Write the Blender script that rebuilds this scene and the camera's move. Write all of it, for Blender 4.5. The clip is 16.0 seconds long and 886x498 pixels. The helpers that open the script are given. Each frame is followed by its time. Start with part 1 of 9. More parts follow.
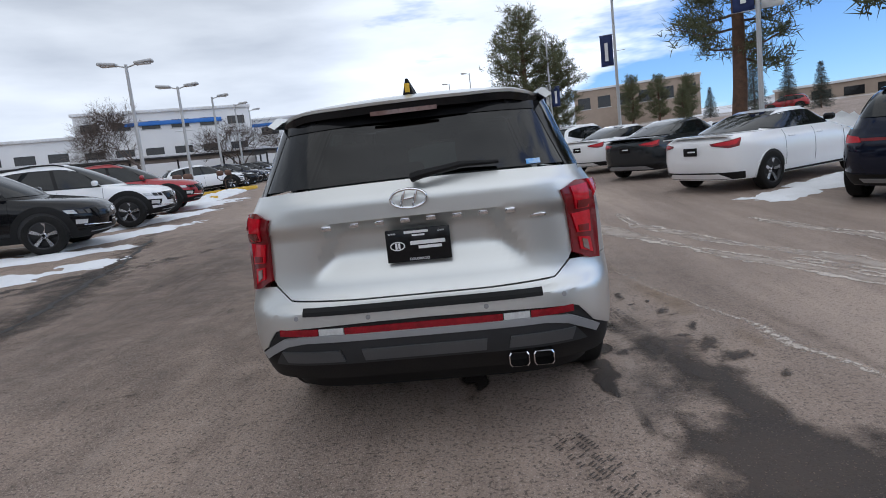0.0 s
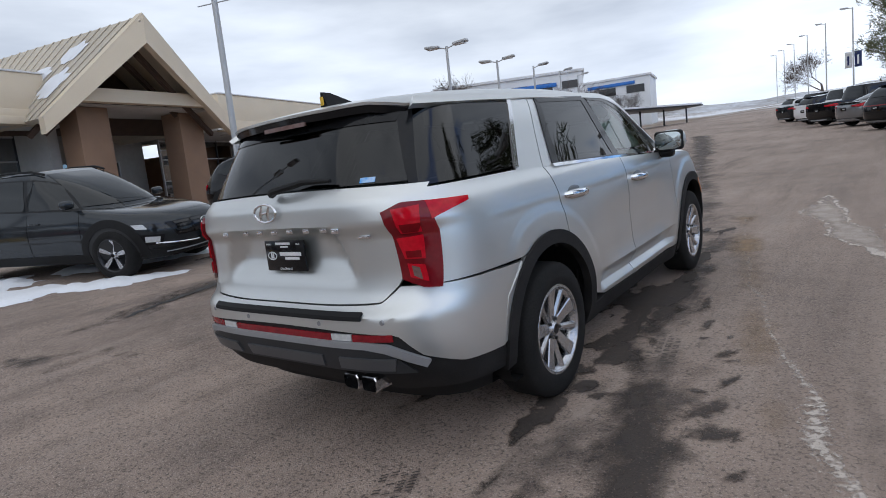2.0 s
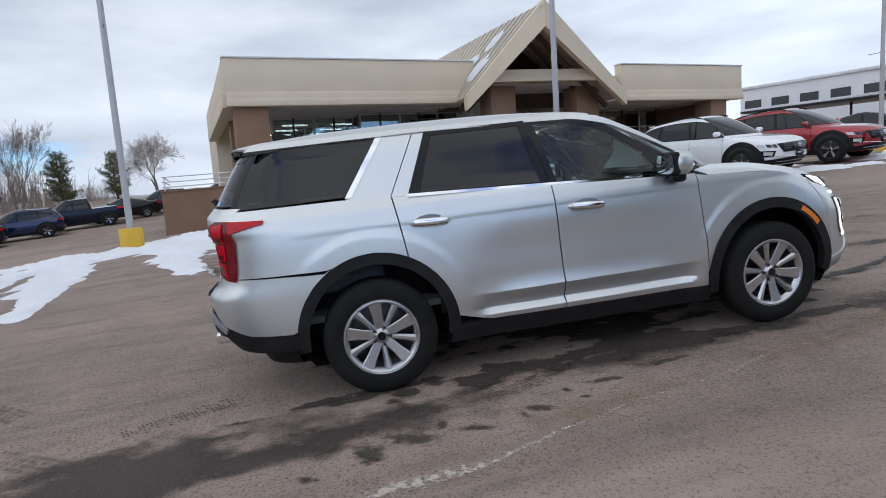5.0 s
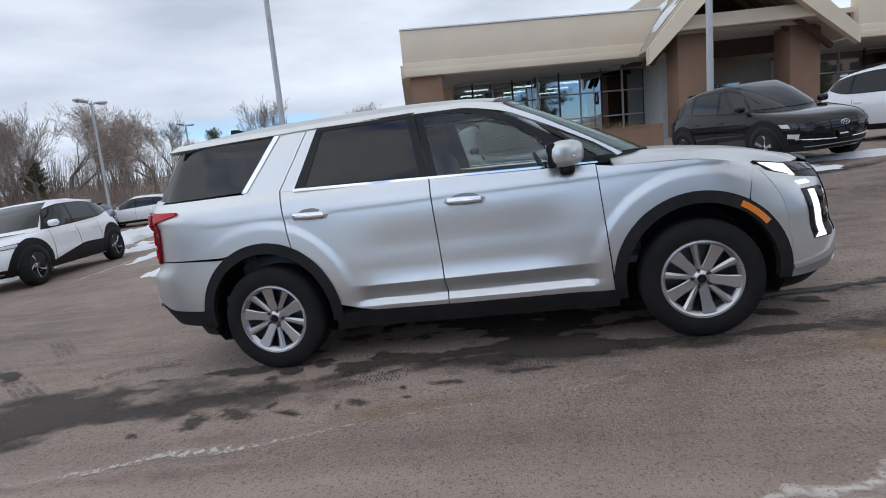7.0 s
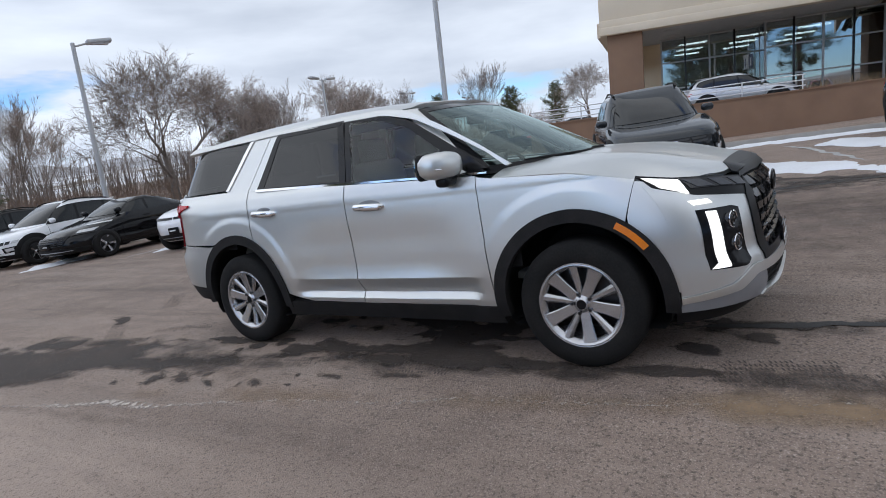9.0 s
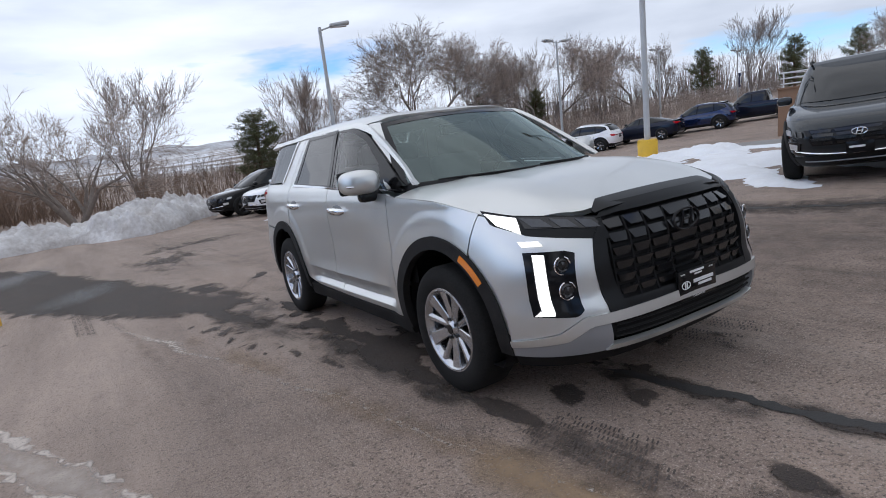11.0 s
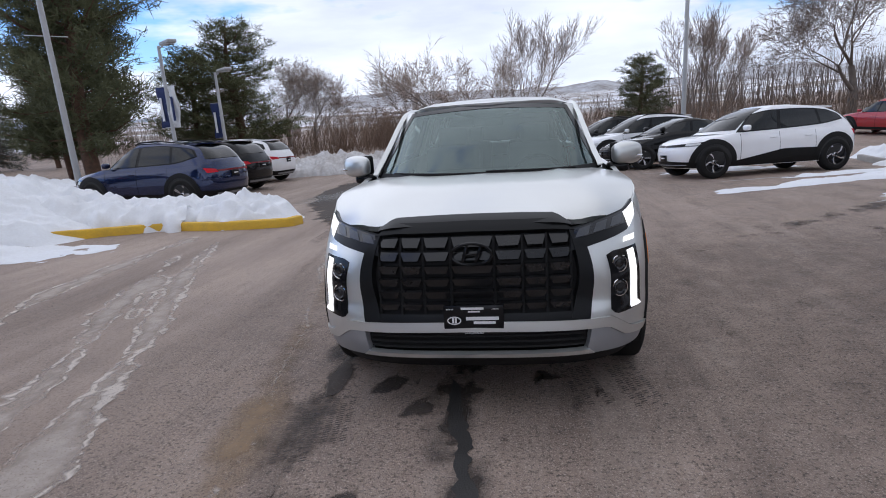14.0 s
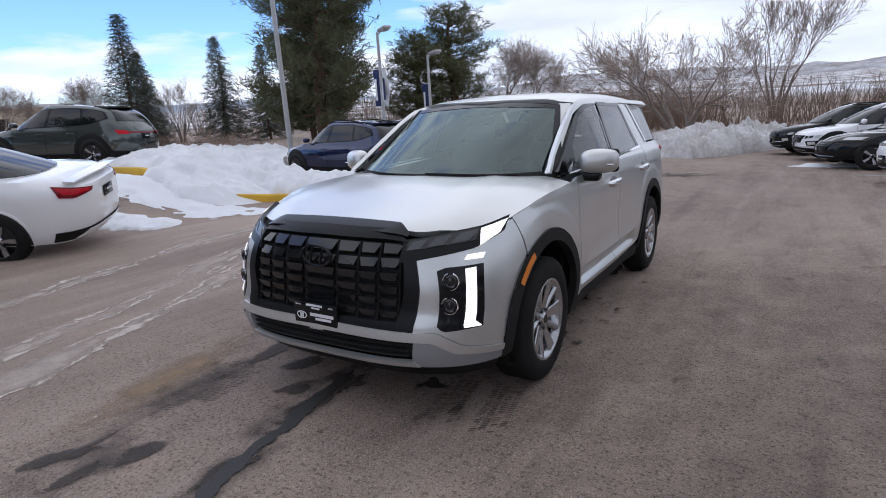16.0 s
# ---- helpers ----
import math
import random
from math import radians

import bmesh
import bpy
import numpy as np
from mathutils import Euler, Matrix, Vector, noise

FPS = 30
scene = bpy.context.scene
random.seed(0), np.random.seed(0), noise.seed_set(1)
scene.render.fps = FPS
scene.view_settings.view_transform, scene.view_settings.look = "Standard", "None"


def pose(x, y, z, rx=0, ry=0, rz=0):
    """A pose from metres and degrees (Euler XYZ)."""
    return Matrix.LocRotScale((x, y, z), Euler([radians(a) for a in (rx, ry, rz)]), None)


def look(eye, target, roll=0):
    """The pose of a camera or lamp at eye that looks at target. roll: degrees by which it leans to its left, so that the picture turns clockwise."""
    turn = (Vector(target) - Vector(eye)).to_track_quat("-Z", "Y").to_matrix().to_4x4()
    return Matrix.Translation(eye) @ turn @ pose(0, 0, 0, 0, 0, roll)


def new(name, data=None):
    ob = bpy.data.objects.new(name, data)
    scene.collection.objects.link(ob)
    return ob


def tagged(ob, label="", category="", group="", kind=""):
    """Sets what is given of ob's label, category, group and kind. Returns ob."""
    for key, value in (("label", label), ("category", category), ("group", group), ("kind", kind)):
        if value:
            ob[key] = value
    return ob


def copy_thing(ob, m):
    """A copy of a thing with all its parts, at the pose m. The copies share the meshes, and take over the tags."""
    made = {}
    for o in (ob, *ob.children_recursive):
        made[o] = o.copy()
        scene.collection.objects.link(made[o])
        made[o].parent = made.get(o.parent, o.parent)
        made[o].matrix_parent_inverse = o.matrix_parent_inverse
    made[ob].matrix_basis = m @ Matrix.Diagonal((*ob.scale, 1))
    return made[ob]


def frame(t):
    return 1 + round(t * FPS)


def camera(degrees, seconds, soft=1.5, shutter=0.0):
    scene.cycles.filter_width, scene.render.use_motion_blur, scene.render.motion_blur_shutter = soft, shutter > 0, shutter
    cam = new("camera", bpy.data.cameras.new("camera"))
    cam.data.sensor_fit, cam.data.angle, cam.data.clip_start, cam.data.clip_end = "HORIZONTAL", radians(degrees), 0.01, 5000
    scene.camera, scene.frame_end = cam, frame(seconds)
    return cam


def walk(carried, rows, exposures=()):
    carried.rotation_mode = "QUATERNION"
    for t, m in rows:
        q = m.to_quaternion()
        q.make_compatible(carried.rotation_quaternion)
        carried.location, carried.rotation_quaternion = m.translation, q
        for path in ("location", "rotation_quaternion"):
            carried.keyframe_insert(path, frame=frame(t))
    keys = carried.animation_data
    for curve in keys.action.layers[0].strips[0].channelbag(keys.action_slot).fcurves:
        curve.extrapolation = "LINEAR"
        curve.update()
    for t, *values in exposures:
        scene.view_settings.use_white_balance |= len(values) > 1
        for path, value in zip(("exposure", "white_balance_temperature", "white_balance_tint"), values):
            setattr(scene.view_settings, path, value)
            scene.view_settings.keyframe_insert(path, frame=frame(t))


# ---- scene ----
cam = camera(74.77, 16.0, soft=0.95)
# The lot climbs along +y; LOT lays lot coordinates (z square to the asphalt) into the world.
LOT = pose(0, 0, 0, 2.8, 0, 0)
PATH = [
    (0, (0.340, -5.118, 1.465), (-0.057, -0.212, 0.587), -6.51),
    (0.5, (0.904, -5.025, 1.458), (-0.258, -0.247, 0.548), -7.31),
    (1, (1.420, -4.815, 1.424), (-0.456, -0.268, 0.522), -6.95),
    (1.5, (1.912, -4.533, 1.413), (-0.576, -0.284, 0.539), -7.40),
    (2, (2.396, -4.237, 1.430), (-0.635, -0.348, 0.599), -7.91),
    (2.5, (2.811, -3.856, 1.421), (-0.677, -0.360, 0.636), -8.49),
    (3, (3.291, -3.493, 1.412), (-0.620, -0.467, 0.672), -8.47),
    (3.5, (3.664, -3.052, 1.380), (-0.580, -0.510, 0.652), -8.25),
    (4, (4.042, -2.614, 1.388), (-0.465, -0.599, 0.599), -7.50),
    (4.2, (4.212, -2.435, 1.410), (-0.402, -0.661, 0.659), -7.05),
    (6.3, (4.778, -0.175, 1.342), (-0.161, -0.512, 0.643), -8.12),
    (6.5, (4.776, 0.053, 1.347), (-0.147, -0.451, 0.634), -8.08),
    (7, (4.690, 0.585, 1.336), (-0.158, -0.372, 0.571), -8.09),
    (7.5, (4.555, 1.127, 1.361), (-0.186, -0.272, 0.606), -8.27),
    (8, (4.467, 1.659, 1.395), (-0.101, -0.232, 0.653), -8.61),
    (8.2, (4.390, 1.844, 1.370), (-0.094, -0.225, 0.589), -8.68),
    (10.3, (3.129, 3.786, 1.361), (-0.026, -0.009, 0.564), -8.72),
    (10.5, (2.984, 3.924, 1.390), (0.015, -0.012, 0.559), -8.78),
    (11, (2.575, 4.242, 1.397), (0.050, 0.007, 0.561), -8.06),
    (11.5, (2.173, 4.561, 1.403), (0.152, 0.080, 0.488), -7.69),
    (12, (1.753, 4.813, 1.423), (0.256, 0.137, 0.477), -7.10),
    (12.5, (1.282, 4.993, 1.466), (0.266, 0.189, 0.522), -5.90),
    (13, (0.770, 5.175, 1.490), (0.271, 0.282, 0.588), -4.80),
    (13.5, (0.249, 5.213, 1.487), (0.274, 0.302, 0.548), -3.69),
    (14, (-0.274, 5.194, 1.495), (0.438, 0.345, 0.502), -3.45),
    (14.5, (-0.795, 5.165, 1.539), (0.492, 0.449, 0.492), -3.13),
    (15, (-1.287, 5.019, 1.559), (0.411, 0.438, 0.493), -2.58),
    (15.5, (-1.764, 4.842, 1.563), (0.396, 0.463, 0.487), -2.36),
    (16, (-2.135, 4.607, 1.562), (0.384, 0.425, 0.482), -2.02),
]
walk(cam, [(t, LOT @ look(eye, target, roll)) for t, eye, target, roll in PATH], exposures=[(0, 0.27, 6270, 9), (4.2, 0.28, 6220, 9), (8, 0.34, 6220, 9), (12, 0.32, 6200, 12), (16, 0.31, 6150, 14)])

# ---- light ----
SLOPE = math.tan(radians(2.8))
SUN_EL, SUN_AZ = radians(62), radians(118)   # height of the sun, and its bearing clockwise from +y
world = bpy.data.worlds.new("sky")
scene.world = world
world.use_nodes = True
wn, wl = world.node_tree.nodes, world.node_tree.links
wn.clear()
w_out, w_bg = wn.new("ShaderNodeOutputWorld"), wn.new("ShaderNodeBackground")
sky = wn.new("ShaderNodeTexSky")
sky.sky_type, sky.sun_disc, sky.sun_elevation, sky.sun_rotation = "NISHITA", False, SUN_EL, SUN_AZ
sky.air_density, sky.dust_density, sky.ozone_density = 1.0, 0.0, 1.5
w_bg.inputs["Strength"].default_value = 0.130
tc, flat = wn.new("ShaderNodeTexCoord"), wn.new("ShaderNodeMapping")
flat.inputs["Scale"].default_value = (1.0, 1.0, 4.2)
flat.inputs["Location"].default_value = (0.35, 0.75, 0.3)
big, small = wn.new("ShaderNodeTexNoise"), wn.new("ShaderNodeTexNoise")
big.inputs["Scale"].default_value, big.inputs["Detail"].default_value, big.inputs["Roughness"].default_value = 1.7, 6.0, 0.58
small.inputs["Scale"].default_value, small.inputs["Detail"].default_value = 3.2, 6.0
cover, shade, mixc = wn.new("ShaderNodeValToRGB"), wn.new("ShaderNodeValToRGB"), wn.new("ShaderNodeMix")
cover.color_ramp.elements[0].position, cover.color_ramp.elements[1].position = 0.38, 0.47
shade.color_ramp.elements[0].position, shade.color_ramp.elements[1].position = 0.30, 0.75
shade.color_ramp.elements[0].color, shade.color_ramp.elements[1].color = (4.35, 4.75, 5.5, 1), (7.1, 7.5, 8.2, 1)
mixc.data_type = "RGBA"
wl.new(tc.outputs["Generated"], flat.inputs["Vector"])
wl.new(flat.outputs["Vector"], big.inputs["Vector"])
wl.new(flat.outputs["Vector"], small.inputs["Vector"])
east, lean, add_ = wn.new("ShaderNodeSeparateXYZ"), wn.new("ShaderNodeMath"), wn.new("ShaderNodeMath")
wl.new(tc.outputs["Generated"], east.inputs["Vector"])
lean.operation, lean.inputs[1].default_value, lean.inputs[2].default_value = "MULTIPLY_ADD", -0.85, 0.36      # the cloud breaks up towards the north-east
toward = wn.new("ShaderNodeMath")
toward.operation, toward.inputs[1].default_value = "MULTIPLY_ADD", 0.06
wl.new(east.outputs["Y"], toward.inputs[0])
wl.new(east.outputs["X"], toward.inputs[2])
wl.new(toward.outputs[0], lean.inputs[0])
add_.operation = "ADD"
most_ = wn.new("ShaderNodeMath")
most_.operation, most_.inputs[1].default_value = "MINIMUM", 0.085
wl.new(lean.outputs[0], most_.inputs[0])
least_ = wn.new("ShaderNodeMath")
least_.operation, least_.inputs[1].default_value = "MAXIMUM", -0.02
wl.new(most_.outputs[0], least_.inputs[0])
wl.new(least_.outputs[0], add_.inputs[0])
gap, part_, low_, rift = wn.new("ShaderNodeMapRange"), wn.new("ShaderNodeMath"), wn.new("ShaderNodeMapRange"), wn.new("ShaderNodeMath")      # a blue rift low in the east
for node, channel, v0, v1 in ((gap, "X", 0.60, 0.88), (low_, "Z", 0.27, 0.15)):
    node.interpolation_type = "SMOOTHSTEP"
    node.inputs["From Min"].default_value, node.inputs["From Max"].default_value = v0, v1
    wl.new(east.outputs[channel], node.inputs["Value"])
low_.inputs["To Max"].default_value = -0.17
rift.operation = "MULTIPLY"
wl.new(gap.outputs["Result"], rift.inputs[0])
wl.new(low_.outputs["Result"], rift.inputs[1])
part_.operation = "ADD"
toward_ne, break_, gaps = wn.new("ShaderNodeVectorMath"), wn.new("ShaderNodeMapRange"), wn.new("ShaderNodeMath")      # and a break of blue in the north-east
toward_ne.operation, toward_ne.inputs[1].default_value = "DOT_PRODUCT", (0.42, 0.90, 0.14)
break_.interpolation_type = "SMOOTHSTEP"
break_.inputs["From Min"].default_value, break_.inputs["From Max"].default_value, break_.inputs["To Max"].default_value = 0.955, 0.99, -0.15
wl.new(tc.outputs["Generated"], toward_ne.inputs[0])
wl.new(toward_ne.outputs["Value"], break_.inputs["Value"])
gaps.operation = "ADD"
wl.new(rift.outputs[0], gaps.inputs[0])
wl.new(break_.outputs["Result"], gaps.inputs[1])
wl.new(gaps.outputs[0], part_.inputs[0])
wl.new(big.outputs["Fac"], part_.inputs[1])
wl.new(add_.outputs[0], cover.inputs["Fac"])
wl.new(small.outputs["Fac"], shade.inputs["Fac"])
wl.new(cover.outputs["Color"], mixc.inputs["Factor"])
deep_blue = wn.new("ShaderNodeMix")          # thin dry winter air: a deeper blue between the clouds
deep_blue.data_type, deep_blue.blend_type = "RGBA", "MULTIPLY"
deep_blue.inputs["Factor"].default_value = 1.0
deep_blue.inputs["B"].default_value = (0.54, 0.73, 1.02, 1)
wl.new(sky.outputs["Color"], deep_blue.inputs["A"])
wl.new(deep_blue.outputs["Result"], mixc.inputs["A"])
over, dim = wn.new("ShaderNodeMapRange"), wn.new("ShaderNodeVectorMath")      # thicker, greyer cloud overhead
over.inputs["To Min"].default_value, over.inputs["To Max"].default_value = 1.12, 0.48
wl.new(east.outputs["Z"], over.inputs["Value"])
dim.operation = "SCALE"
wl.new(shade.outputs["Color"], dim.inputs[0])
south, veil, toward_sw = wn.new("ShaderNodeMapRange"), wn.new("ShaderNodeMath"), wn.new("ShaderNodeVectorMath")      # a thicker blue-grey deck towards the south-west
toward_sw.operation, toward_sw.inputs[1].default_value = "DOT_PRODUCT", (-0.92, -0.36, 0.14)
south.interpolation_type = "SMOOTHSTEP"
south.inputs["From Min"].default_value, south.inputs["From Max"].default_value = 0.45, 0.97
south.inputs["To Min"].default_value, south.inputs["To Max"].default_value = 1.0, 0.79
wl.new(tc.outputs["Generated"], toward_sw.inputs[0])
wl.new(toward_sw.outputs["Value"], south.inputs["Value"])
veil.operation = "MULTIPLY"
wl.new(over.outputs["Result"], veil.inputs[0])
wl.new(south.outputs["Result"], veil.inputs[1])
north, bank, toward_n = wn.new("ShaderNodeMapRange"), wn.new("ShaderNodeMath"), wn.new("ShaderNodeVectorMath")      # a dark grey bank over the north-west
toward_n.operation, toward_n.inputs[1].default_value = "DOT_PRODUCT", (-0.42, 0.72, 0.55)
north.interpolation_type = "SMOOTHSTEP"
north.inputs["From Min"].default_value, north.inputs["From Max"].default_value = 0.86, 0.98
north.inputs["To Min"].default_value, north.inputs["To Max"].default_value = 1.0, 0.76
wl.new(tc.outputs["Generated"], toward_n.inputs[0])
wl.new(toward_n.outputs["Value"], north.inputs["Value"])
thick, sum_ = wn.new("ShaderNodeMapRange"), wn.new("ShaderNodeMath")
thick.inputs["From Min"].default_value, thick.inputs["From Max"].default_value, thick.inputs["To Max"].default_value = 0.84, 0.96, 0.16
wl.new(toward_n.outputs["Value"], thick.inputs["Value"])
sum_.operation = "ADD"
wl.new(thick.outputs["Result"], sum_.inputs[0])
wl.new(part_.outputs[0], sum_.inputs[1])
wl.new(sum_.outputs[0], add_.inputs[1])
bank.operation = "MULTIPLY"
wl.new(veil.outputs[0], bank.inputs[0])
wl.new(north.outputs["Result"], bank.inputs[1])
glow, lit, toward_s = wn.new("ShaderNodeMapRange"), wn.new("ShaderNodeMath"), wn.new("ShaderNodeVectorMath")      # cloud lit through by the hidden sun
toward_s.operation, toward_s.inputs[1].default_value = "DOT_PRODUCT", (math.sin(SUN_AZ) * math.cos(SUN_EL), math.cos(SUN_AZ) * math.cos(SUN_EL), math.sin(SUN_EL))
glow.interpolation_type = "SMOOTHERSTEP"
glow.inputs["From Min"].default_value, glow.inputs["From Max"].default_value = 0.52, 1.0
glow.inputs["To Min"].default_value, glow.inputs["To Max"].default_value = 1.0, 1.45
wl.new(tc.outputs["Generated"], toward_s.inputs[0])
wl.new(toward_s.outputs["Value"], glow.inputs["Value"])
lit.operation = "MULTIPLY"
wl.new(bank.outputs[0], lit.inputs[0])
wl.new(glow.outputs["Result"], lit.inputs[1])
edge, bright, toward_w = wn.new("ShaderNodeMapRange"), wn.new("ShaderNodeMath"), wn.new("ShaderNodeVectorMath")      # the white rim of the cloud bank
toward_w.operation, toward_w.inputs[1].default_value = "DOT_PRODUCT", (0.08, 0.975, 0.20)
edge.interpolation_type = "SMOOTHSTEP"
edge.inputs["From Min"].default_value, edge.inputs["From Max"].default_value = 0.93, 0.985
edge.inputs["To Min"].default_value, edge.inputs["To Max"].default_value = 1.0, 1.22
wl.new(tc.outputs["Generated"], toward_w.inputs[0])
wl.new(toward_w.outputs["Value"], edge.inputs["Value"])
bright.operation = "MULTIPLY"
wl.new(lit.outputs[0], bright.inputs[0])
wl.new(edge.outputs["Result"], bright.inputs[1])
wl.new(bright.outputs[0], dim.inputs["Scale"])
wl.new(dim.outputs["Vector"], mixc.inputs["B"])
wl.new(mixc.outputs["Result"], w_bg.inputs["Color"])
wl.new(w_bg.outputs["Background"], w_out.inputs["Surface"])

sun = new("sun", bpy.data.lights.new("sun", "SUN"))
sun.data.energy, sun.data.angle, sun.data.color = 0.65, radians(125), (1.0, 0.93, 0.83)
SUN_DIR = Vector((math.sin(SUN_AZ) * math.cos(SUN_EL), math.cos(SUN_AZ) * math.cos(SUN_EL), math.sin(SUN_EL)))
sun.matrix_world = look(SUN_DIR * 60, (0, 0, 0))

# ---- helpers of the build ----


def lerp(a, b, t):
    return a + (b - a) * t


def clamp(v, a=0.0, b=1.0):
    return max(a, min(b, v))


def smooth(v, a=0.0, b=1.0):
    t = clamp((v - a) / (b - a))
    return t * t * (3 - 2 * t)


def curve(*pts):
    """A smooth function through (v, value) pairs."""
    xs, ys = [p[0] for p in pts], [p[1] for p in pts]
    n = len(xs)
    d = [(ys[i + 1] - ys[i]) / (xs[i + 1] - xs[i]) for i in range(n - 1)]
    m = [d[0]] + [0 if d[i - 1] * d[i] <= 0 else 2 * d[i - 1] * d[i] / (d[i - 1] + d[i]) for i in range(1, n - 1)] + [d[-1]]

    def f(v):
        if v <= xs[0]:
            return ys[0]
        if v >= xs[-1]:
            return ys[-1]
        i = 0
        while v > xs[i + 1]:
            i += 1
        h = xs[i + 1] - xs[i]
        t = (v - xs[i]) / h
        return ((2 * t**3 - 3 * t**2 + 1) * ys[i] + (t**3 - 2 * t**2 + t) * h * m[i] + (3 * t**2 - 2 * t**3) * ys[i + 1] + (t**3 - t**2) * h * m[i + 1])
    return f


def meshed(name, verts, faces, material, parent=None, label="", sharp=38):
    me = bpy.data.meshes.new(name)
    me.from_pydata([tuple(v) for v in verts], [], faces)
    me.materials.append(material)
    me.polygons.foreach_set("use_smooth", [True] * len(me.polygons))
    me.set_sharp_from_angle(angle=radians(sharp))
    ob = new(name, me)
    if parent:
        ob.parent = parent
    if label:
        tagged(ob, label)
    return ob


def part(name, bm, material, parent=None, label="", sharp=38):
    """Links a bmesh as one mesh object under a thing or a part."""
    me = bpy.data.meshes.new(name)
    bm.to_mesh(me)
    bm.free()
    me.materials.append(material)
    me.polygons.foreach_set("use_smooth", [True] * len(me.polygons))
    me.set_sharp_from_angle(angle=radians(sharp))
    ob = new(name, me)
    if parent:
        ob.parent = parent
    if label:
        tagged(ob, label)
    return ob


def thing(name, m, label, category, group="", kind=""):
    ob = new(name)
    ob.matrix_basis = m
    return tagged(ob, label, category, group, kind)


def box_bm(sx, sy, sz, at=(0, 0, 0), bevel=0.01, turn=None, seg=2):
    bm = bmesh.new()
    bmesh.ops.create_cube(bm, size=1.0)
    bmesh.ops.scale(bm, vec=(sx, sy, sz), verts=bm.verts)
    if bevel > 0:
        bmesh.ops.bevel(bm, geom=bm.edges[:], offset=min(bevel, 0.45 * min(sx, sy, sz)), segments=seg, profile=0.5, affect="EDGES")
    if turn is not None:
        bmesh.ops.transform(bm, matrix=turn, verts=bm.verts)
    bmesh.ops.translate(bm, vec=at, verts=bm.verts)
    return bm


def tube(points, radii, sides=8, caps=True):
    """Vertices and faces of a tube along points."""
    verts, faces = [], []
    pts = [Vector(p) for p in points]
    if not hasattr(radii, "__len__"):
        radii = [radii] * len(pts)
    ref = None
    for i, p in enumerate(pts):
        d = (pts[min(i + 1, len(pts) - 1)] - pts[max(i - 1, 0)]).normalized()
        if ref is None:
            ref = d.orthogonal().normalized()
        ref = (ref - d * ref.dot(d)).normalized()
        b = d.cross(ref)
        for k in range(sides):
            a = 2 * math.pi * k / sides
            verts.append(p + (ref * math.cos(a) + b * math.sin(a)) * radii[i])
    for i in range(len(pts) - 1):
        for k in range(sides):
            k2 = (k + 1) % sides
            faces.append((i * sides + k, i * sides + k2, (i + 1) * sides + k2, (i + 1) * sides + k))
    if caps:
        faces.append(tuple(range(sides - 1, -1, -1)))
        faces.append(tuple((len(pts) - 1) * sides + k for k in range(sides)))
    return verts, faces


def joined(pieces):
    verts, faces = [], []
    for v, f in pieces:
        n = len(verts)
        verts += v
        faces += [tuple(i + n for i in q) for q in f]
    return verts, faces


def lathe(profile, steps=32, axis="x"):
    """Turns (radius, along) pairs round an axis."""
    verts, faces = [], []
    for r, s in profile:
        for k in range(steps):
            a = 2 * math.pi * k / steps
            c, n = r * math.cos(a), r * math.sin(a)
            verts.append(Vector((s, c, n)) if axis == "x" else Vector((c, n, s)))
    for i in range(len(profile) - 1):
        for k in range(steps):
            k2 = (k + 1) % steps
            faces.append((i * steps + k, i * steps + k2, (i + 1) * steps + k2, (i + 1) * steps + k))
    return verts, faces


def spread(poly, n):
    """n + 1 points at even steps along a polyline."""
    p = [Vector((*q, 0)) if len(q) == 2 else Vector(q) for q in poly]
    ls = [0.0]
    for a, b in zip(p, p[1:]):
        ls.append(ls[-1] + (b - a).length)
    out, i = [], 0
    for k in range(n + 1):
        s = ls[-1] * k / n
        while i < len(p) - 2 and s > ls[i + 1]:
            i += 1
        out.append(p[i].lerp(p[i + 1], (s - ls[i]) / max(1e-9, ls[i + 1] - ls[i])))
    return out


def panel(name, low, high, fn, material, parent, nu=16, nv=6, off=0.0, deep=0.02, label="", both=False, sharp=30):
    """A sheet between two outlines, bent onto the surface fn(u, v) -> place; deep is the turned-in edge. both: also its mirror image."""
    A, B = spread(low, nu), spread(high, nu)
    verts, e = [], 1e-3
    for j in range(nv + 1):
        for i in range(nu + 1):
            q = A[i].lerp(B[i], j / nv)
            p = Vector(fn(q.x, q.y))
            n = (Vector(fn(q.x + e, q.y)) - p).cross(Vector(fn(q.x, q.y + e)) - p)
            n = n.normalized() if n.length > 1e-12 else Vector((0, 0, 1))
            verts.append((p, n))
    away = sum((n.dot(v - HEART) for v, n in verts))
    sg = 1 if away > 0 else -1
    W = nu + 1
    ring = [i for i in range(W)] + [j * W + nu for j in range(1, nv + 1)] + [nv * W + i for i in range(nu - 1, -1, -1)] + [j * W for j in range(nv - 1, 0, -1)]
    vs = [v + n * sg * off for v, n in verts]
    faces = [(j * W + i, j * W + i + 1, (j + 1) * W + i + 1, (j + 1) * W + i) for j in range(nv) for i in range(nu)]
    if deep:
        base = len(vs)
        vs += [verts[k][0] + verts[k][1] * sg * (off - deep) for k in ring]
        m = len(ring)
        faces += [(ring[(k + 1) % m], ring[k], base + k, base + (k + 1) % m) for k in range(m)]
    if sg < 0:
        faces = [f[::-1] for f in faces]
    ob = meshed(name, vs, faces, material, parent, label, sharp)
    if both:
        meshed(name, [Vector((-v.x, v.y, v.z)) for v in vs], [f[::-1] for f in faces], material, parent, label, sharp)
    return ob


HEART = Vector((0, 0, 0.8))


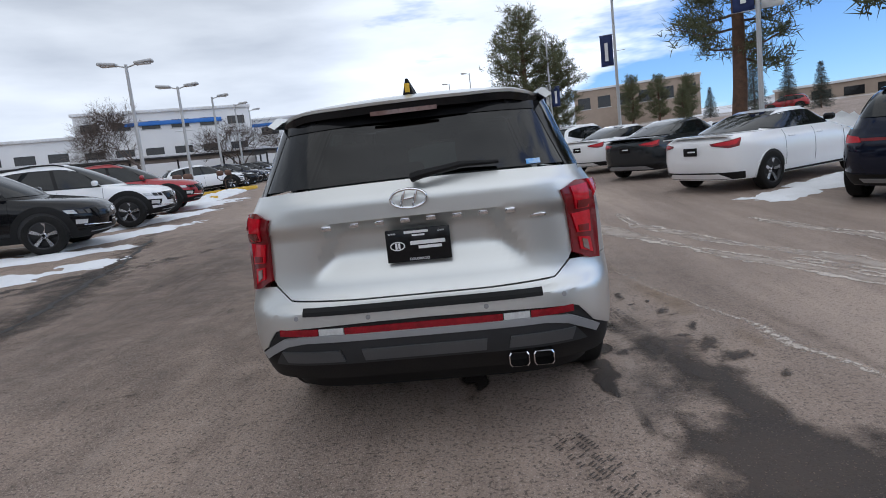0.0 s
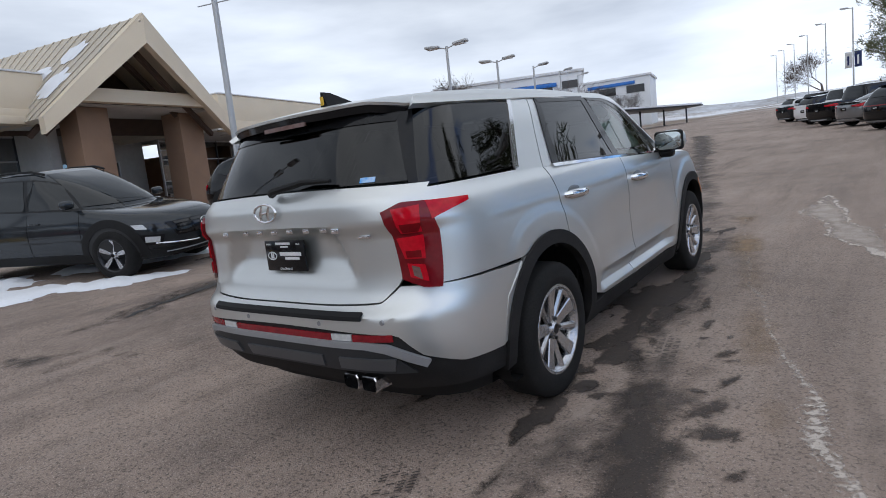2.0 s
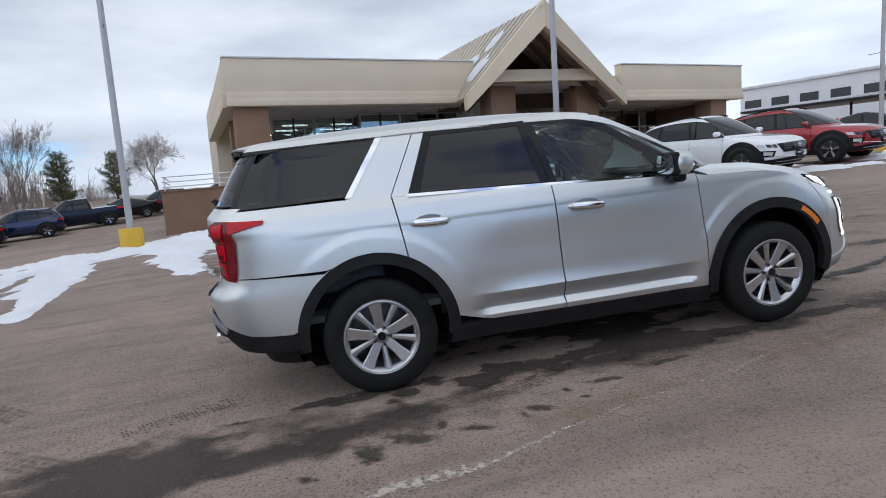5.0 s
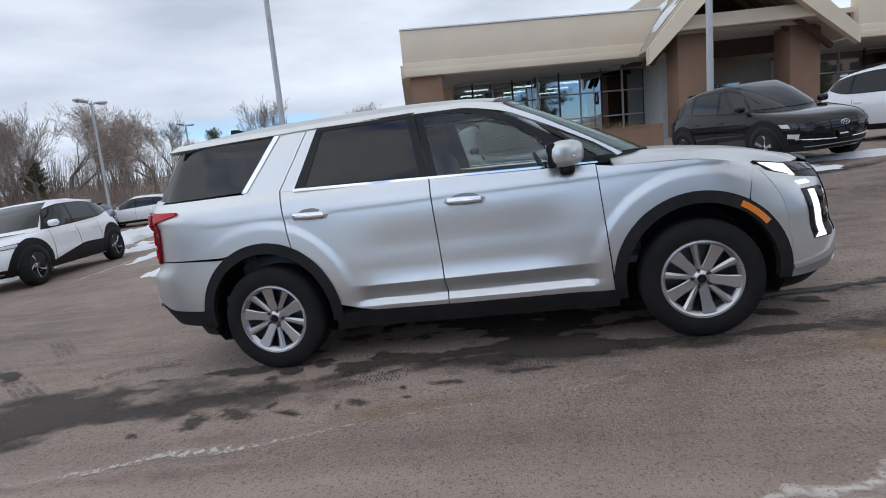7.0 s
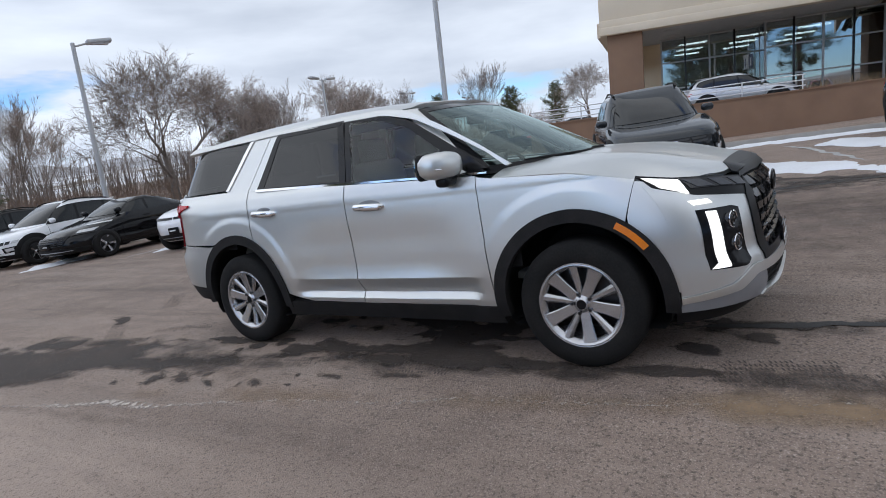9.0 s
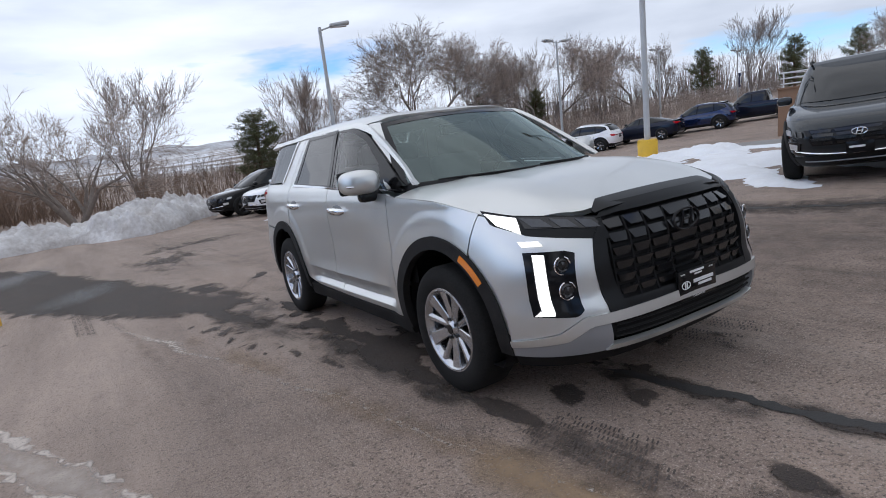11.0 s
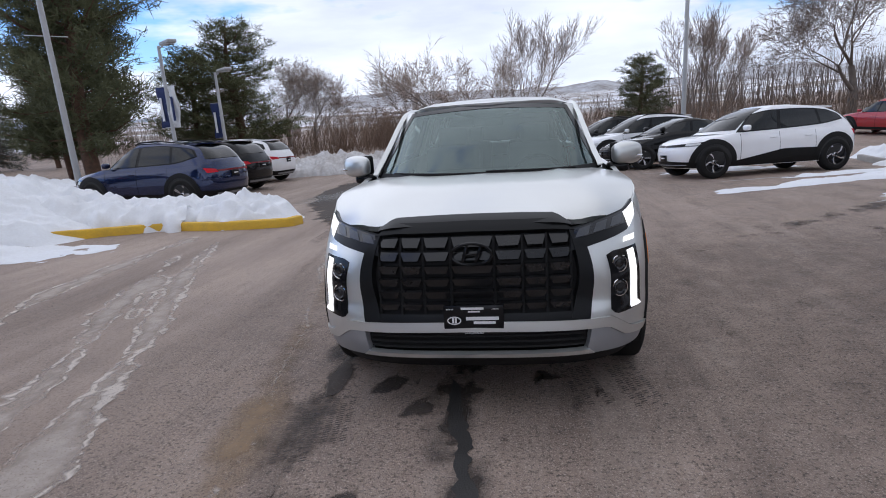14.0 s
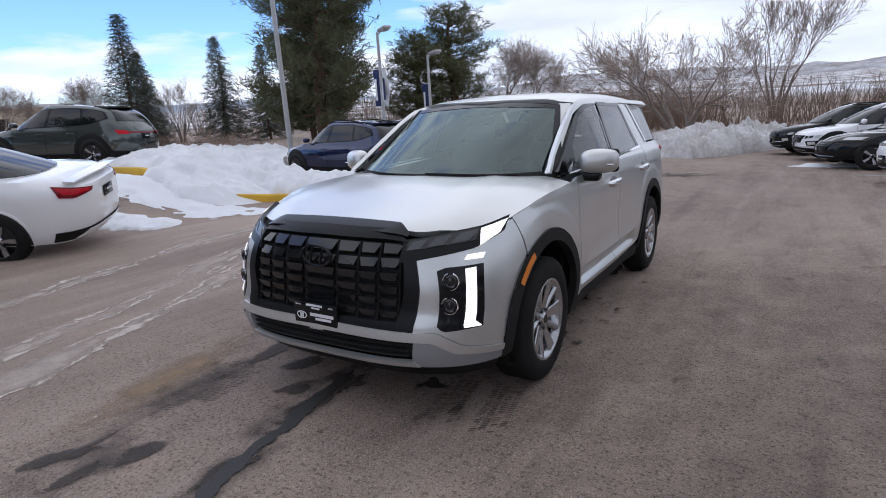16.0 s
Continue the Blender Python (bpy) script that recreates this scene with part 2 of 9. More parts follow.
def writing(text, size, m, material, parent, name="lettering", label=""):
    cu = bpy.data.curves.new("lettering", "FONT")
    cu.body, cu.size, cu.extrude, cu.align_x, cu.align_y = text, size, 0.0006, "CENTER", "CENTER"
    ob = bpy.data.objects.new("lettering", cu)
    me = bpy.data.meshes.new_from_object(ob)
    bpy.data.objects.remove(ob)
    me.transform(m)
    me.materials.clear()
    me.materials.append(material)
    o = new(name, me)
    o.parent = parent
    if label:
        tagged(o, label)
    return o


# ---- materials ----


def surf(name, c1, c2=None, rough=0.6, metal=0.0, scale=4.0, fine=60.0, bump=0.1, coat=0.0, spread_=0.5, rough2=None, emit=None, spec=0.5, random=0.0):
    """Base colour between c1 and c2 by a coarse and a fine noise, with relief."""
    mt = bpy.data.materials.new(name)
    mt.use_nodes = True
    n, l = mt.node_tree.nodes, mt.node_tree.links
    b = n["Principled BSDF"]
    c2 = c2 or tuple(v * 0.8 for v in c1)
    co = n.new("ShaderNodeTexCoord")
    a, f = n.new("ShaderNodeTexNoise"), n.new("ShaderNodeTexNoise")
    a.inputs["Scale"].default_value, a.inputs["Detail"].default_value = scale, 6.0
    f.inputs["Scale"].default_value, f.inputs["Detail"].default_value = fine, 3.0
    l.new(co.outputs["Object"], a.inputs["Vector"])
    l.new(co.outputs["Object"], f.inputs["Vector"])
    mx = n.new("ShaderNodeMath")
    mx.operation, mx.inputs[1].default_value = "MULTIPLY_ADD", 0.4
    l.new(f.outputs["Fac"], mx.inputs[0])
    sc = n.new("ShaderNodeMath")
    sc.operation, sc.inputs[1].default_value = "MULTIPLY", 0.6
    l.new(a.outputs["Fac"], sc.inputs[0])
    l.new(sc.outputs[0], mx.inputs[2])
    rp = n.new("ShaderNodeValToRGB")
    rp.color_ramp.elements[0].position, rp.color_ramp.elements[1].position = 0.5 - spread_ * 0.35, 0.5 + spread_ * 0.35
    rp.color_ramp.elements[0].color, rp.color_ramp.elements[1].color = (*c1, 1), (*c2, 1)
    l.new(mx.outputs[0], rp.inputs["Fac"])
    if random:
        hs, oi = n.new("ShaderNodeHueSaturation"), n.new("ShaderNodeObjectInfo")
        mr = n.new("ShaderNodeMapRange")
        mr.inputs["To Min"].default_value, mr.inputs["To Max"].default_value = 1 - random, 1 + random
        l.new(oi.outputs["Random"], mr.inputs["Value"])
        l.new(mr.outputs["Result"], hs.inputs["Value"])
        l.new(rp.outputs["Color"], hs.inputs["Color"])
        l.new(hs.outputs["Color"], b.inputs["Base Color"])
    else:
        l.new(rp.outputs["Color"], b.inputs["Base Color"])
    b.inputs["Metallic"].default_value, b.inputs["Coat Weight"].default_value = metal, coat
    b.inputs["Specular IOR Level"].default_value = spec
    b.inputs["Coat Roughness"].default_value = 0.04
    if rough2 is None:
        b.inputs["Roughness"].default_value = rough
    else:
        rr = n.new("ShaderNodeMapRange")
        rr.inputs["To Min"].default_value, rr.inputs["To Max"].default_value = rough, rough2
        l.new(a.outputs["Fac"], rr.inputs["Value"])
        l.new(rr.outputs["Result"], b.inputs["Roughness"])
    if bump:
        bp = n.new("ShaderNodeBump")
        bp.inputs["Strength"].default_value, bp.inputs["Distance"].default_value = bump, 0.02
        l.new(mx.outputs[0], bp.inputs["Height"])
        l.new(bp.outputs["Normal"], b.inputs["Normal"])
    if emit:
        b.inputs["Emission Color"].default_value, b.inputs["Emission Strength"].default_value = (*emit[:3], 1), emit[3]
    return mt


def pane_mat(name, tint, gloss=1.0, ior=1.52):
    """Window glass: a clear or tinted sheet with a glossy face."""
    mt = bpy.data.materials.new(name)
    mt.use_nodes = True
    n, l = mt.node_tree.nodes, mt.node_tree.links
    n.clear()
    out, tr, gl_, mx, fr = (n.new(k) for k in ("ShaderNodeOutputMaterial", "ShaderNodeBsdfTransparent", "ShaderNodeBsdfGlossy", "ShaderNodeMixShader", "ShaderNodeFresnel"))
    tr.inputs["Color"].default_value = (*tint, 1)
    gl_.inputs["Roughness"].default_value = 0.015
    gl_.inputs["Color"].default_value = (*gloss, 1) if isinstance(gloss, tuple) else (gloss, gloss, gloss, 1)
    fr.inputs["IOR"].default_value = ior
    l.new(fr.outputs[0], mx.inputs[0])
    l.new(tr.outputs[0], mx.inputs[1])
    l.new(gl_.outputs[0], mx.inputs[2])
    l.new(mx.outputs[0], out.inputs["Surface"])
    return mt


def paint(name, c, metal=0.0, rough=0.35, coat=1.0):
    return surf(name, c, tuple(v * 0.93 for v in c), rough=rough, metal=metal, scale=2.0, fine=900, bump=0.004, coat=0.5 if max(c) < 0.05 else coat, spec=0.1 if max(c) < 0.05 else 0.25 if max(c) < 0.3 else 0.5)


SILVER = paint("silver_paint", (0.68, 0.69, 0.677), 0.80, 0.35, 0.45)
BLACK_TRIM = surf("black_plastic", (0.006, 0.006, 0.0065), (0.014, 0.0137, 0.0135), rough=0.5, rough2=0.75, scale=6, fine=300, bump=0.05, spec=0.25)
DIRTY_TRIM = surf("grimy_black_plastic", (0.008, 0.008, 0.0085), (0.026, 0.024, 0.023), rough=0.6, rough2=0.9, scale=9, fine=160, bump=0.08, spec=0.25)
GLOSS_BLACK = surf("gloss_black", (0.008, 0.008, 0.009), (0.012, 0.012, 0.013), rough=0.10, bump=0.0, coat=0.1, spec=0.2)
DARK_GREY = surf("dark_grey_paint", (0.010, 0.0103, 0.011), (0.008, 0.0083, 0.009), rough=0.34, fine=500, bump=0.0, spec=0.2)
GREY_TRIM = surf("grey_skid_trim", (0.34, 0.345, 0.36), (0.29, 0.295, 0.305), rough=0.42, metal=0.3, fine=500, bump=0.01)
# body silver darkened, so the cup's shade sits in its colour
HANDLE_CUP = surf("shaded_handle_cup", (0.20, 0.205, 0.21), (0.16, 0.165, 0.17), rough=0.35, metal=0.5, bump=0.0)
CHROME = surf("chrome", (0.80, 0.80, 0.81), (0.74, 0.74, 0.76), rough=0.09, metal=1.0, bump=0.0)
ALLOY = surf("machined_alloy", (0.56, 0.56, 0.57), (0.44, 0.44, 0.45), rough=0.24, metal=0.85, fine=250, bump=0.01)
MIRROR = surf("mirror_glass", (0.55, 0.60, 0.60), (0.53, 0.58, 0.58), rough=0.02, metal=1.0, bump=0.0)
ALLOY_DARK = surf("dark_alloy", (0.055, 0.055, 0.058), (0.03, 0.03, 0.032), rough=0.35, metal=0.7, bump=0.0)
RUBBER = surf("tyre_rubber", (0.009, 0.009, 0.009), (0.022, 0.021, 0.020), rough=0.75, rough2=0.95, scale=7, fine=90, bump=0.08, spec=0.2)
RED_LENS = surf("red_lens", (0.62, 0.006, 0.020), (0.44, 0.004, 0.012), rough=0.12, bump=0.0, coat=0.15, spec=0.25, scale=40)
DEEP_LENS = surf("dark_lamp_edge", (0.22, 0.004, 0.010), (0.14, 0.003, 0.007), rough=0.15, bump=0.0, coat=0.3, spec=0.25)
REFLECTOR = surf("ribbed_red_reflector", (0.30, 0.008, 0.016), (0.16, 0.004, 0.009), rough=0.2, bump=0.3, fine=260, coat=0.4, spec=0.25, scale=25)
SKID = surf("dark_skid_trim", (0.105, 0.108, 0.114), (0.080, 0.082, 0.087), rough=0.38, metal=0.3, fine=500, bump=0.01)
# a darker copy of SKID, with the shade below the strip in its colour
SKID_DARK = surf("shaded_skid_trim", (0.040, 0.041, 0.044), (0.030, 0.031, 0.033), rough=0.5, fine=300, bump=0.02, spec=0.25)
RED_DARK = surf("deep_red_lens", (0.24, 0.005, 0.009), (0.15, 0.003, 0.006), rough=0.15, bump=0.0, coat=0.3, spec=0.25)
AMBER = surf("amber_lens", (0.85, 0.26, 0.02), (0.75, 0.2, 0.02), rough=0.2, bump=0.0, coat=0.8)
CLEAR_LENS = surf("clear_lens", (0.62, 0.62, 0.62), (0.5, 0.5, 0.5), rough=0.12, bump=0.0, coat=1.0, scale=60)
SMOKE_LENS = surf("smoked_lens", (0.012, 0.012, 0.013), (0.024, 0.024, 0.026), rough=0.08, bump=0.0, coat=0.5, spec=0.3)
LED = surf("lit_led_bar", (0.9, 0.9, 0.9), (0.9, 0.9, 0.9), rough=0.4, bump=0.0, emit=(1.0, 0.97, 0.91, 0.75))
GREY_LENS = surf("grey_lens_cell", (0.075, 0.078, 0.085), (0.05, 0.052, 0.058), rough=0.2, bump=0.0)
GRILLE = surf("grille_black", (0.010, 0.010, 0.011), (0.016, 0.016, 0.017), rough=0.13, bump=0.0, spec=0.5)
GLASS = pane_mat("car_glass", (0.78, 0.86, 0.83))
SCREEN = pane_mat("windscreen_glass", (0.36, 0.47, 0.46), (0.78, 0.93, 0.91), 1.95)
PRIVACY = pane_mat("privacy_glass", (0.035, 0.037, 0.038))
PANE = pane_mat("shop_glass", (0.42, 0.50, 0.54), 1.0, 3.4)
DIM_LENS = surf("dim_lens", (0.13, 0.07, 0.06), (0.22, 0.13, 0.115), rough=0.15, bump=0.0, coat=1.0, scale=30)
DASH = surf("dashboard", (0.10, 0.108, 0.108), (0.07, 0.075, 0.075), rough=0.7, fine=300, bump=0.1)
SEAT = surf("seat_cloth", (0.22, 0.235, 0.235), (0.17, 0.182, 0.182), rough=0.85, fine=300, bump=0.1)
LINER = surf("headliner", (0.38, 0.405, 0.405), (0.32, 0.345, 0.345), rough=0.9, fine=300, bump=0.1)
WHITE_PRINT = surf("white_print", (0.8, 0.8, 0.8), (0.74, 0.74, 0.74), rough=0.5, bump=0.0)
SNOW = surf("snow", (0.86, 0.88, 0.91), (0.70, 0.70, 0.71), rough=0.75, scale=1.6, fine=24, bump=0.5, spread_=0.9, spec=0.3)
DIRTY_SNOW = surf("dirty_snow", (0.80, 0.80, 0.81), (0.33, 0.29, 0.26), rough=0.85, scale=1.1, fine=9, bump=0.8, spread_=0.75, spec=0.3)
CONCRETE = surf("kerb_concrete", (0.36, 0.34, 0.31), (0.27, 0.25, 0.23), rough=0.9, scale=3, fine=70, bump=0.2)
YELLOW = surf("yellow_kerb_paint", (0.78, 0.47, 0.03), (0.55, 0.34, 0.05), rough=0.7, scale=3, fine=40, bump=0.15)
POLE = surf("grey_pole_paint", (0.50, 0.50, 0.50), (0.42, 0.42, 0.42), rough=0.5, metal=0.2, scale=2, fine=60, bump=0.05)
BEIGE = surf("beige_cladding", (0.72, 0.61, 0.46), (0.65, 0.55, 0.415), rough=0.7, scale=0.8, fine=30, bump=0.04)
BEIGE_ROOF = surf("beige_roof_metal", (0.58, 0.51, 0.41), (0.50, 0.44, 0.35), rough=0.55, scale=0.7, fine=20, bump=0.05)
BROWN = surf("brown_stucco", (0.27, 0.165, 0.105), (0.215, 0.13, 0.083), rough=0.9, scale=1.2, fine=120, bump=0.25)
PORCH_WALL = surf("porch_stucco", (0.40, 0.37, 0.33), (0.34, 0.315, 0.28), rough=0.85, fine=70, bump=0.08)
SOFFIT = surf("soffit_paint", (0.55, 0.53, 0.50), (0.48, 0.46, 0.43), rough=0.8, fine=60, bump=0.05)
DARK_TIMBER = surf("dark_timber", (0.075, 0.045, 0.03), (0.05, 0.03, 0.02), rough=0.8, scale=3, fine=60, bump=0.2)
WHITE_WALL = surf("white_wall", (0.72, 0.72, 0.72), (0.64, 0.64, 0.65), rough=0.7, scale=0.5, fine=20, bump=0.03)
BLUE_SIGN = surf("blue_sign", (0.02, 0.16, 0.52), (0.018, 0.13, 0.45), rough=0.4, bump=0.0)
NAVY = surf("navy_banner", (0.02, 0.035, 0.12), (0.016, 0.028, 0.10), rough=0.8, fine=200, bump=0.05)
BANNER_W = surf("white_banner", (0.70, 0.70, 0.70), (0.62, 0.62, 0.62), rough=0.8, fine=200, bump=0.05)
BARK = surf("grey_bark", (0.27, 0.23, 0.20), (0.17, 0.142, 0.122), rough=0.95, scale=4, fine=50, bump=0.5, random=0.2)
LOT_BARK = surf("dark_wet_bark", (0.13, 0.10, 0.085), (0.075, 0.058, 0.05), rough=0.95, bump=0.0, random=0.15)
TWIG = surf("twigs", (0.37, 0.30, 0.255), (0.26, 0.21, 0.18), rough=0.95, bump=0.0, random=0.25)
PINE_BARK = surf("pine_bark", (0.17, 0.095, 0.06), (0.07, 0.042, 0.03), rough=0.95, scale=5, fine=40, bump=0.7)
NEEDLE = surf("pine_needles", (0.070, 0.084, 0.038), (0.150, 0.150, 0.072), rough=0.8, scale=1.5, fine=20, bump=0.0, random=0.15)
SPRUCE = surf("spruce_needles", (0.040, 0.055, 0.044), (0.085, 0.096, 0.072), rough=0.8, scale=1.5, fine=20, bump=0.0, random=0.15)
SCRUB = surf("dry_scrub", (0.29, 0.205, 0.15), (0.18, 0.125, 0.095), rough=0.95, scale=1.5, fine=15, bump=0.0, random=0.3)
PAVE = surf("terrace_paving", (0.34, 0.32, 0.29), (0.27, 0.25, 0.23), rough=0.9, scale=2, fine=50, bump=0.1)
STRIPE = surf("stall_paint", (0.62, 0.62, 0.60), (0.30, 0.28, 0.27), rough=0.8, scale=5, fine=60, bump=0.05, spread_=0.8)


def ground_mat(name):
    """Worn asphalt with damp blotches, salt haze and fine grit; far off it goes over into snow and dry grass."""
    mt = bpy.data.materials.new(name)
    mt.use_nodes = True
    n, l = mt.node_tree.nodes, mt.node_tree.links
    b = n["Principled BSDF"]
    co = n.new("ShaderNodeTexCoord")

    def noise_(scale, detail=6.0, vec=None, rough=0.55):
        t = n.new("ShaderNodeTexNoise")
        t.inputs["Scale"].default_value, t.inputs["Detail"].default_value, t.inputs["Roughness"].default_value = scale, detail, rough
        l.new(vec or co.outputs["Object"], t.inputs["Vector"])
        return t.outputs["Fac"]

    def ramp(fac, p0, p1, c0, c1):
        r = n.new("ShaderNodeValToRGB")
        r.color_ramp.elements[0].position, r.color_ramp.elements[1].position = p0, p1
        r.color_ramp.elements[0].color, r.color_ramp.elements[1].color = c0, c1
        l.new(fac, r.inputs["Fac"])
        return r.outputs["Color"]

    def mix(fac, a, c, mode="MIX"):
        m = n.new("ShaderNodeMix")
        m.data_type, m.blend_type = "RGBA", mode
        for sock, v in (("Factor", fac), ("A", a), ("B", c)):
            if hasattr(v, "is_linked"):
                l.new(v, m.inputs[sock])
            else:
                m.inputs[sock].default_value = v
        return m.outputs["Result"]

    grit = noise_(120, 2)
    grain = noise_(55, 5, rough=0.7)
    mid_ = noise_(2.2, 10, rough=0.72)
    wide = noise_(0.22, 6, rough=0.6)
    base = ramp(mid_, 0.30, 0.70, (0.150, 0.109, 0.086, 1), (0.470, 0.352, 0.278, 1))
    base = mix(0.5, base, ramp(wide, 0.38, 0.62, (0.165, 0.121, 0.097, 1), (0.430, 0.325, 0.262, 1)))
    base = mix(ramp(grit, 0.56, 0.66, (0, 0, 0, 1), (0.85, 0.85, 0.85, 1)), base, (0.54, 0.44, 0.375, 1))
    base = mix(ramp(grain, 0.35, 0.49, (0.80, 0.80, 0.80, 1), (0, 0, 0, 1)), base, (0.066, 0.053, 0.046, 1))
    # traffic streaks along the lane
    st = n.new("ShaderNodeMapping")
    st.inputs["Scale"].default_value = (1.0, 0.10, 1.0)
    st.inputs["Rotation"].default_value = (0, 0, radians(-4))
    l.new(co.outputs["Object"], st.inputs["Vector"])
    streak = noise_(2.4, 9, st.outputs["Vector"], 0.72)
    base = mix(ramp(streak, 0.50, 0.70, (0, 0, 0, 1), (0.55, 0.55, 0.55, 1)), base, (0.42, 0.341, 0.286, 1))
    base = mix(ramp(streak, 0.32, 0.46, (0.50, 0.50, 0.50, 1), (0, 0, 0, 1)), base, (0.093, 0.073, 0.063, 1))
    # beyond the lot: snow and dry grass
    xyz = n.new("ShaderNodeSeparateXYZ")
    l.new(co.outputs["Object"], xyz.inputs["Vector"])
    # a pale film of dried salt and mud where traffic passes east of the car
    film0, film1, film = n.new("ShaderNodeMapRange"), n.new("ShaderNodeMapRange"), n.new("ShaderNodeMath")
    for q, a0, a1 in ((film0, 1.2, 2.9), (film1, 9.0, 6.0)):
        q.interpolation_type = "SMOOTHSTEP"
        q.inputs["From Min"].default_value, q.inputs["From Max"].default_value = a0, a1
        l.new(xyz.outputs["X"], q.inputs["Value"])
    film.operation = "MULTIPLY"
    l.new(film0.outputs["Result"], film.inputs[0])
    l.new(film1.outputs["Result"], film.inputs[1])
    film2 = n.new("ShaderNodeMath")
    film2.operation = "MULTIPLY"
    l.new(film.outputs[0], film2.inputs[0])
    l.new(ramp(mid_, 0.25, 0.62, (0.45, 0.45, 0.45, 1), (0.90, 0.90, 0.90, 1)), film2.inputs[1])
    soft_ = noise_(1.1, 9, st.outputs["Vector"], 0.68)
    base = mix(film2.outputs[0], base, ramp(soft_, 0.36, 0.64, (0.235, 0.178, 0.145, 1), (0.475, 0.372, 0.306, 1)))
    base = mix(ramp(grain, 0.34, 0.47, (0.60, 0.60, 0.60, 1), (0, 0, 0, 1)), base, (0.085, 0.064, 0.052, 1))
    pebble = noise_(30, 4, rough=0.75)
    base = mix(ramp(pebble, 0.56, 0.68, (0, 0, 0, 1), (0.22, 0.22, 0.22, 1)), base, (0.46, 0.38, 0.325, 1))
    base = mix(ramp(pebble, 0.30, 0.42, (0.30, 0.30, 0.30, 1), (0, 0, 0, 1)), base, (0.085, 0.064, 0.052, 1))
    ab = n.new("ShaderNodeVectorMath")
    ab.operation = "LENGTH"
    l.new(co.outputs["Object"], ab.inputs[0])
    far = n.new("ShaderNodeMapRange")
    far.inputs["From Min"].default_value, far.inputs["From Max"].default_value = 78, 100
    l.new(ab.outputs["Value"], far.inputs["Value"])
    field = ramp(noise_(0.05, 7, rough=0.65), 0.42, 0.56, (0.20, 0.145, 0.095, 1), (0.74, 0.75, 0.78, 1))
    base = mix(far.outputs["Result"], base, field)
    l.new(base, b.inputs["Base Color"])
    rr = n.new("ShaderNodeMapRange")
    rr.inputs["To Min"].default_value, rr.inputs["To Max"].default_value = 0.62, 0.92
    l.new(mid_, rr.inputs["Value"])
    l.new(rr.outputs["Result"], b.inputs["Roughness"])
    bp = n.new("ShaderNodeBump")
    bp.inputs["Strength"].default_value, bp.inputs["Distance"].default_value = 0.7, 0.016
    hsum = n.new("ShaderNodeMath")
    hsum.operation = "ADD"
    l.new(grit, hsum.inputs[0])
    l.new(grain, hsum.inputs[1])
    l.new(hsum.outputs[0], bp.inputs["Height"])
    l.new(bp.outputs["Normal"], b.inputs["Normal"])
    return mt


ASPHALT = ground_mat("asphalt")


def stain(name, c1, c2, rough, rough2, soft=0.5, most=0.9):
    """A stain whose strength is held on its mesh as depth, broken up by noise so that its rim is ragged."""
    mt = surf(name, c1, c2, rough=rough, rough2=rough2, scale=2.4, fine=95, bump=0.7, spread_=0.55)
    n, l = mt.node_tree.nodes, mt.node_tree.links
    b = n["Principled BSDF"]
    at_, co = n.new("ShaderNodeAttribute"), n.new("ShaderNodeTexCoord")
    at_.attribute_name = "depth"
    a, f = n.new("ShaderNodeTexNoise"), n.new("ShaderNodeTexNoise")
    a.inputs["Scale"].default_value, a.inputs["Detail"].default_value, a.inputs["Roughness"].default_value = 5.0, 8.0, 0.7
    f.inputs["Scale"].default_value, f.inputs["Detail"].default_value = 55.0, 3.0
    l.new(co.outputs["Object"], a.inputs["Vector"])
    l.new(co.outputs["Object"], f.inputs["Vector"])
    m1, m2 = n.new("ShaderNodeMath"), n.new("ShaderNodeMath")
    m1.operation, m1.inputs[1].default_value = "MULTIPLY_ADD", 0.9
    l.new(a.outputs["Fac"], m1.inputs[0])
    l.new(at_.outputs["Fac"], m1.inputs[2])
    m2.operation, m2.inputs[1].default_value = "MULTIPLY_ADD", 0.25
    l.new(f.outputs["Fac"], m2.inputs[0])
    l.new(m1.outputs[0], m2.inputs[2])
    rp = n.new("ShaderNodeMapRange")
    rp.inputs["From Min"].default_value, rp.inputs["From Max"].default_value, rp.inputs["To Max"].default_value = 0.66, 0.66 + soft, most
    l.new(m2.outputs[0], rp.inputs["Value"])
    stones, bare, keep = n.new("ShaderNodeTexNoise"), n.new("ShaderNodeMapRange"), n.new("ShaderNodeMath")
    stones.inputs["Scale"].default_value, stones.inputs["Detail"].default_value = 85.0, 2.0
    l.new(co.outputs["Object"], stones.inputs["Vector"])
    bare.inputs["From Min"].default_value, bare.inputs["From Max"].default_value = 0.60, 0.70
    bare.inputs["To Min"].default_value, bare.inputs["To Max"].default_value = 1.0, 0.25
    l.new(stones.outputs["Fac"], bare.inputs["Value"])
    keep.operation = "MULTIPLY"
    l.new(rp.outputs["Result"], keep.inputs[0])
    l.new(bare.outputs["Result"], keep.inputs[1])
    l.new(keep.outputs[0], b.inputs["Alpha"])
    return mt


WET = stain("wet_asphalt", (0.030, 0.0235, 0.020), (0.088, 0.068, 0.057), 0.66, 0.9, 0.55, 0.82)
PUDDLE = stain("meltwater", (0.028, 0.025, 0.023), (0.040, 0.035, 0.032), 0.10, 0.30, 1.0, 0.75)
DAMP = stain("damp_asphalt", (0.058, 0.048, 0.043), (0.095, 0.078, 0.069), 0.6, 0.9, 0.60, 0.62)
DARK_STRETCH = stain("grimy_asphalt", (0.085, 0.066, 0.056), (0.13, 0.102, 0.087), 0.75, 0.95, 1.0, 0.72)
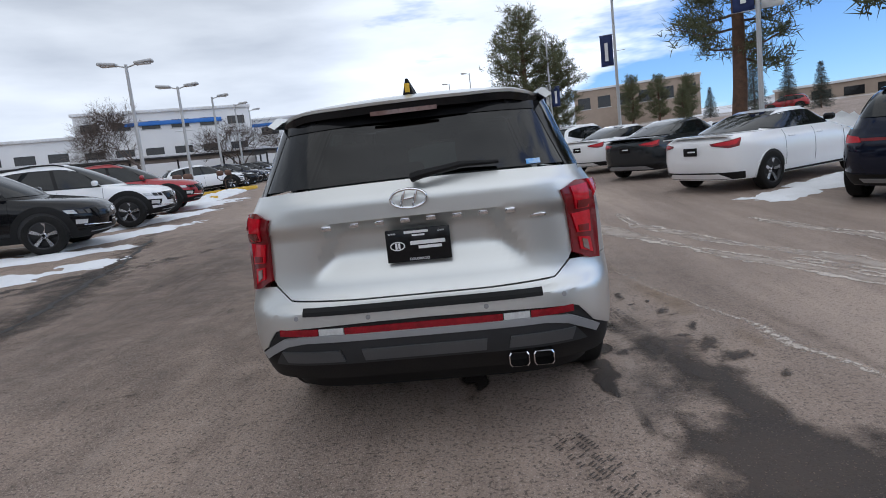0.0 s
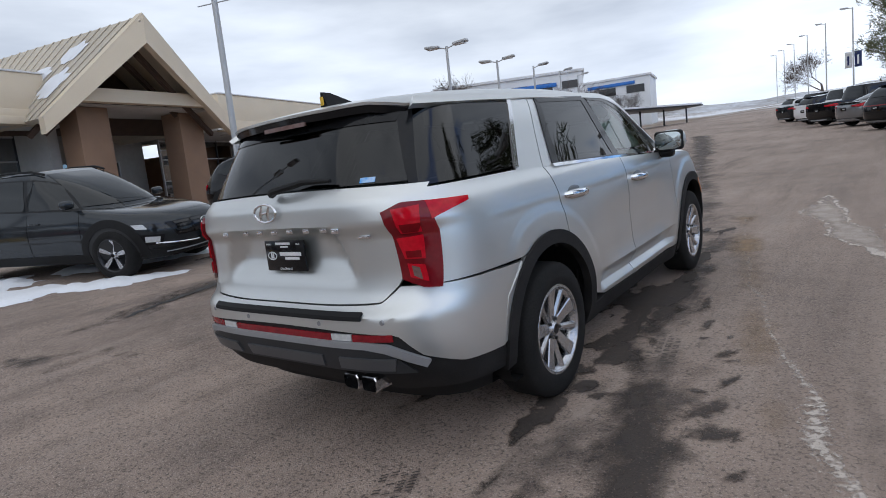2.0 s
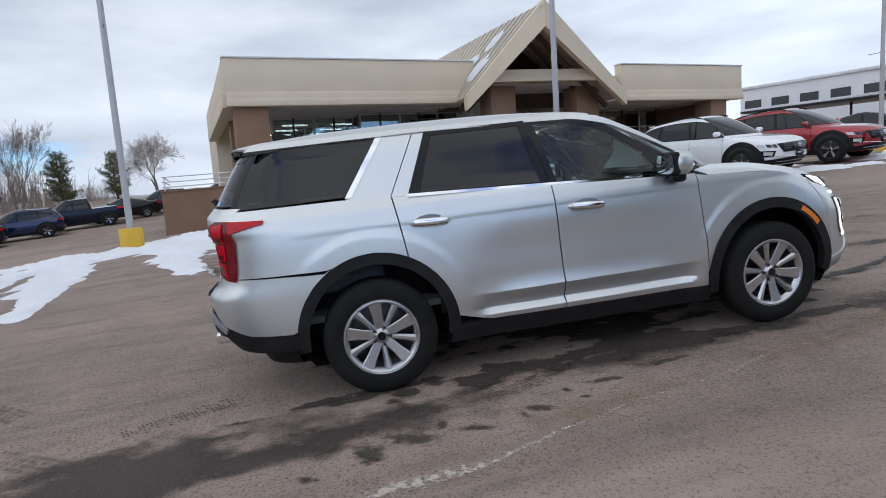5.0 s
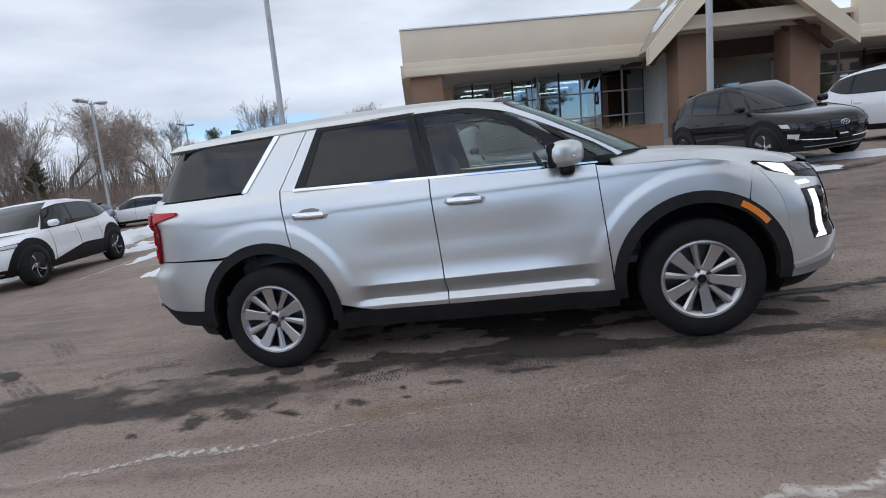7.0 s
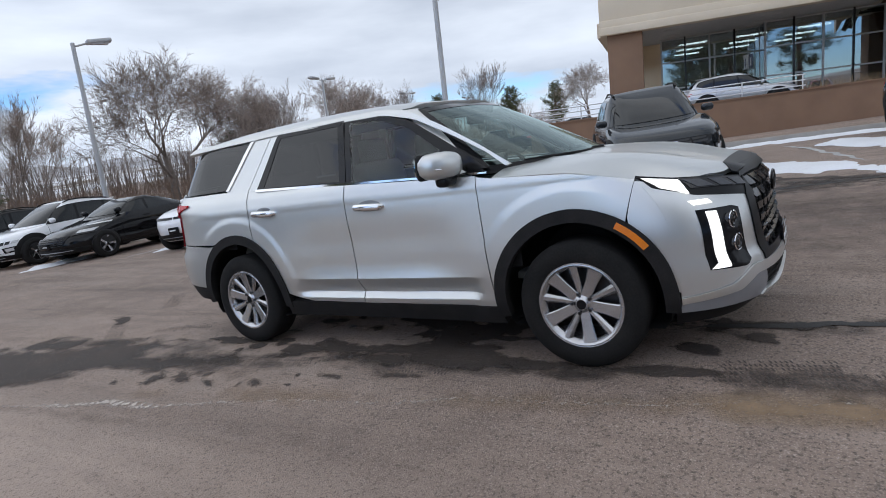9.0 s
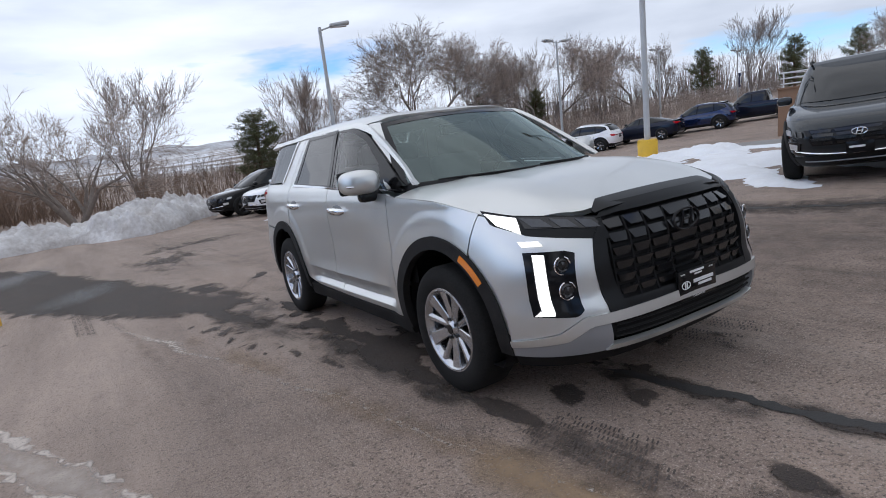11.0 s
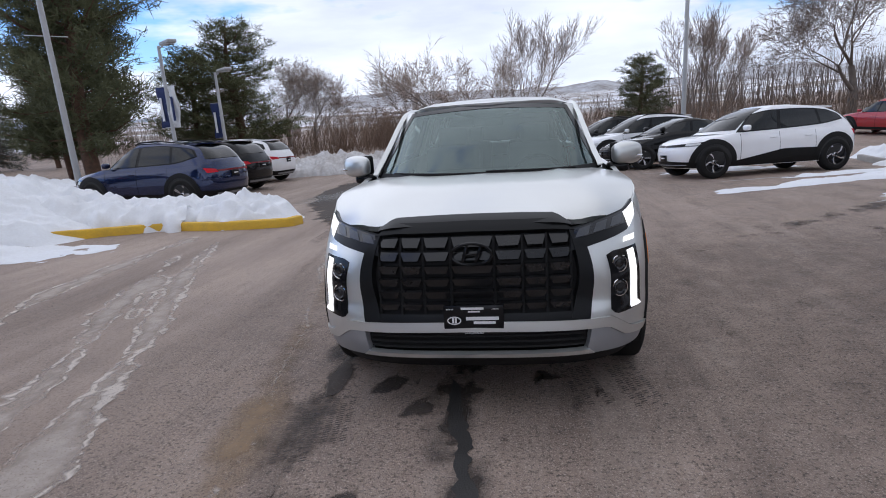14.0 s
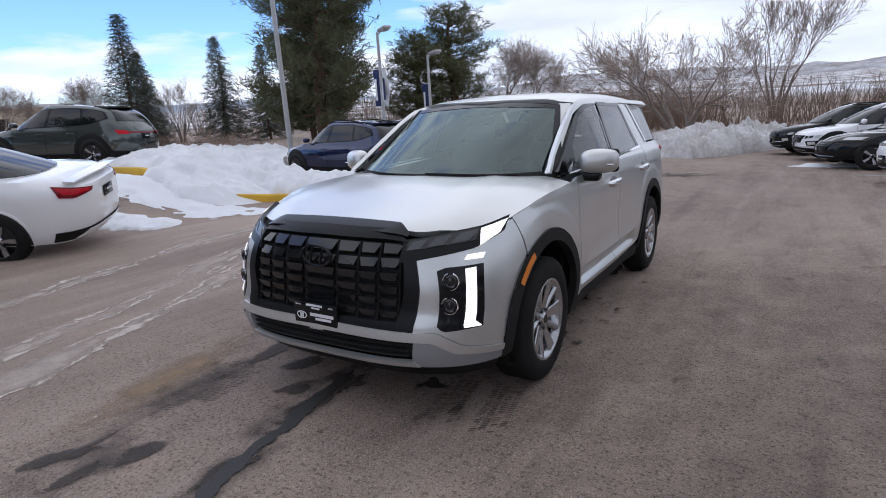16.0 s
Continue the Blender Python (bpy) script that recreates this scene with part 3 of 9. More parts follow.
FILM = stain("salt_film", (0.60, 0.52, 0.455), (0.46, 0.395, 0.345), 0.9, 0.95, 1.0, 0.76)
MUD = stain("ochre_mud", (0.36, 0.25, 0.15), (0.27, 0.185, 0.115), 0.9, 0.95, 0.9, 0.80)
SALT = stain("salt_crust", (0.70, 0.62, 0.55), (0.56, 0.49, 0.43), 0.9, 0.95, 0.8, 0.85)
CRUST = stain("thin_salt_crust", (0.74, 0.66, 0.58), (0.52, 0.455, 0.40), 0.9, 0.95, 0.6, 0.82)
PRINT = surf("damp_print", (0.055, 0.044, 0.038), (0.10, 0.08, 0.068), rough=0.8, scale=8, fine=90, bump=0.1)
TAR = surf("tar_filler", (0.020, 0.019, 0.018), (0.045, 0.041, 0.038), rough=0.5, rough2=0.8, scale=5, fine=120, bump=0.5)

# ---- the land ----


def land(x, y):
    """Height of the ground: the lot climbs along +y, and lifts gently towards the building."""
    z = SLOPE * clamp(y, -22, 45) + 0.062 * clamp(y - 45, 0, 160)
    z += (0.05 * clamp(-x - 2, 0, 7.4) - 0.21 * smooth(-x, 10.5, 20.0)) * smooth(y, -12.0, -4.0) + 0.045 * clamp(-x - 24, 0, 60)
    z += 0.66 * smooth(x, 7.0, 10.0) * smooth(y, -7.0, -4.6) * smooth(-y, -3.0, 0.5)
    z += (0.055 - 0.022 * smooth(y, 25, 50)) * clamp(x - 12, 0, 60) * smooth(y, 2, 16)
    return z


def seat(x, y, rz=0.0):
    """A pose on the ground, square to it; rz turns what faces +y."""
    e = 0.8
    n = Vector((land(x - e, y) - land(x + e, y), land(x, y - e) - land(x, y + e), 2 * e)).normalized()
    q = Vector((0, 0, 1)).rotation_difference(n)
    return Matrix.Translation((x, y, land(x, y))) @ q.to_matrix().to_4x4() @ pose(0, 0, 0, 0, 0, rz)


def upright(x, y, rz=0.0, dz=0.0):
    return pose(x, y, land(x, y) + dz, 0, 0, rz)


def make_ground():
    near = [i * 0.75 for i in range(-40, -10)] + [i * 0.125 for i in range(-60, 61)] + [i * 0.75 for i in range(11, 41)]
    out = [32, 35, 39, 44, 50, 58, 68, 80, 95, 115, 140, 180, 240, 330, 480, 700, 1100, 1800]
    axis = [-v for v in out[::-1]] + near + out
    verts, faces, n = [], [], len(axis)
    for y in axis:
        for x in axis:
            r = math.hypot(x, y)
            z = land(x, y)
            if r > 95:
                z += smooth(r, 95, 300) * 5 * noise.noise(Vector((x * 0.008, y * 0.008, 3)))
            verts.append((x, y, z))
    for j in range(n - 1):
        for i in range(n - 1):
            faces.append((j * n + i, j * n + i + 1, (j + 1) * n + i + 1, (j + 1) * n + i))
    g = meshed("ground", verts, faces, ASPHALT, sharp=60)
    tagged(g, "grey-brown worn asphalt car park with salt and damp marks", "ground", kind="structure")


make_ground()

# ---- cars ----


class Shell:
    """A body of level slices: rear and front ends are rounded, sides follow half-width a(z) times plan(y)."""

    def __init__(self, yr, yf, a, y0r, y0f, nr, nf, plan=None, relief=None):
        self.yr, self.yf, self.a, self.y0r, self.y0f, self.nr, self.nf = yr, yf, a, y0r, y0f, nr, nf
        self.plan, self.relief = plan or (lambda y: 1.0), relief or (lambda y, z: 0.0)

    def rear(self, th, z):
        s, c, n = math.sin(th), math.cos(th), self.nr(z)
        y = self.y0r - (self.y0r - self.yr(z)) * abs(c) ** (2 / n)
        return Vector((self.a(z) * self.plan(self.y0r) * math.copysign(abs(s) ** (2 / n), s), y, z))

    def front(self, th, z):
        s, c, n = math.sin(th), math.cos(th), self.nf(z)
        y = self.y0f + (self.yf(z) - self.y0f) * abs(c) ** (2 / n)
        return Vector((self.a(z) * self.plan(self.y0f) * math.copysign(abs(s) ** (2 / n), s), y, z))

    def side(self, y, z):
        a = self.a(z)
        if y < self.y0r:
            t, n = (self.y0r - y) / max(1e-6, self.y0r - self.yr(z)), self.nr(z)
            return Vector((a * self.plan(self.y0r) * max(0.0, 1 - min(1, t) ** n) ** (1 / n) + self.relief(y, z) * smooth(y, self.y0r - 0.42, self.y0r - 0.12), y, z))
        if y > self.y0f:
            t, n = (y - self.y0f) / max(1e-6, self.yf(z) - self.y0f), self.nf(z)
            return Vector((a * self.plan(self.y0f) * max(0.0, 1 - min(1, t) ** n) ** (1 / n) + self.relief(y, z) * smooth(-y, -self.y0f - 0.42, -self.y0f - 0.12), y, z))
        return Vector((a * self.plan(y) + self.relief(y, z), y, z))

    def tr(self, x, z):
        """The rear angle at which the surface lies x off the middle."""
        v = clamp(abs(x) / (self.a(z) * self.plan(self.y0r)))
        return math.copysign(math.asin(v ** (self.nr(z) / 2)), x)

    def tf(self, x, z):
        v = clamp(abs(x) / (self.a(z) * self.plan(self.y0f)))
        return math.copysign(math.asin(v ** (self.nf(z) / 2)), x)

    def try_(self, y, z):
        v = clamp((self.y0r - y) / (self.y0r - self.yr(z)))
        return math.acos(v ** (self.nr(z) / 2))

    def tfy(self, y, z):
        v = clamp((y - self.y0f) / (self.yf(z) - self.y0f))
        return math.acos(v ** (self.nf(z) / 2))

    def ring(self, z, ne=9, ns=12):
        out = []
        for k in range(-ne, ne + 1):
            out.append(self.front(-k / ne * math.pi / 2, z))      # from the right flank over the nose to the left one
        for k in range(1, ns):
            y = lerp(self.y0f, self.y0r, k / ns)
            p = self.side(y, z)
            out.append(Vector((-p.x, p.y, p.z)))
        for k in range(-ne, ne + 1):
            out.append(self.rear(k / ne * math.pi / 2, z))
        for k in range(1, ns):
            out.append(self.side(lerp(self.y0r, self.y0f, k / ns), z))
        return out

    def skin(self, zs, dome=0.0, shrink=0.0, bottom=True):
        """The closed body: rings at zs, a domed lid and a floor."""
        rings = []
        for z in zs:
            r = self.ring(z)
            if shrink:
                c = Vector((0, (self.y0r + self.y0f) / 2, z))
                r = [p + (c - p).normalized() * shrink for p in r]
            rings.append(r)
        n = len(rings[0])
        verts = [p for r in rings for p in r]
        faces = []
        for j in range(len(rings) - 1):
            for k in range(n):
                k2 = (k + 1) % n
                faces.append((j * n + k, j * n + k2, (j + 1) * n + k2, (j + 1) * n + k))
        top = rings[-1]
        base = (len(rings) - 1) * n
        for s in (0.8, 0.55, 0.3):
            st = len(verts)
            for p in top:
                verts.append(Vector((p.x * s, lerp((self.y0r + self.y0f) / 2, p.y, 1 - (1 - s) * 0.55), p.z + dome * (1 - s * s))))
            for k in range(n):
                k2 = (k + 1) % n
                faces.append((base + k, base + k2, st + k2, st + k))
            base = st
        # the last ring closes across the middle line
        half = (n) // 2
        verts_mid = len(verts)
        verts.append(sum((verts[base + k] for k in range(n)), Vector()) / n + Vector((0, 0, dome * 0.08)))
        for k in range(n):
            faces.append((base + k, base + (k + 1) % n, verts_mid))
        if bottom:
            faces.append(tuple(range(n - 1, -1, -1)))
        return verts, faces


def arc(cy, cz, r, a0, a1, n=14):
    """Points on a circle in (y, z), angles in degrees from +y."""
    return [(cy + r * math.cos(radians(lerp(a0, a1, k / n))), cz + r * math.sin(radians(lerp(a0, a1, k / n)))) for k in range(n + 1)]


def wheel(parent, m, r=0.375, width=0.245, rim=0.250, spokes=10, style="twin", dark=False, steps=40):
    """A wheel on +x: tyre with tread blocks, rim, spokes, hub cap and nuts."""
    hub = new("wheel")
    hub.parent = parent
    hub.matrix_basis = m
    w = width / 2
    prof = [(rim - 0.004, -w * 0.8), (rim + 0.03, -w * 0.98), (r - 0.045, -w), (r - 0.012, -w * 0.86), (r, -w * 0.7), (r + 0.001, 0), (r, w * 0.7), (r - 0.012, w * 0.86), (r - 0.05, w), (rim + 0.045, w * 1.0), (rim + 0.012, w * 0.93), (rim - 0.004, w * 0.84)]
    v, f = lathe(prof, steps)
    meshed("tyre", v, f, RUBBER, hub, sharp=50)
    return hub, w


def add_rim(hub, w, rim=0.250, spokes=10, style="twin", dark=False, r=0.375):
    seg = 40 if style in ("twin", "turn") else 24
    main = ALLOY_DARK if dark else ALLOY
    v, f = lathe([(rim - 0.012, -w * 0.7), (rim - 0.03, -w * 0.2), (rim - 0.012, w * 0.62), (rim + 0.006, w * 0.86), (rim + 0.011, w * 0.90), (rim - 0.004, w * 0.93), (rim - 0.014, w * 0.86)], seg)
    meshed("rim", v, f, ALLOY if style == "turn" else main, hub)
    v, f = lathe([(0.0, w * 0.15), (rim * 0.75, w * 0.12), (rim - 0.02, w * 0.05)], seg * 3 // 5)
    meshed("brake_disc", v, f, ALLOY_DARK, hub)
    if style == "turn":
        v, f = lathe([(rim - 0.028, w * 0.66), (rim - 0.014, w * 0.84), (rim - 0.004, w * 0.91), (rim + 0.008, w * 0.925), (rim + 0.014, w * 0.885)], seg)
        meshed("rim_lip", v, f, ALLOY, hub)
    face, dish = w * 0.86, w * 0.62
    for k in range(spokes):
        a = 2 * math.pi * (k + 0.25) / spokes if style != "pair" else 2 * math.pi * (k // 2) / 5 + (0.17 if k % 2 else -0.17)
        twist = 0.55 if style == "swirl" else (-0.13 if k % 2 else 0.13) if style == "pair" else 0.0
        r0, r1 = 0.045, rim - 0.006
        wide = {"five": 0.085, "pair": 0.050, "swirl": 0.055, "twin": 0.074, "turn": 0.088 if k % 2 else 0.056}[style]
        root = 0.34 if style == "turn" else 0.18
        slim = style == "turn" and k % 2 == 0
        crown, drop = (0.40, 0.013) if slim else (0.84, 0.005)
        vs, fs = [], []
        ring = ((-0.80, -0.034), (-1.0, -drop), (-crown, 0.0), (crown, 0.0), (1.0, -drop), (0.80, -0.034))
        for rr, hw, x0 in ((r0, wide * root, dish), (lerp(r0, r1, 0.5), wide * max(root, 0.34) * 1.12 if style == "turn" else wide * 0.34, lerp(dish, face, 0.55) - 0.004), (r1, wide * 0.52, face)):
            a_ = a + twist * (rr - r0) / (r1 - r0)
            for u, dx in ring:
                vs.append(Vector((x0 + dx, rr * math.cos(a_) - u * hw * math.sin(a_), rr * math.sin(a_) + u * hw * math.cos(a_))))
        for i in (0, 6):
            fs += [(i + q, i + q + 1, i + q + 7, i + q + 6) for q in range(5)]
        fs += [(5, 4, 3, 2, 1, 0), (12, 13, 14, 15, 16, 17)]
        meshed("spoke", vs, fs, ALLOY, hub, sharp=25)
    v, f = lathe([(0.0, dish + 0.018), (0.03, dish + 0.018), (0.036, dish + 0.010), (0.05, dish + 0.002), (0.066, dish - 0.012), (0.072, dish - 0.03)], seg * 3 // 5)
    meshed("hub_cap", v, f, main if not dark else ALLOY, hub)
    v, f = lathe([(0.0, dish + 0.0195), (0.028, dish + 0.0195), (0.030, dish + 0.016)], 20)
    meshed("cap_emblem", v, f, GLOSS_BLACK, hub)
    for k in range(5):
        a = 2 * math.pi * k / 5 + 0.3
        v, f = tube([(dish - 0.01, 0.058 * math.cos(a), 0.058 * math.sin(a)), (dish + 0.013, 0.058 * math.cos(a), 0.058 * math.sin(a))], 0.011, 6)
        meshed("wheel_nut", v, f, ALLOY_DARK, hub)


def plate_set(parent, m, front=True):
    """A dealer's black show plate: white bars for the unreadable or branded words, and the state's name."""
    pl = part("dealer_plate", box_bm(0.305, 0.012, 0.155, bevel=0.004), GLOSS_BLACK, parent, "black dealer show plate with white lettering")
    pl.matrix_basis = m
    face = pose(0, -0.0075, 0, 90, 0, 0)
    writing("COLORADO", 0.017, face @ pose(0, -0.066, 0), WHITE_PRINT, pl)
    writing("www.", 0.017, face @ pose(-0.118, 0.060, 0), WHITE_PRINT, pl)
    writing(".com", 0.017, face @ pose(0.110, 0.060, 0), WHITE_PRINT, pl)
    bars = [(-0.005, 0.062, 0.115, 0.012), (0.004, 0.046, 0.06, 0.008), (0.045, 0.010, 0.165, 0.018), (0.055, -0.012, 0.11, 0.014)]
    for x, z, wd, ht in bars:
        part("word_bar", box_bm(wd, 0.0012, ht, (x, -0.0070, z), 0.0), WHITE_PRINT, pl)
    v, f = tube([(-0.098 + 0.033 * math.cos(a), -0.0068, 0.0 + 0.019 * math.sin(a)) for a in [k * math.pi / 12 for k in range(25)]], 0.003, 5, False)
    meshed("oval_mark", v, f, WHITE_PRINT, pl)
    part("slant_bar", box_bm(0.010, 0.0012, 0.028, (-0.104, -0.0070, 0), 0, None), WHITE_PRINT, pl)
    part("slant_bar", box_bm(0.010, 0.0012, 0.028, (-0.090, -0.0070, 0), 0, None), WHITE_PRINT, pl)
    return pl


def oval_badge(parent, m, wd, ht, material, name="oval_badge"):
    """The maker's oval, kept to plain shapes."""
    b = new(name)
    b.parent = parent
    b.matrix_basis = m
    v, f = tube([(wd / 2 * math.cos(a), 0, ht / 2 * math.sin(a)) for a in [k * math.pi / 20 for k in range(41)]], ht * 0.075, 8, False)
    meshed("ring", v, f, material, b)
    for sx in (-1, 1):
        v, f = tube([(sx * wd * 0.17 - wd * 0.07, 0, -ht * 0.40), (sx * wd * 0.17, -0.003, 0), (sx * wd * 0.17 + wd * 0.07, 0, ht * 0.40)], [ht * 0.07, ht * 0.09, ht * 0.07], 6)
        meshed("stroke", v, f, material, b)
    v, f = tube([(-wd * 0.16, -0.002, -ht * 0.04), (wd * 0.16, -0.002, ht * 0.04)], ht * 0.06, 6)
    meshed("stroke", v, f, material, b)
    return b


def hero():
    """The silver three-row SUV."""
    car = thing("silver_suv", LOT.copy(), "silver three-row SUV with dark grille, running lights lit, idling", "car")

    def flare(y, z):
        """Distance to the nearer wheel arch's middle."""
        return min(math.hypot(y + 1.45, z - 0.40), math.hypot(y - 1.45, z - 0.40))

    def scallop(z):
        """The undercut low on the doors, with a ledge at its foot."""
        return -0.056 * clamp((0.552 - z) / 0.105) + 0.036 * clamp((0.442 - z) / 0.042)
    low = Shell(
        yr=curve((0.30, -2.36), (0.42, -2.47), (0.52, -2.535), (0.64, -2.56), (0.755, -2.555), (0.79, -2.51), (0.86, -2.475), (0.95, -2.465), (1.10, -2.47), (1.16, -2.505), (1.25, -2.505), (1.32, -2.45), (1.50, -2.33)),
        yf=curve((0.22, 2.26), (0.32, 2.37), (0.45, 2.41), (0.56, 2.40), (0.62, 2.375), (0.88, 2.355), (0.98, 2.315), (1.04, 2.25), (1.10, 2.10), (1.25, 1.80)),
        a=curve((0.22, 0.90), (0.34, 0.945), (0.42, 0.964), (0.55, 0.973), (0.70, 0.974), (0.85, 0.969), (1.00, 0.960), (1.12, 0.946), (1.20, 0.922), (1.27, 0.880), (1.45, 0.812), (1.65, 0.735)),
        y0r=-1.62, y0f=1.45,
        nr=lambda z: 4.4, nf=lambda z: 3.4 - 1.15 * smooth(z, 0.70, 1.10),
        plan=curve((-1.7, 0.978), (-1.0, 0.990), (0, 1.0), (1.0, 0.998), (1.5, 0.985)),
        relief=lambda y, z: (scallop(z) * smooth(y, -0.86, -0.68) * smooth(0.88 + 0.25 * (z - 0.5) - y, 0.0, 0.14)
                             + 0.010 * smooth(flare(y, z), 0.690, 0.620) * smooth(z, 0.42, 0.62)
                             - 0.019 * smooth(z, 1.04, 0.78) * (1 - (1 - clamp((z - 0.552) / 0.12)) ** 2) * smooth(y, -0.88, -0.45) * smooth(-y, -0.84, -0.42)
                             + 0.003 * smooth(z, 1.07, 1.10) * smooth(z, 1.16, 1.11)),
    )
    S = low.side
    # dark inner body that shows in the shut lines and closes the shape
    zs = [0.26, 0.34, 0.45, 0.6, 0.8, 1.0, 1.12, 1.2]
    v, f = low.skin([0.26, 0.34, 0.45, 0.6, 0.8, 0.93], dome=0.0, shrink=0.11)
    inner = []
    for fc in f:
        c = sum((v[i] for i in fc), Vector()) / len(fc)
        if c.z < 1.11 and not any(math.hypot(c.y - wy, c.z - 0.37) < 0.56 and abs(c.x) > 0.4 for wy in (-1.45, 1.45)):
            inner.append(fc)
    meshed("inner_body", v, inner, BLACK_TRIM, car)
    for wy in (-1.45, 1.45):
        for sx in (-1, 1):
            v, f = lathe([(0.488, sx * 0.91), (0.490, sx * 0.60), (0.42, sx * 0.52), (0.0, sx * 0.50)], 28)
            meshed("wheel_liner", [Vector((p.x, p.y + wy, max(0.24, p.z + 0.40))) for p in v], f, BLACK_TRIM, car)
    AR, AZ = 0.527, 0.40
    # doors
    panel("front_door", [(-0.158, 0.365), (0.4, 0.362), (0.922, 0.36)], [(-0.185, 1.215), (0.3, 1.192), (0.876, 1.17)], S, SILVER, car, 36, 140, both=True, deep=0.03, sharp=13)
    ra = arc(-1.45, AZ, AR, 63, 4, 10)
    panel("rear_door", ra + [(-0.7, 0.372), (-0.166, 0.366)], [(-1.262, 1.262), (-0.8, 1.243), (-0.193, 1.216)], S, SILVER, car, 48, 140, both=True, deep=0.03, sharp=13)
    # quarter panel and fender
    qa = arc(-1.45, AZ, AR, 118, 64, 14)
    panel("rear_quarter", [(-2.30, 0.868), (-2.0, 0.862), (-1.755, 0.858)] + qa, [(-2.30, 1.285), (-1.9, 1.282), (-1.6, 1.280), (-1.272, 1.265)], S, SILVER, car, 48, 36, both=True, deep=0.03)
    fa = arc(1.45, AZ, AR, 169, 56, 20)
    panel("front_fender", [(0.930, 0.37)] + fa, [(0.882, 1.162), (0.99, 1.144), (1.2, 1.135), (1.45, 1.120), (1.65, 1.084), (1.795, 1.048)], S, SILVER, car, 48, 40, both=True, deep=0.03)
    # wheel arch cladding and sills
    for wy, a0, a1 in ((-1.45, 186, -9), (1.45, 192, -8)):
        panel("arch_cladding", arc(wy, AZ, 0.455, a0, a1, 28), arc(wy, AZ, AR + 0.003, a0, a1, 28), S, DIRTY_TRIM, car, 40, 3, off=0.012, deep=0.05, both=True)
    panel("sill_cladding", [(-0.99, 0.25), (0.95, 0.24)], [(-0.97, 0.366), (0.94, 0.354)], S, DIRTY_TRIM, car, 20, 3, off=0.004, deep=0.06, both=True)
    # rear: tailgate, bumper and its pieces
    R = low.rear

    def rp(*pts):
        return [(low.tr(x, z), z) for x, z in pts]

    gate_lo, gate_hi = rp((-0.705, 0.880), (-0.630, 0.812), (-0.3, 0.800), (0.3, 0.800), (0.630, 0.812), (0.705, 0.880)), rp((-0.80, 1.305), (0, 1.330), (0.80, 1.305))

    def gate(th, z):
        p = R(th, z)
        # the hollow that holds the plate
        zone = smooth(0.52 - abs(p.x) - 0.48 * (z - 0.92), 0.0, 0.085) * smooth(z, 0.865, 1.01) * smooth(-z, -1.165, -1.140)
        return p + Vector((0, 0.062 * zone, 0))
    panel("tailgate", gate_lo, gate_hi, gate, SILVER, car, 48, 26, deep=0.04)
    panel("rear_bumper", [(-low.try_(-1.995, 0.48), 0.480), (-low.tr(0.90, 0.50), 0.500), (-low.tr(0.80, 0.57), 0.575), (-low.tr(0.72, 0.66), 0.675), (0, 0.70), (low.tr(0.72, 0.66), 0.675), (low.tr(0.80, 0.57), 0.575), (low.tr(0.90, 0.50), 0.500), (low.try_(-1.995, 0.48), 0.480)],
          [(-low.try_(-1.735, 0.83), 0.836), (-low.try_(-2.0, 0.85), 0.850), (-low.tr(0.713, 0.87), 0.874), (-low.tr(0.628, 0.80), 0.804), (-low.tr(0.3, 0.79), 0.793), (low.tr(0.3, 0.79), 0.793), (low.tr(0.628, 0.80), 0.804), (low.tr(0.713, 0.87), 0.874), (low.try_(-2.0, 0.85), 0.850), (low.try_(-1.735, 0.83), 0.836)], R, SILVER, car, 60, 10, deep=0.03)
    panel("bumper_corner_piece", [(-2.01, 0.480), (-1.93, 0.70), (-1.735, 0.852)], arc(-1.45, AZ, AR, 170, 120, 12), S, SILVER, car, 10, 2, off=-0.001, deep=0.02, both=True)
    panel("bumper_step_pad", rp((-0.56, 0.745), (0.56, 0.745)), rp((-0.56, 0.772), (0.56, 0.772)), R, BLACK_TRIM, car, 30, 2, off=0.012, deep=0.03)
    panel("bumper_dark_band", [(-low.try_(-1.965, 0.4), 0.36), (-low.tr(0.74, 0.36), 0.38), (low.tr(0.74, 0.36), 0.38), (low.try_(-1.965, 0.4), 0.36)],
          [(-low.try_(-1.985, 0.5), 0.500), (-low.tr(0.88, 0.53), 0.53), (-low.tr(0.74, 0.66), 0.672), (0, 0.697), (low.tr(0.74, 0.66), 0.672), (low.tr(0.88, 0.53), 0.53), (low.try_(-1.985, 0.5), 0.500)], R, DIRTY_TRIM, car, 60, 8, off=-0.006, deep=0.03)
    for x0, x1 in ((-0.70, -0.50), (-0.37, 0.37), (0.50, 0.70)):
        panel("reflector", rp((x0, 0.648), (x1, 0.648)), rp((x0, 0.680), (x1, 0.680)), R, REFLECTOR, car, 16, 2, off=0.002, deep=0.01)
    for x0, x1 in ((-0.495, -0.375), (0.375, 0.495)):
        panel("reverse_lamp", rp((x0, 0.650), (x1, 0.650)), rp((x0, 0.680), (x1, 0.680)), R, CLEAR_LENS, car, 8, 2, off=0.003, deep=0.01)
    skid = rp((-0.80, 0.52), (-0.66, 0.60), (-0.56, 0.618), (0.56, 0.618), (0.66, 0.60), (0.80, 0.52))
    skid2 = rp((-0.82, 0.55), (-0.68, 0.635), (-0.56, 0.648), (0.56, 0.648), (0.68, 0.635), (0.82, 0.55))
    panel("skid_strip", skid, skid2, R, GREY_TRIM, car, 50, 2, off=0.014, deep=0.03, label="grey skid trim")
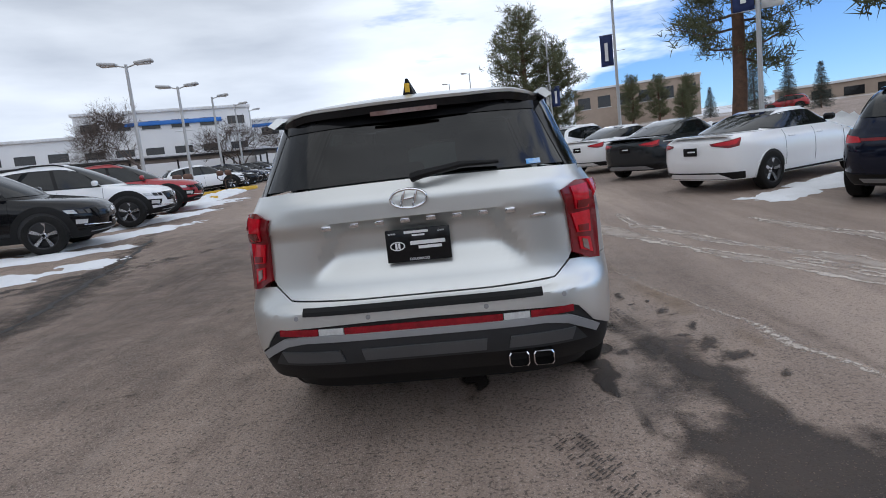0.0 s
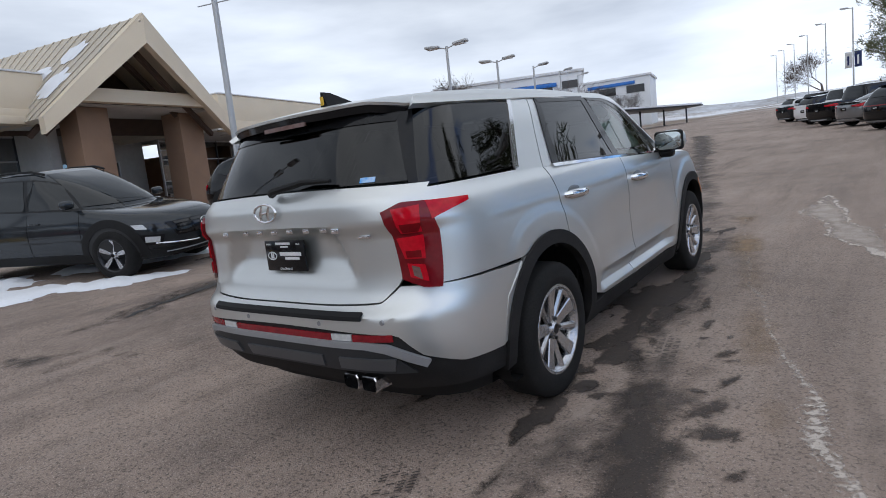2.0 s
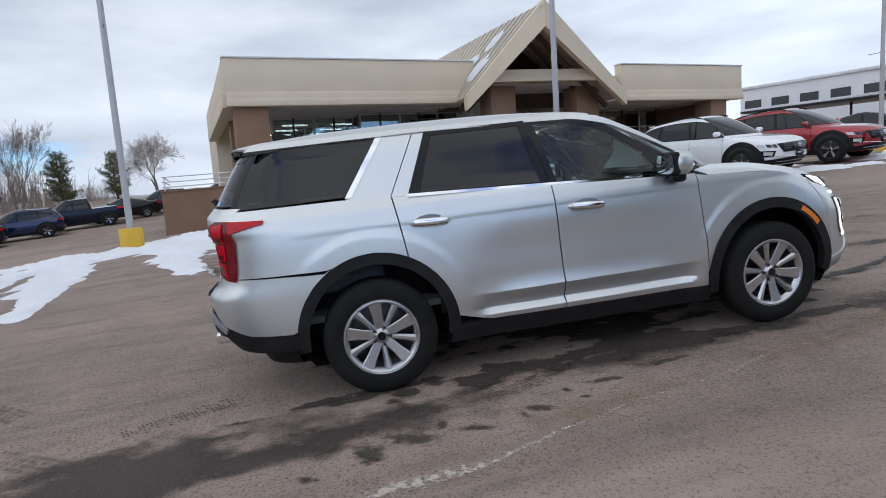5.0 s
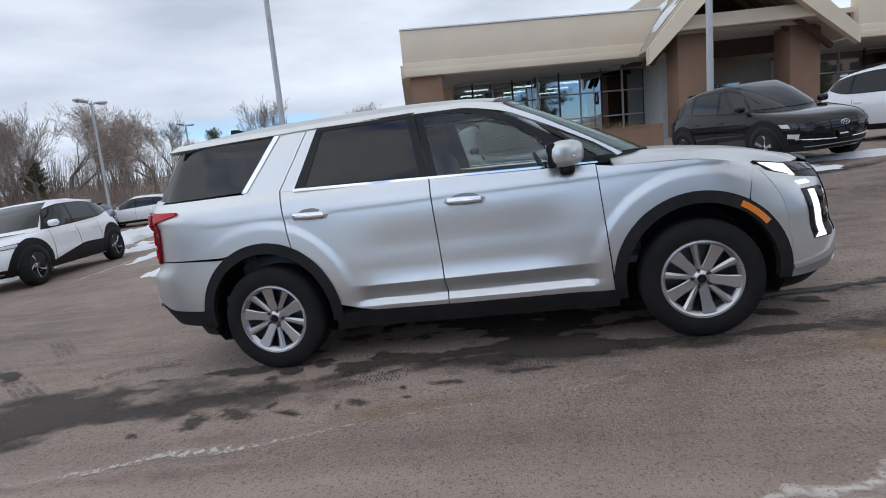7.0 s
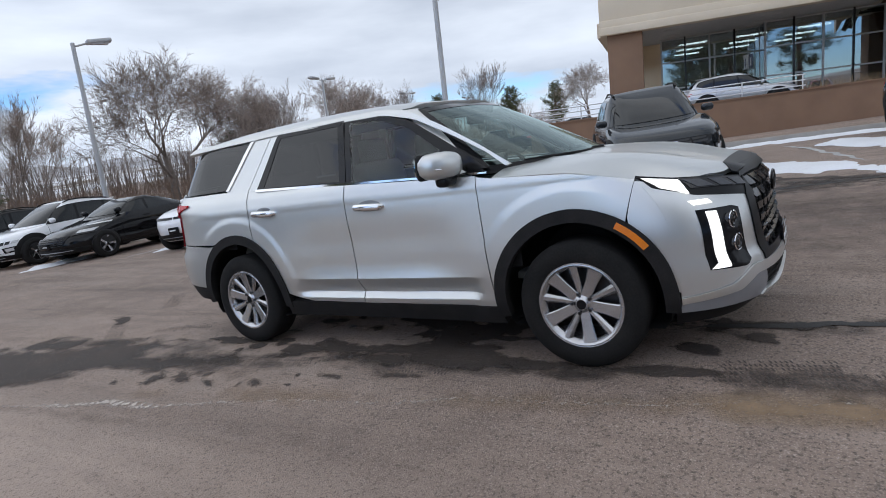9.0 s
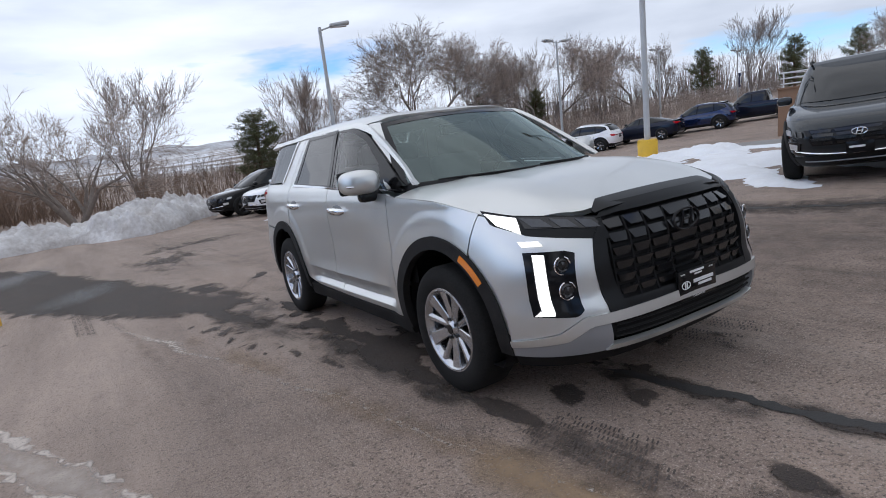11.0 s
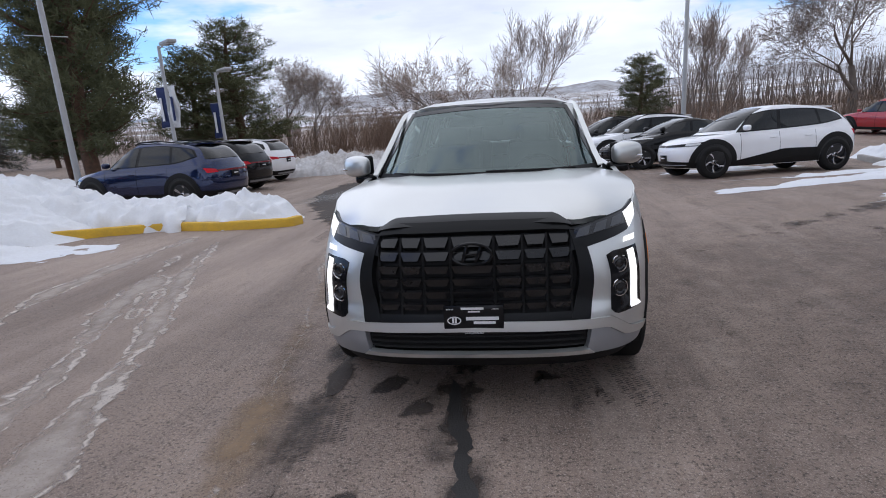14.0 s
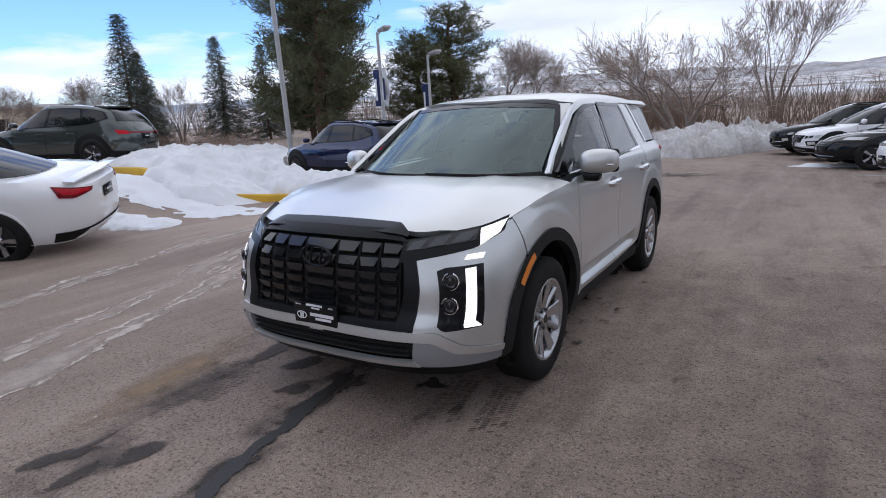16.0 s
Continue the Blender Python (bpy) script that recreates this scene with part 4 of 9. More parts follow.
    for x0, x1 in ((-0.70, -0.40), (-0.30, 0.29), (0.40, 0.70)):
        panel("skid_insert", rp((x0 * 0.97, 0.515), (x1 * 0.97, 0.515)), rp((x0, 0.572), (x1, 0.572)), R, SKID, car, 14, 3, off=0.016, deep=0.025, label="dark grey skid trim")
    panel("skid_panel", rp((-0.76, 0.495), (0.76, 0.495)), rp((-0.68, 0.598), (-0.56, 0.618), (0.56, 0.618), (0.68, 0.598)), R, SKID_DARK, car, 40, 4, off=0.007, deep=0.03, label="dark grey skid panel")
    for x in (0.43, 0.545):
        ex = new("exhaust_tip")
        ex.parent = car
        ex.matrix_basis = pose(x, -2.50, 0.445)
        outer = [(sx * 0.048, sz * 0.036) for sx, sz in ((-1, -0.6), (-0.8, -1), (0.8, -1), (1, -0.6), (1, 0.6), (0.8, 1), (-0.8, 1), (-1, 0.6))]
        vs = [(px, y, pz) for y, k in ((-0.03, 1), (-0.035, 0.9), (0.10, 0.9)) for px, pz in [(a * k, b * k) for a, b in outer]]
        vs = [Vector(q) for q in vs] + [Vector((px, 0.1, pz)) for px, pz in outer]
        fs = [(r * 8 + k, r * 8 + (k + 1) % 8, (r + 1) * 8 + (k + 1) % 8, (r + 1) * 8 + k) for r in range(2) for k in range(8)] + [(k, 24 + k, 24 + (k + 1) % 8, (k + 1) % 8) for k in range(8)] + [tuple(range(16, 24))]
        meshed("chrome_rim", vs, fs, CHROME, ex, sharp=20)
    for sx in (-1, 1):
        a0 = (low.tr(0.735 * sx, 0.90), low.tr(0.70 * sx, 1.20))
        side = [low.try_(-2.30, 0.86) * sx, low.try_(-2.28, 1.15) * sx, low.try_(-2.08, 1.205) * sx]
        tl = new("tail_lamp")
        tl.parent = car
        lo_, hi_ = [(low.tr(0.725 * sx, 0.905), 0.905), (low.tr(0.80 * sx, 0.862), 0.862), (side[0], 0.850)], [(low.tr(0.685 * sx, 1.205), 1.205), (low.tr(0.75 * sx, 1.235), 1.235), (low.try_(-2.285, 1.225) * sx, 1.225)]
        panel("housing", lo_, hi_, R, DEEP_LENS, tl, 10, 12, off=0.016, deep=0.05)
        panel("spear", [(low.try_(-2.30, 1.15) * sx, 1.150), (low.try_(-2.09, 1.19) * sx, 1.194)], [(low.try_(-2.30, 1.225) * sx, 1.225), (low.try_(-2.08, 1.214) * sx, 1.212)], R, RED_LENS, tl, 10, 4, off=0.017, deep=0.03)
        for z0, z1 in ((1.115, 1.210), (0.995, 1.088)):
            panel("lens", [(low.tr(0.745 * sx, z0), z0), (low.try_(-2.335, z0) * sx, z0 - 0.008)], [(low.tr(0.722 * sx, z1), z1), (low.try_(-2.330, z1) * sx, z1 + 0.002)], R, RED_LENS, tl, 8, 3, off=0.024, deep=0.015)
            zm = (z0 + z1) / 2
            panel("light_bar", [(low.tr(0.752 * sx, z0 + 0.006), z0 + 0.006), (low.try_(-2.345, z0) * sx, z0)], [(low.tr(0.750 * sx, zm - 0.012), zm - 0.012), (low.try_(-2.345, zm) * sx, zm - 0.016)], R, RED_DARK, tl, 8, 2, off=0.027, deep=0.01)
        panel("lower_lens", [(low.tr(0.757 * sx, 0.912), 0.912), (low.try_(-2.340, 0.88) * sx, 0.884)], [(low.tr(0.750 * sx, 0.974), 0.974), (low.try_(-2.340, 0.96) * sx, 0.962)], R, RED_LENS, tl, 8, 3, off=0.022, deep=0.01)
        panel("reverse_cell", [(low.tr(0.770 * sx, 0.918), 0.918), (low.try_(-2.355, 0.89) * sx, 0.896)], [(low.tr(0.765 * sx, 0.964), 0.964), (low.try_(-2.355, 0.955) * sx, 0.952)], R, DIM_LENS, tl, 6, 2, off=0.026, deep=0.01)
    oval_badge(car, pose(0.0, -2.520, 1.247), 0.165, 0.085, CHROME)
    for k in range(8):
        x = lerp(-0.40, 0.45, k / 7)
        p = gate(low.tr(x, 1.148), 1.148)
        part("name_bar", box_bm(0.045, 0.008, 0.024, (p.x, p.y - 0.006, p.z - 0.004), 0.004), CHROME, car, "small chrome name bar")
    part("trim_badge", box_bm(0.075, 0.006, 0.016, (0.575, gate(low.tr(0.575, 1.105), 1.105).y - 0.004, 1.105), 0.003), CHROME, car)
    plate_set(car, pose(0.012, -2.452, 1.022, -2, 0, 0))
    for x, z in ((-0.60, 0.735), (-0.25, 0.722), (0.30, 0.722), (0.66, 0.735)):
        p = R(low.tr(x, z), z)
        v, f = lathe([(0.0, -0.004), (0.011, -0.003), (0.013, 0.004)], 14)
        meshed("parking_sensor", [Vector((q.y, q.x, q.z)) + p for q in v], [fc[::-1] for fc in f], GREY_TRIM, car)

    # glasshouse
    up = Shell(
        yr=curve((1.20, -2.50), (1.30, -2.46), (1.45, -2.375), (1.60, -2.275), (1.66, -2.23), (1.70, -2.19)),
        yf=curve((1.12, 1.44), (1.19, 1.33), (1.30, 1.13), (1.45, 0.85), (1.60, 0.545), (1.66, 0.42), (1.70, 0.32)),
        a=curve((1.14, 0.90), (1.22, 0.892), (1.29, 0.862), (1.45, 0.795), (1.60, 0.735), (1.655, 0.708), (1.70, 0.665)),
        y0r=-1.75, y0f=0.10, nr=lambda z: 3.6, nf=lambda z: 2.75,
        plan=curve((-2.0, 0.975), (-1.0, 0.995), (0.0, 1.0), (0.5, 1.0)))
    U = up.side
    roofc = curve((-2.42, 1.672), (-2.25, 1.712), (-2.0, 1.742), (-1.5, 1.768), (-1.0, 1.776), (-0.5, 1.772), (0.0, 1.748), (0.25, 1.722), (0.46, 1.685))

    def roof_fn(x, y):
        return Vector((x, y, roofc(y) - 0.075 * x * x - 1.3 * max(0, abs(x) - 0.48) ** 2))
    panel("roof", [(-0.60, -2.06), (-0.70, -1.6), (-0.715, -0.6), (-0.69, 0.05), (-0.60, 0.27)], [(0.60, -2.06), (0.70, -1.6), (0.715, -0.6), (0.69, 0.05), (0.60, 0.27)], roof_fn, SILVER, car, 30, 22, deep=0.03)
    panel("roof_front", [(-0.60, 0.27), (-0.3, 0.35), (0, 0.385), (0.3, 0.35), (0.60, 0.27)], [(-0.595, 0.20), (0.595, 0.20)], roof_fn, SILVER, car, 20, 3, off=-0.001, deep=0.03)
    panel("spoiler", [(-0.64, -2.12), (-0.58, -2.205), (-0.3, -2.305), (0, -2.325), (0.3, -2.305), (0.58, -2.205), (0.64, -2.12)], [(-0.66, -2.03), (0.66, -2.03)], roof_fn, SILVER, car, 24, 6, off=0.002, deep=0.014)
    panel("spoiler_lip", [(-0.655, -2.12), (-0.585, -2.20), (-0.3, -2.30), (0, -2.32), (0.3, -2.30), (0.585, -2.20), (0.655, -2.12)], [(-0.66, -2.03), (0.66, -2.03)], roof_fn, GLOSS_BLACK, car, 24, 4, off=-0.014, deep=0.035)
    panel("high_brake_lamp", [(-0.16, -2.425), (0.16, -2.425)], [(-0.16, -2.40), (0.16, -2.40)], lambda x, y: Vector((x, -2.318 + 0.15 * x * x, 1.648 + (y + 2.41) * 0.8)), DIM_LENS, car, 8, 2, deep=0.01)
    # upper rails
    panel("roof_rail", [(-2.16, 1.652), (-1.6, 1.662), (-0.6, 1.668), (0.10, 1.648), (0.36, 1.585), (0.62, 1.455), (0.90, 1.30), (1.03, 1.205)],
          [(-2.10, 1.692), (-1.6, 1.700), (-0.6, 1.704), (0.08, 1.690), (0.30, 1.650), (0.56, 1.520), (0.86, 1.345), (1.06, 1.215)],
          lambda y, z: Vector((up.a(z) * up.plan(0) * (1 - 0.10 * smooth(y, 0.0, 1.15)) + 0.004, y, z)), SILVER, car, 40, 4, off=0.004, deep=0.035, both=True)
    rg_lo, rg_hi = [(up.tr(-0.80, 1.30), 1.318), (0, 1.338), (up.tr(0.80, 1.30), 1.318)], [(up.tr(-0.66, 1.66), 1.655), (0, 1.665), (up.tr(0.66, 1.66), 1.655)]
    panel("rear_glass", rg_lo, rg_hi, up.rear, PRIVACY, car, 30, 10, off=0.002, deep=0.0, label="dark tinted rear window")
    for sx in (-1, 1):
        panel("d_pillar", [(up.tr(sx * 0.735, 1.31), 1.312), (up.try_(-2.255, 1.30) * sx, 1.296)], [(up.tr(sx * 0.60, 1.64), 1.655), (up.try_(-2.08, 1.65) * sx, 1.655)], up.rear, GLOSS_BLACK, car, 8, 10, off=0.004, deep=0.02)
    # black strip standing in for the spoiler's shade on the rear glass
    panel("glass_shade_band", [(up.tr(-0.62, 1.585), 1.590), (0, 1.603), (up.tr(0.62, 1.585), 1.590)], [(up.tr(-0.62, 1.655), 1.650), (0, 1.66), (up.tr(0.62, 1.655), 1.650)], up.rear, GLOSS_BLACK, car, 20, 3, off=0.006, deep=0.01)
    # rear wiper, sticker, fin
    v, f = tube([(0.02, -2.475, 1.335), (0.06, -2.49, 1.345), (0.25, -2.462, 1.372), (0.42, -2.448, 1.365)], [0.022, 0.02, 0.014, 0.008], 8)
    meshed("rear_wiper", v, f, BLACK_TRIM, car)
    panel("sticker", [(up.tr(0.545, 1.345), 1.335), (up.tr(0.61, 1.345), 1.333)], [(up.tr(0.545, 1.36), 1.357), (up.tr(0.61, 1.36), 1.355)], up.rear, BLUE_STICKER, car, 4, 2, off=0.006, deep=0.004, label="small blue and white sticker")
    vs = [Vector(q) for q in ((-0.03, -2.02, 1.735), (0.03, -2.02, 1.735), (0.028, -1.80, 1.755), (-0.028, -1.80, 1.755), (-0.006, -2.03, 1.822), (0.006, -2.03, 1.822), (0.006, -1.97, 1.818), (-0.006, -1.97, 1.818))]
    meshed("roof_fin", vs, [(0, 1, 5, 4), (1, 2, 6, 5), (2, 3, 7, 6), (3, 0, 4, 7), (4, 5, 6, 7)], BLACK_TRIM, car)
    part("fin_tag", box_bm(0.026, 0.004, 0.045, (0, -2.032, 1.775), 0.002), YELLOW, car, "yellow tag on the roof fin")
    # side windows, black frames and chrome
    panel("quarter_window", [(-2.26, 1.292), (-1.9, 1.293), (-1.545, 1.295)], [(-2.10, 1.638), (-1.7, 1.648), (-1.30, 1.645)], U, PRIVACY, car, 14, 6, off=0.004, deep=0.006, both=True, label="dark privacy glass")
    panel("c_pillar", [(-1.56, 1.272), (-1.275, 1.262)], [(-1.285, 1.662), (-1.062, 1.668)], U, SILVER, car, 8, 10, off=0.003, deep=0.03, both=True)
    panel("rear_door_frame", [(-1.268, 1.262), (-1.155, 1.258)], [(-1.055, 1.668), (-0.975, 1.662)], U, SILVER, car, 5, 10, off=0.003, deep=0.03, both=True)
    for lo, hi in (([(-1.565, 1.285), (-1.525, 1.285)], [(-1.310, 1.655), (-1.268, 1.655)]),):
        panel("chrome_spear", lo, hi, U, CHROME, car, 2, 10, off=0.010, deep=0.015, both=True)
    for lo, hi in (([(-1.16, 1.258), (-1.08, 1.256)], [(-0.98, 1.664), (-0.93, 1.664)]), ([(-0.25, 1.224), (-0.19, 1.222)], [(-0.33, 1.666), (-0.27, 1.666)]), ([(-1.12, 1.256), (-0.22, 1.224)], [(-1.10, 1.272), (-0.22, 1.240)]), ([(-0.96, 1.634), (-0.30, 1.636)], [(-0.98, 1.664), (-0.28, 1.666)])):
        panel("rear_window_frame", lo, hi, U, GLOSS_BLACK, car, 10, 10, off=0.009, deep=0.03, both=True)
    UF = lambda y, z: Vector((up.a(z) * up.plan(0) * (1 - 0.10 * smooth(y, 0.0, 1.15)), y, z))
    panel("rear_window", [(-1.085, 1.268), (-0.245, 1.236)], [(-0.935, 1.638), (-0.325, 1.640)], U, PRIVACY, car, 12, 8, off=0.006, deep=0.006, both=True, label="dark privacy glass")
    panel("front_window", [(-0.135, 1.228), (0.40, 1.205), (0.80, 1.190)], [(-0.215, 1.640), (0.06, 1.622), (0.31, 1.545), (0.57, 1.36), (0.81, 1.20)], UF, GLASS, car, 24, 8, off=0.004, deep=0.0, both=True)
    for lo, hi in (([(-0.185, 1.220), (-0.135, 1.222)], [(-0.268, 1.665), (-0.215, 1.662)]), ([(-0.21, 1.640), (0.06, 1.622), (0.30, 1.545), (0.56, 1.36), (0.80, 1.205)], [(-0.24, 1.666), (0.07, 1.650), (0.33, 1.580), (0.63, 1.39), (0.91, 1.205)]), ([(0.66, 1.188), (0.90, 1.180)], [(0.56, 1.35), (0.66, 1.36)])):
        panel("window_frame", lo, hi, UF, GLOSS_BLACK, car, 14, 3, off=0.006, deep=0.03, both=True)
    panel("chrome_belt", [(-1.16, 1.250), (-0.8, 1.236), (-0.19, 1.214), (0.4, 1.190), (0.90, 1.172)], [(-1.165, 1.268), (-0.8, 1.253), (-0.19, 1.229), (0.4, 1.204), (0.90, 1.182)], UF, CHROME, car, 30, 1, off=0.010, deep=0.02, both=True)
    # windscreen and cowl
    W = up.front
    ws_lo, ws_hi = [(up.tf(-0.80, 1.2), 1.205), (0, 1.205), (up.tf(0.80, 1.2), 1.205)], [(up.tf(-0.615, 1.64), 1.640), (0, 1.680), (up.tf(0.615, 1.64), 1.640)]
    panel("windscreen", ws_lo, ws_hi, W, SCREEN, car, 26, 12, off=0.002, deep=0.0, label="clear windscreen")
    panel("screen_top_band", [(up.tf(-0.60, 1.635), 1.620), (0, 1.652), (up.tf(0.60, 1.635), 1.620)], [(up.tf(-0.60, 1.65), 1.645), (0, 1.685), (up.tf(0.60, 1.65), 1.645)], W, GLOSS_BLACK, car, 16, 2, off=0.004, deep=0.01)
    panel("sensor_housing", [(up.tf(-0.10, 1.60), 1.605), (0, 1.600), (up.tf(0.10, 1.60), 1.605)], [(up.tf(-0.26, 1.65), 1.642), (0, 1.66), (up.tf(0.26, 1.65), 1.642)], W, GLOSS_BLACK, car, 14, 4, off=-0.004, deep=0.02)
    part("inner_mirror", box_bm(0.24, 0.03, 0.065, (0, 0.42, 1.545), 0.02, None, 3), BLACK_TRIM, car)
    for sx in (-1, 1):
        panel("screen_edge", [(up.tf(0.775 * sx, 1.2), 1.205), (up.tf(0.815 * sx, 1.2), 1.205)], [(up.tf(0.595 * sx, 1.64), 1.650), (up.tf(0.625 * sx, 1.64), 1.645)], W, GLOSS_BLACK, car, 3, 10, off=0.006, deep=0.02)
        panel("a_pillar", [(up.tf(0.805 * sx, 1.2), 1.200), (up.tf(0.842 * sx, 1.2), 1.190)], [(up.tf(0.615 * sx, 1.64), 1.655), (up.tf(0.675 * sx, 1.655), 1.655)], W, SILVER, car, 4, 12, off=0.004, deep=0.03)
    panel("cowl", [(up.tf(-0.83, 1.17), 1.165), (0, 1.16), (up.tf(0.83, 1.17), 1.165)], [(up.tf(-0.82, 1.21), 1.212), (0, 1.212), (up.tf(0.82, 1.21), 1.212)], W, BLACK_TRIM, car, 20, 2, off=0.003, deep=0.02)
    for x0 in (-0.62, 0.05):
        v, f = tube([W(up.tf(x0 + 0.6 * k / 6, 1.205 + 0.002 * k), 1.204 + 0.002 * k) + Vector((0, 0.006, 0.002)) for k in range(7)], [0.007] * 6 + [0.004], 6)
        meshed("wiper", v, f, BLACK_TRIM, car)
    # bonnet
    hz = curve((1.05, 1.215), (1.3, 1.205), (1.6, 1.182), (1.85, 1.140), (2.04, 1.090), (2.15, 1.060), (2.22, 1.038), (2.27, 1.015), (2.30, 0.985))

    def hood_fn(x, y):
        rib = 0.010 * math.exp(-((abs(x) - 0.50 - 0.05 * (1.3 - y)) / 0.07) ** 2)
        rim = low.front(low.tf(min(abs(x), 0.86), 1.03), 1.03).y - y
        return Vector((x, y, hz(y) - 0.045 * x * x - 0.30 * max(0, abs(x) - 0.62) ** 2 + rib * smooth(-y, -2.2, -1.7) - 0.042 * smooth(abs(x), 0.60, 0.83) * smooth(y, 1.40, 1.82) - 0.035 * smooth(abs(x), 0.40, 0.55) * math.exp(-max(0, rim) / 0.07)))
    hood_side = [(0.925, 0.985), (0.940, 1.2), (0.937, 1.45), (0.908, 1.65), (0.866, 1.80)] + [(x, low.front(low.tf(x, 1.02), 1.02).y - 0.012) for x in (0.80, 0.74, 0.66, 0.58, 0.48)]
    panel("bonnet", [(-x, y) for x, y in hood_side] + [(-0.42, 2.235), (-0.2, 2.25)], hood_side + [(0.42, 2.235), (0.2, 2.25)], hood_fn, SILVER, car, 30, 30, off=0.0, deep=0.03)
    panel("bonnet_rear", [(-0.88, 1.0), (-0.5, 1.16), (0, 1.26), (0.5, 1.16), (0.88, 1.0)], [(-0.5, 1.35), (0.5, 1.35)], hood_fn, SILVER, car, 16, 3, off=-0.002, deep=0.01)
    # nose
    F = low.front

    def fp(*pts):
        return [(low.tf(x, z), z) for x, z in pts]
    panel("grille_back", fp((-0.60, 0.53), (0.60, 0.53)), fp((-0.56, 0.99), (0.56, 0.99)), F, BLACK_TRIM, car, 24, 6, off=-0.035, deep=0.0)
    panel("bonnet_lip", fp((-0.515, 0.968), (-0.40, 0.982), (0, 0.988), (0.40, 0.982), (0.515, 0.968)), fp((-0.44, 1.016), (-0.40, 1.028), (0, 1.035), (0.40, 1.028), (0.44, 1.016)), F, DARK_GREY, car, 24, 3, off=0.006, deep=0.04, label="dark grey bonnet lip")
    for sx in (-1, 1):
        panel("grille_side", fp((sx * 0.485, 0.545), (sx * 0.578, 0.530)), fp((sx * 0.485, 0.975), (sx * 0.572, 0.888)), F, DARK_GREY, car, 4, 10, off=0.008, deep=0.05)
        panel("bumper_face", [(low.tf(sx * 0.580, 0.53), 0.533), (low.tf(sx * 0.69, 0.53), 0.533), (low.tf(sx * 0.79, 0.46), 0.462), (low.tfy(1.985, 0.41) * sx, 0.412)], [(low.tf(sx * 0.574, 0.886), 0.886), (low.tf(sx * 0.70, 0.912), 0.912), (low.tf(sx * 0.80, 0.932), 0.932), (low.tfy(1.90, 0.98) * sx, 0.985), (low.tfy(1.83, 1.01) * sx, 1.012)], F, SILVER, car, 26, 16, deep=0.04)
        panel("bumper_wing", [(2.035, 0.412), (2.01, 0.70), (1.93, 0.94), (1.85, 1.03)], arc(1.45, AZ, AR, 5, 55, 12) + [(1.765, 0.90), (1.795, 1.04)], lambda y, z, s=sx: Vector((s * S(y, z).x, y, z)), SILVER, car, 18, 6, off=-0.003, deep=0.02)
        hl = new("head_lamp")
        hl.parent = car
        panel("housing", fp((sx * 0.49, 0.875), (sx * 0.60, 0.892), (sx * 0.80, 0.930)) + [(low.tfy(1.88, 0.99) * sx, 0.995)], fp((sx * 0.495, 0.980), (sx * 0.66, 1.006), (sx * 0.795, 1.028)) + [(low.tfy(1.80, 1.06) * sx, 1.062)], F, DARK_GREY, hl, 24, 4, off=0.003, deep=0.04)
        panel("lens_strip", fp((sx * 0.505, 0.925), (sx * 0.66, 0.948), (sx * 0.79, 0.962)), fp((sx * 0.515, 0.974), (sx * 0.66, 0.998), (sx * 0.785, 1.018)), F, SMOKE_LENS, hl, 16, 3, off=0.007, deep=0.01)
        panel("day_light", fp((sx * 0.812, 0.938)) + [(low.tfy(1.915, 0.985) * sx, 0.985)], fp((sx * 0.790, 1.012)) + [(low.tfy(1.825, 1.045) * sx, 1.045)], F, LED, hl, 8, 3, off=0.009, deep=0.02, label="lit white running light")
        for k in range(3):
            x0 = 0.515 + 0.092 * k
            zl, zh = 0.930 + 0.013 * k, 0.968 + 0.0145 * k
            panel("cell", fp((sx * x0, zl), (sx * (x0 + 0.065), zl + 0.008)), fp((sx * (x0 + 0.022), zh), (sx * (x0 + 0.084), zh + 0.012)), F, GREY_LENS, hl, 4, 2, off=0.010, deep=0.008)
        panel("small_lamp", fp((sx * 0.772, 0.880), (sx * 0.835, 0.880)), fp((sx * 0.778, 0.902), (sx * 0.838, 0.905)), F, LED, hl, 4, 1, off=0.006, deep=0.02, label="small lit lamp")
        ll = new("lower_lamp")
        ll.parent = car
        panel("housing", fp((sx * 0.690, 0.565), (sx * 0.715, 0.535), (sx * 0.860, 0.545)), fp((sx * 0.672, 0.835), (sx * 0.705, 0.850), (sx * 0.842, 0.855)), F, GLOSS_BLACK, ll, 10, 8, off=0.004, deep=0.04)
        panel("light_bar", fp((sx * 0.795, 0.560), (sx * 0.833, 0.560)), fp((sx * 0.783, 0.838), (sx * 0.819, 0.842)), F, LED, ll, 4, 8, off=0.010, deep=0.02, label="lit white light bar")
        panel("light_foot", fp((sx * 0.797, 0.550), (sx * 0.856, 0.550)), fp((sx * 0.797, 0.574), (sx * 0.838, 0.574)), F, LED, ll, 4, 2, off=0.011, deep=0.02, label="lit white light bar")
        for z in (0.665, 0.785):
            p = F(low.tf(sx * 0.737, z), z)
            v, f = lathe([(0.0, 0.012), (0.026, 0.008), (0.034, 0.012), (0.044, 0.004), (0.046, -0.02)], 20)
            q = Vector((0, 1, 0)).rotation_difference(Vector((sx * 0.35, 1, 0)).normalized())
            meshed("projector", [p + q @ Vector((u.y * 0.8, u.x + 0.004, u.z * 0.8)) for u in v], [fc[::-1] for fc in f], SMOKE_LENS, ll)
            v, f = tube([p + q @ Vector((0.040 * math.cos(a), 0.010, 0.043 * math.sin(a))) for a in [math.pi * k / 10 for k in range(6, 25)]], 0.004, 6)
            meshed("projector_ring", v, f, CHROME, ll)
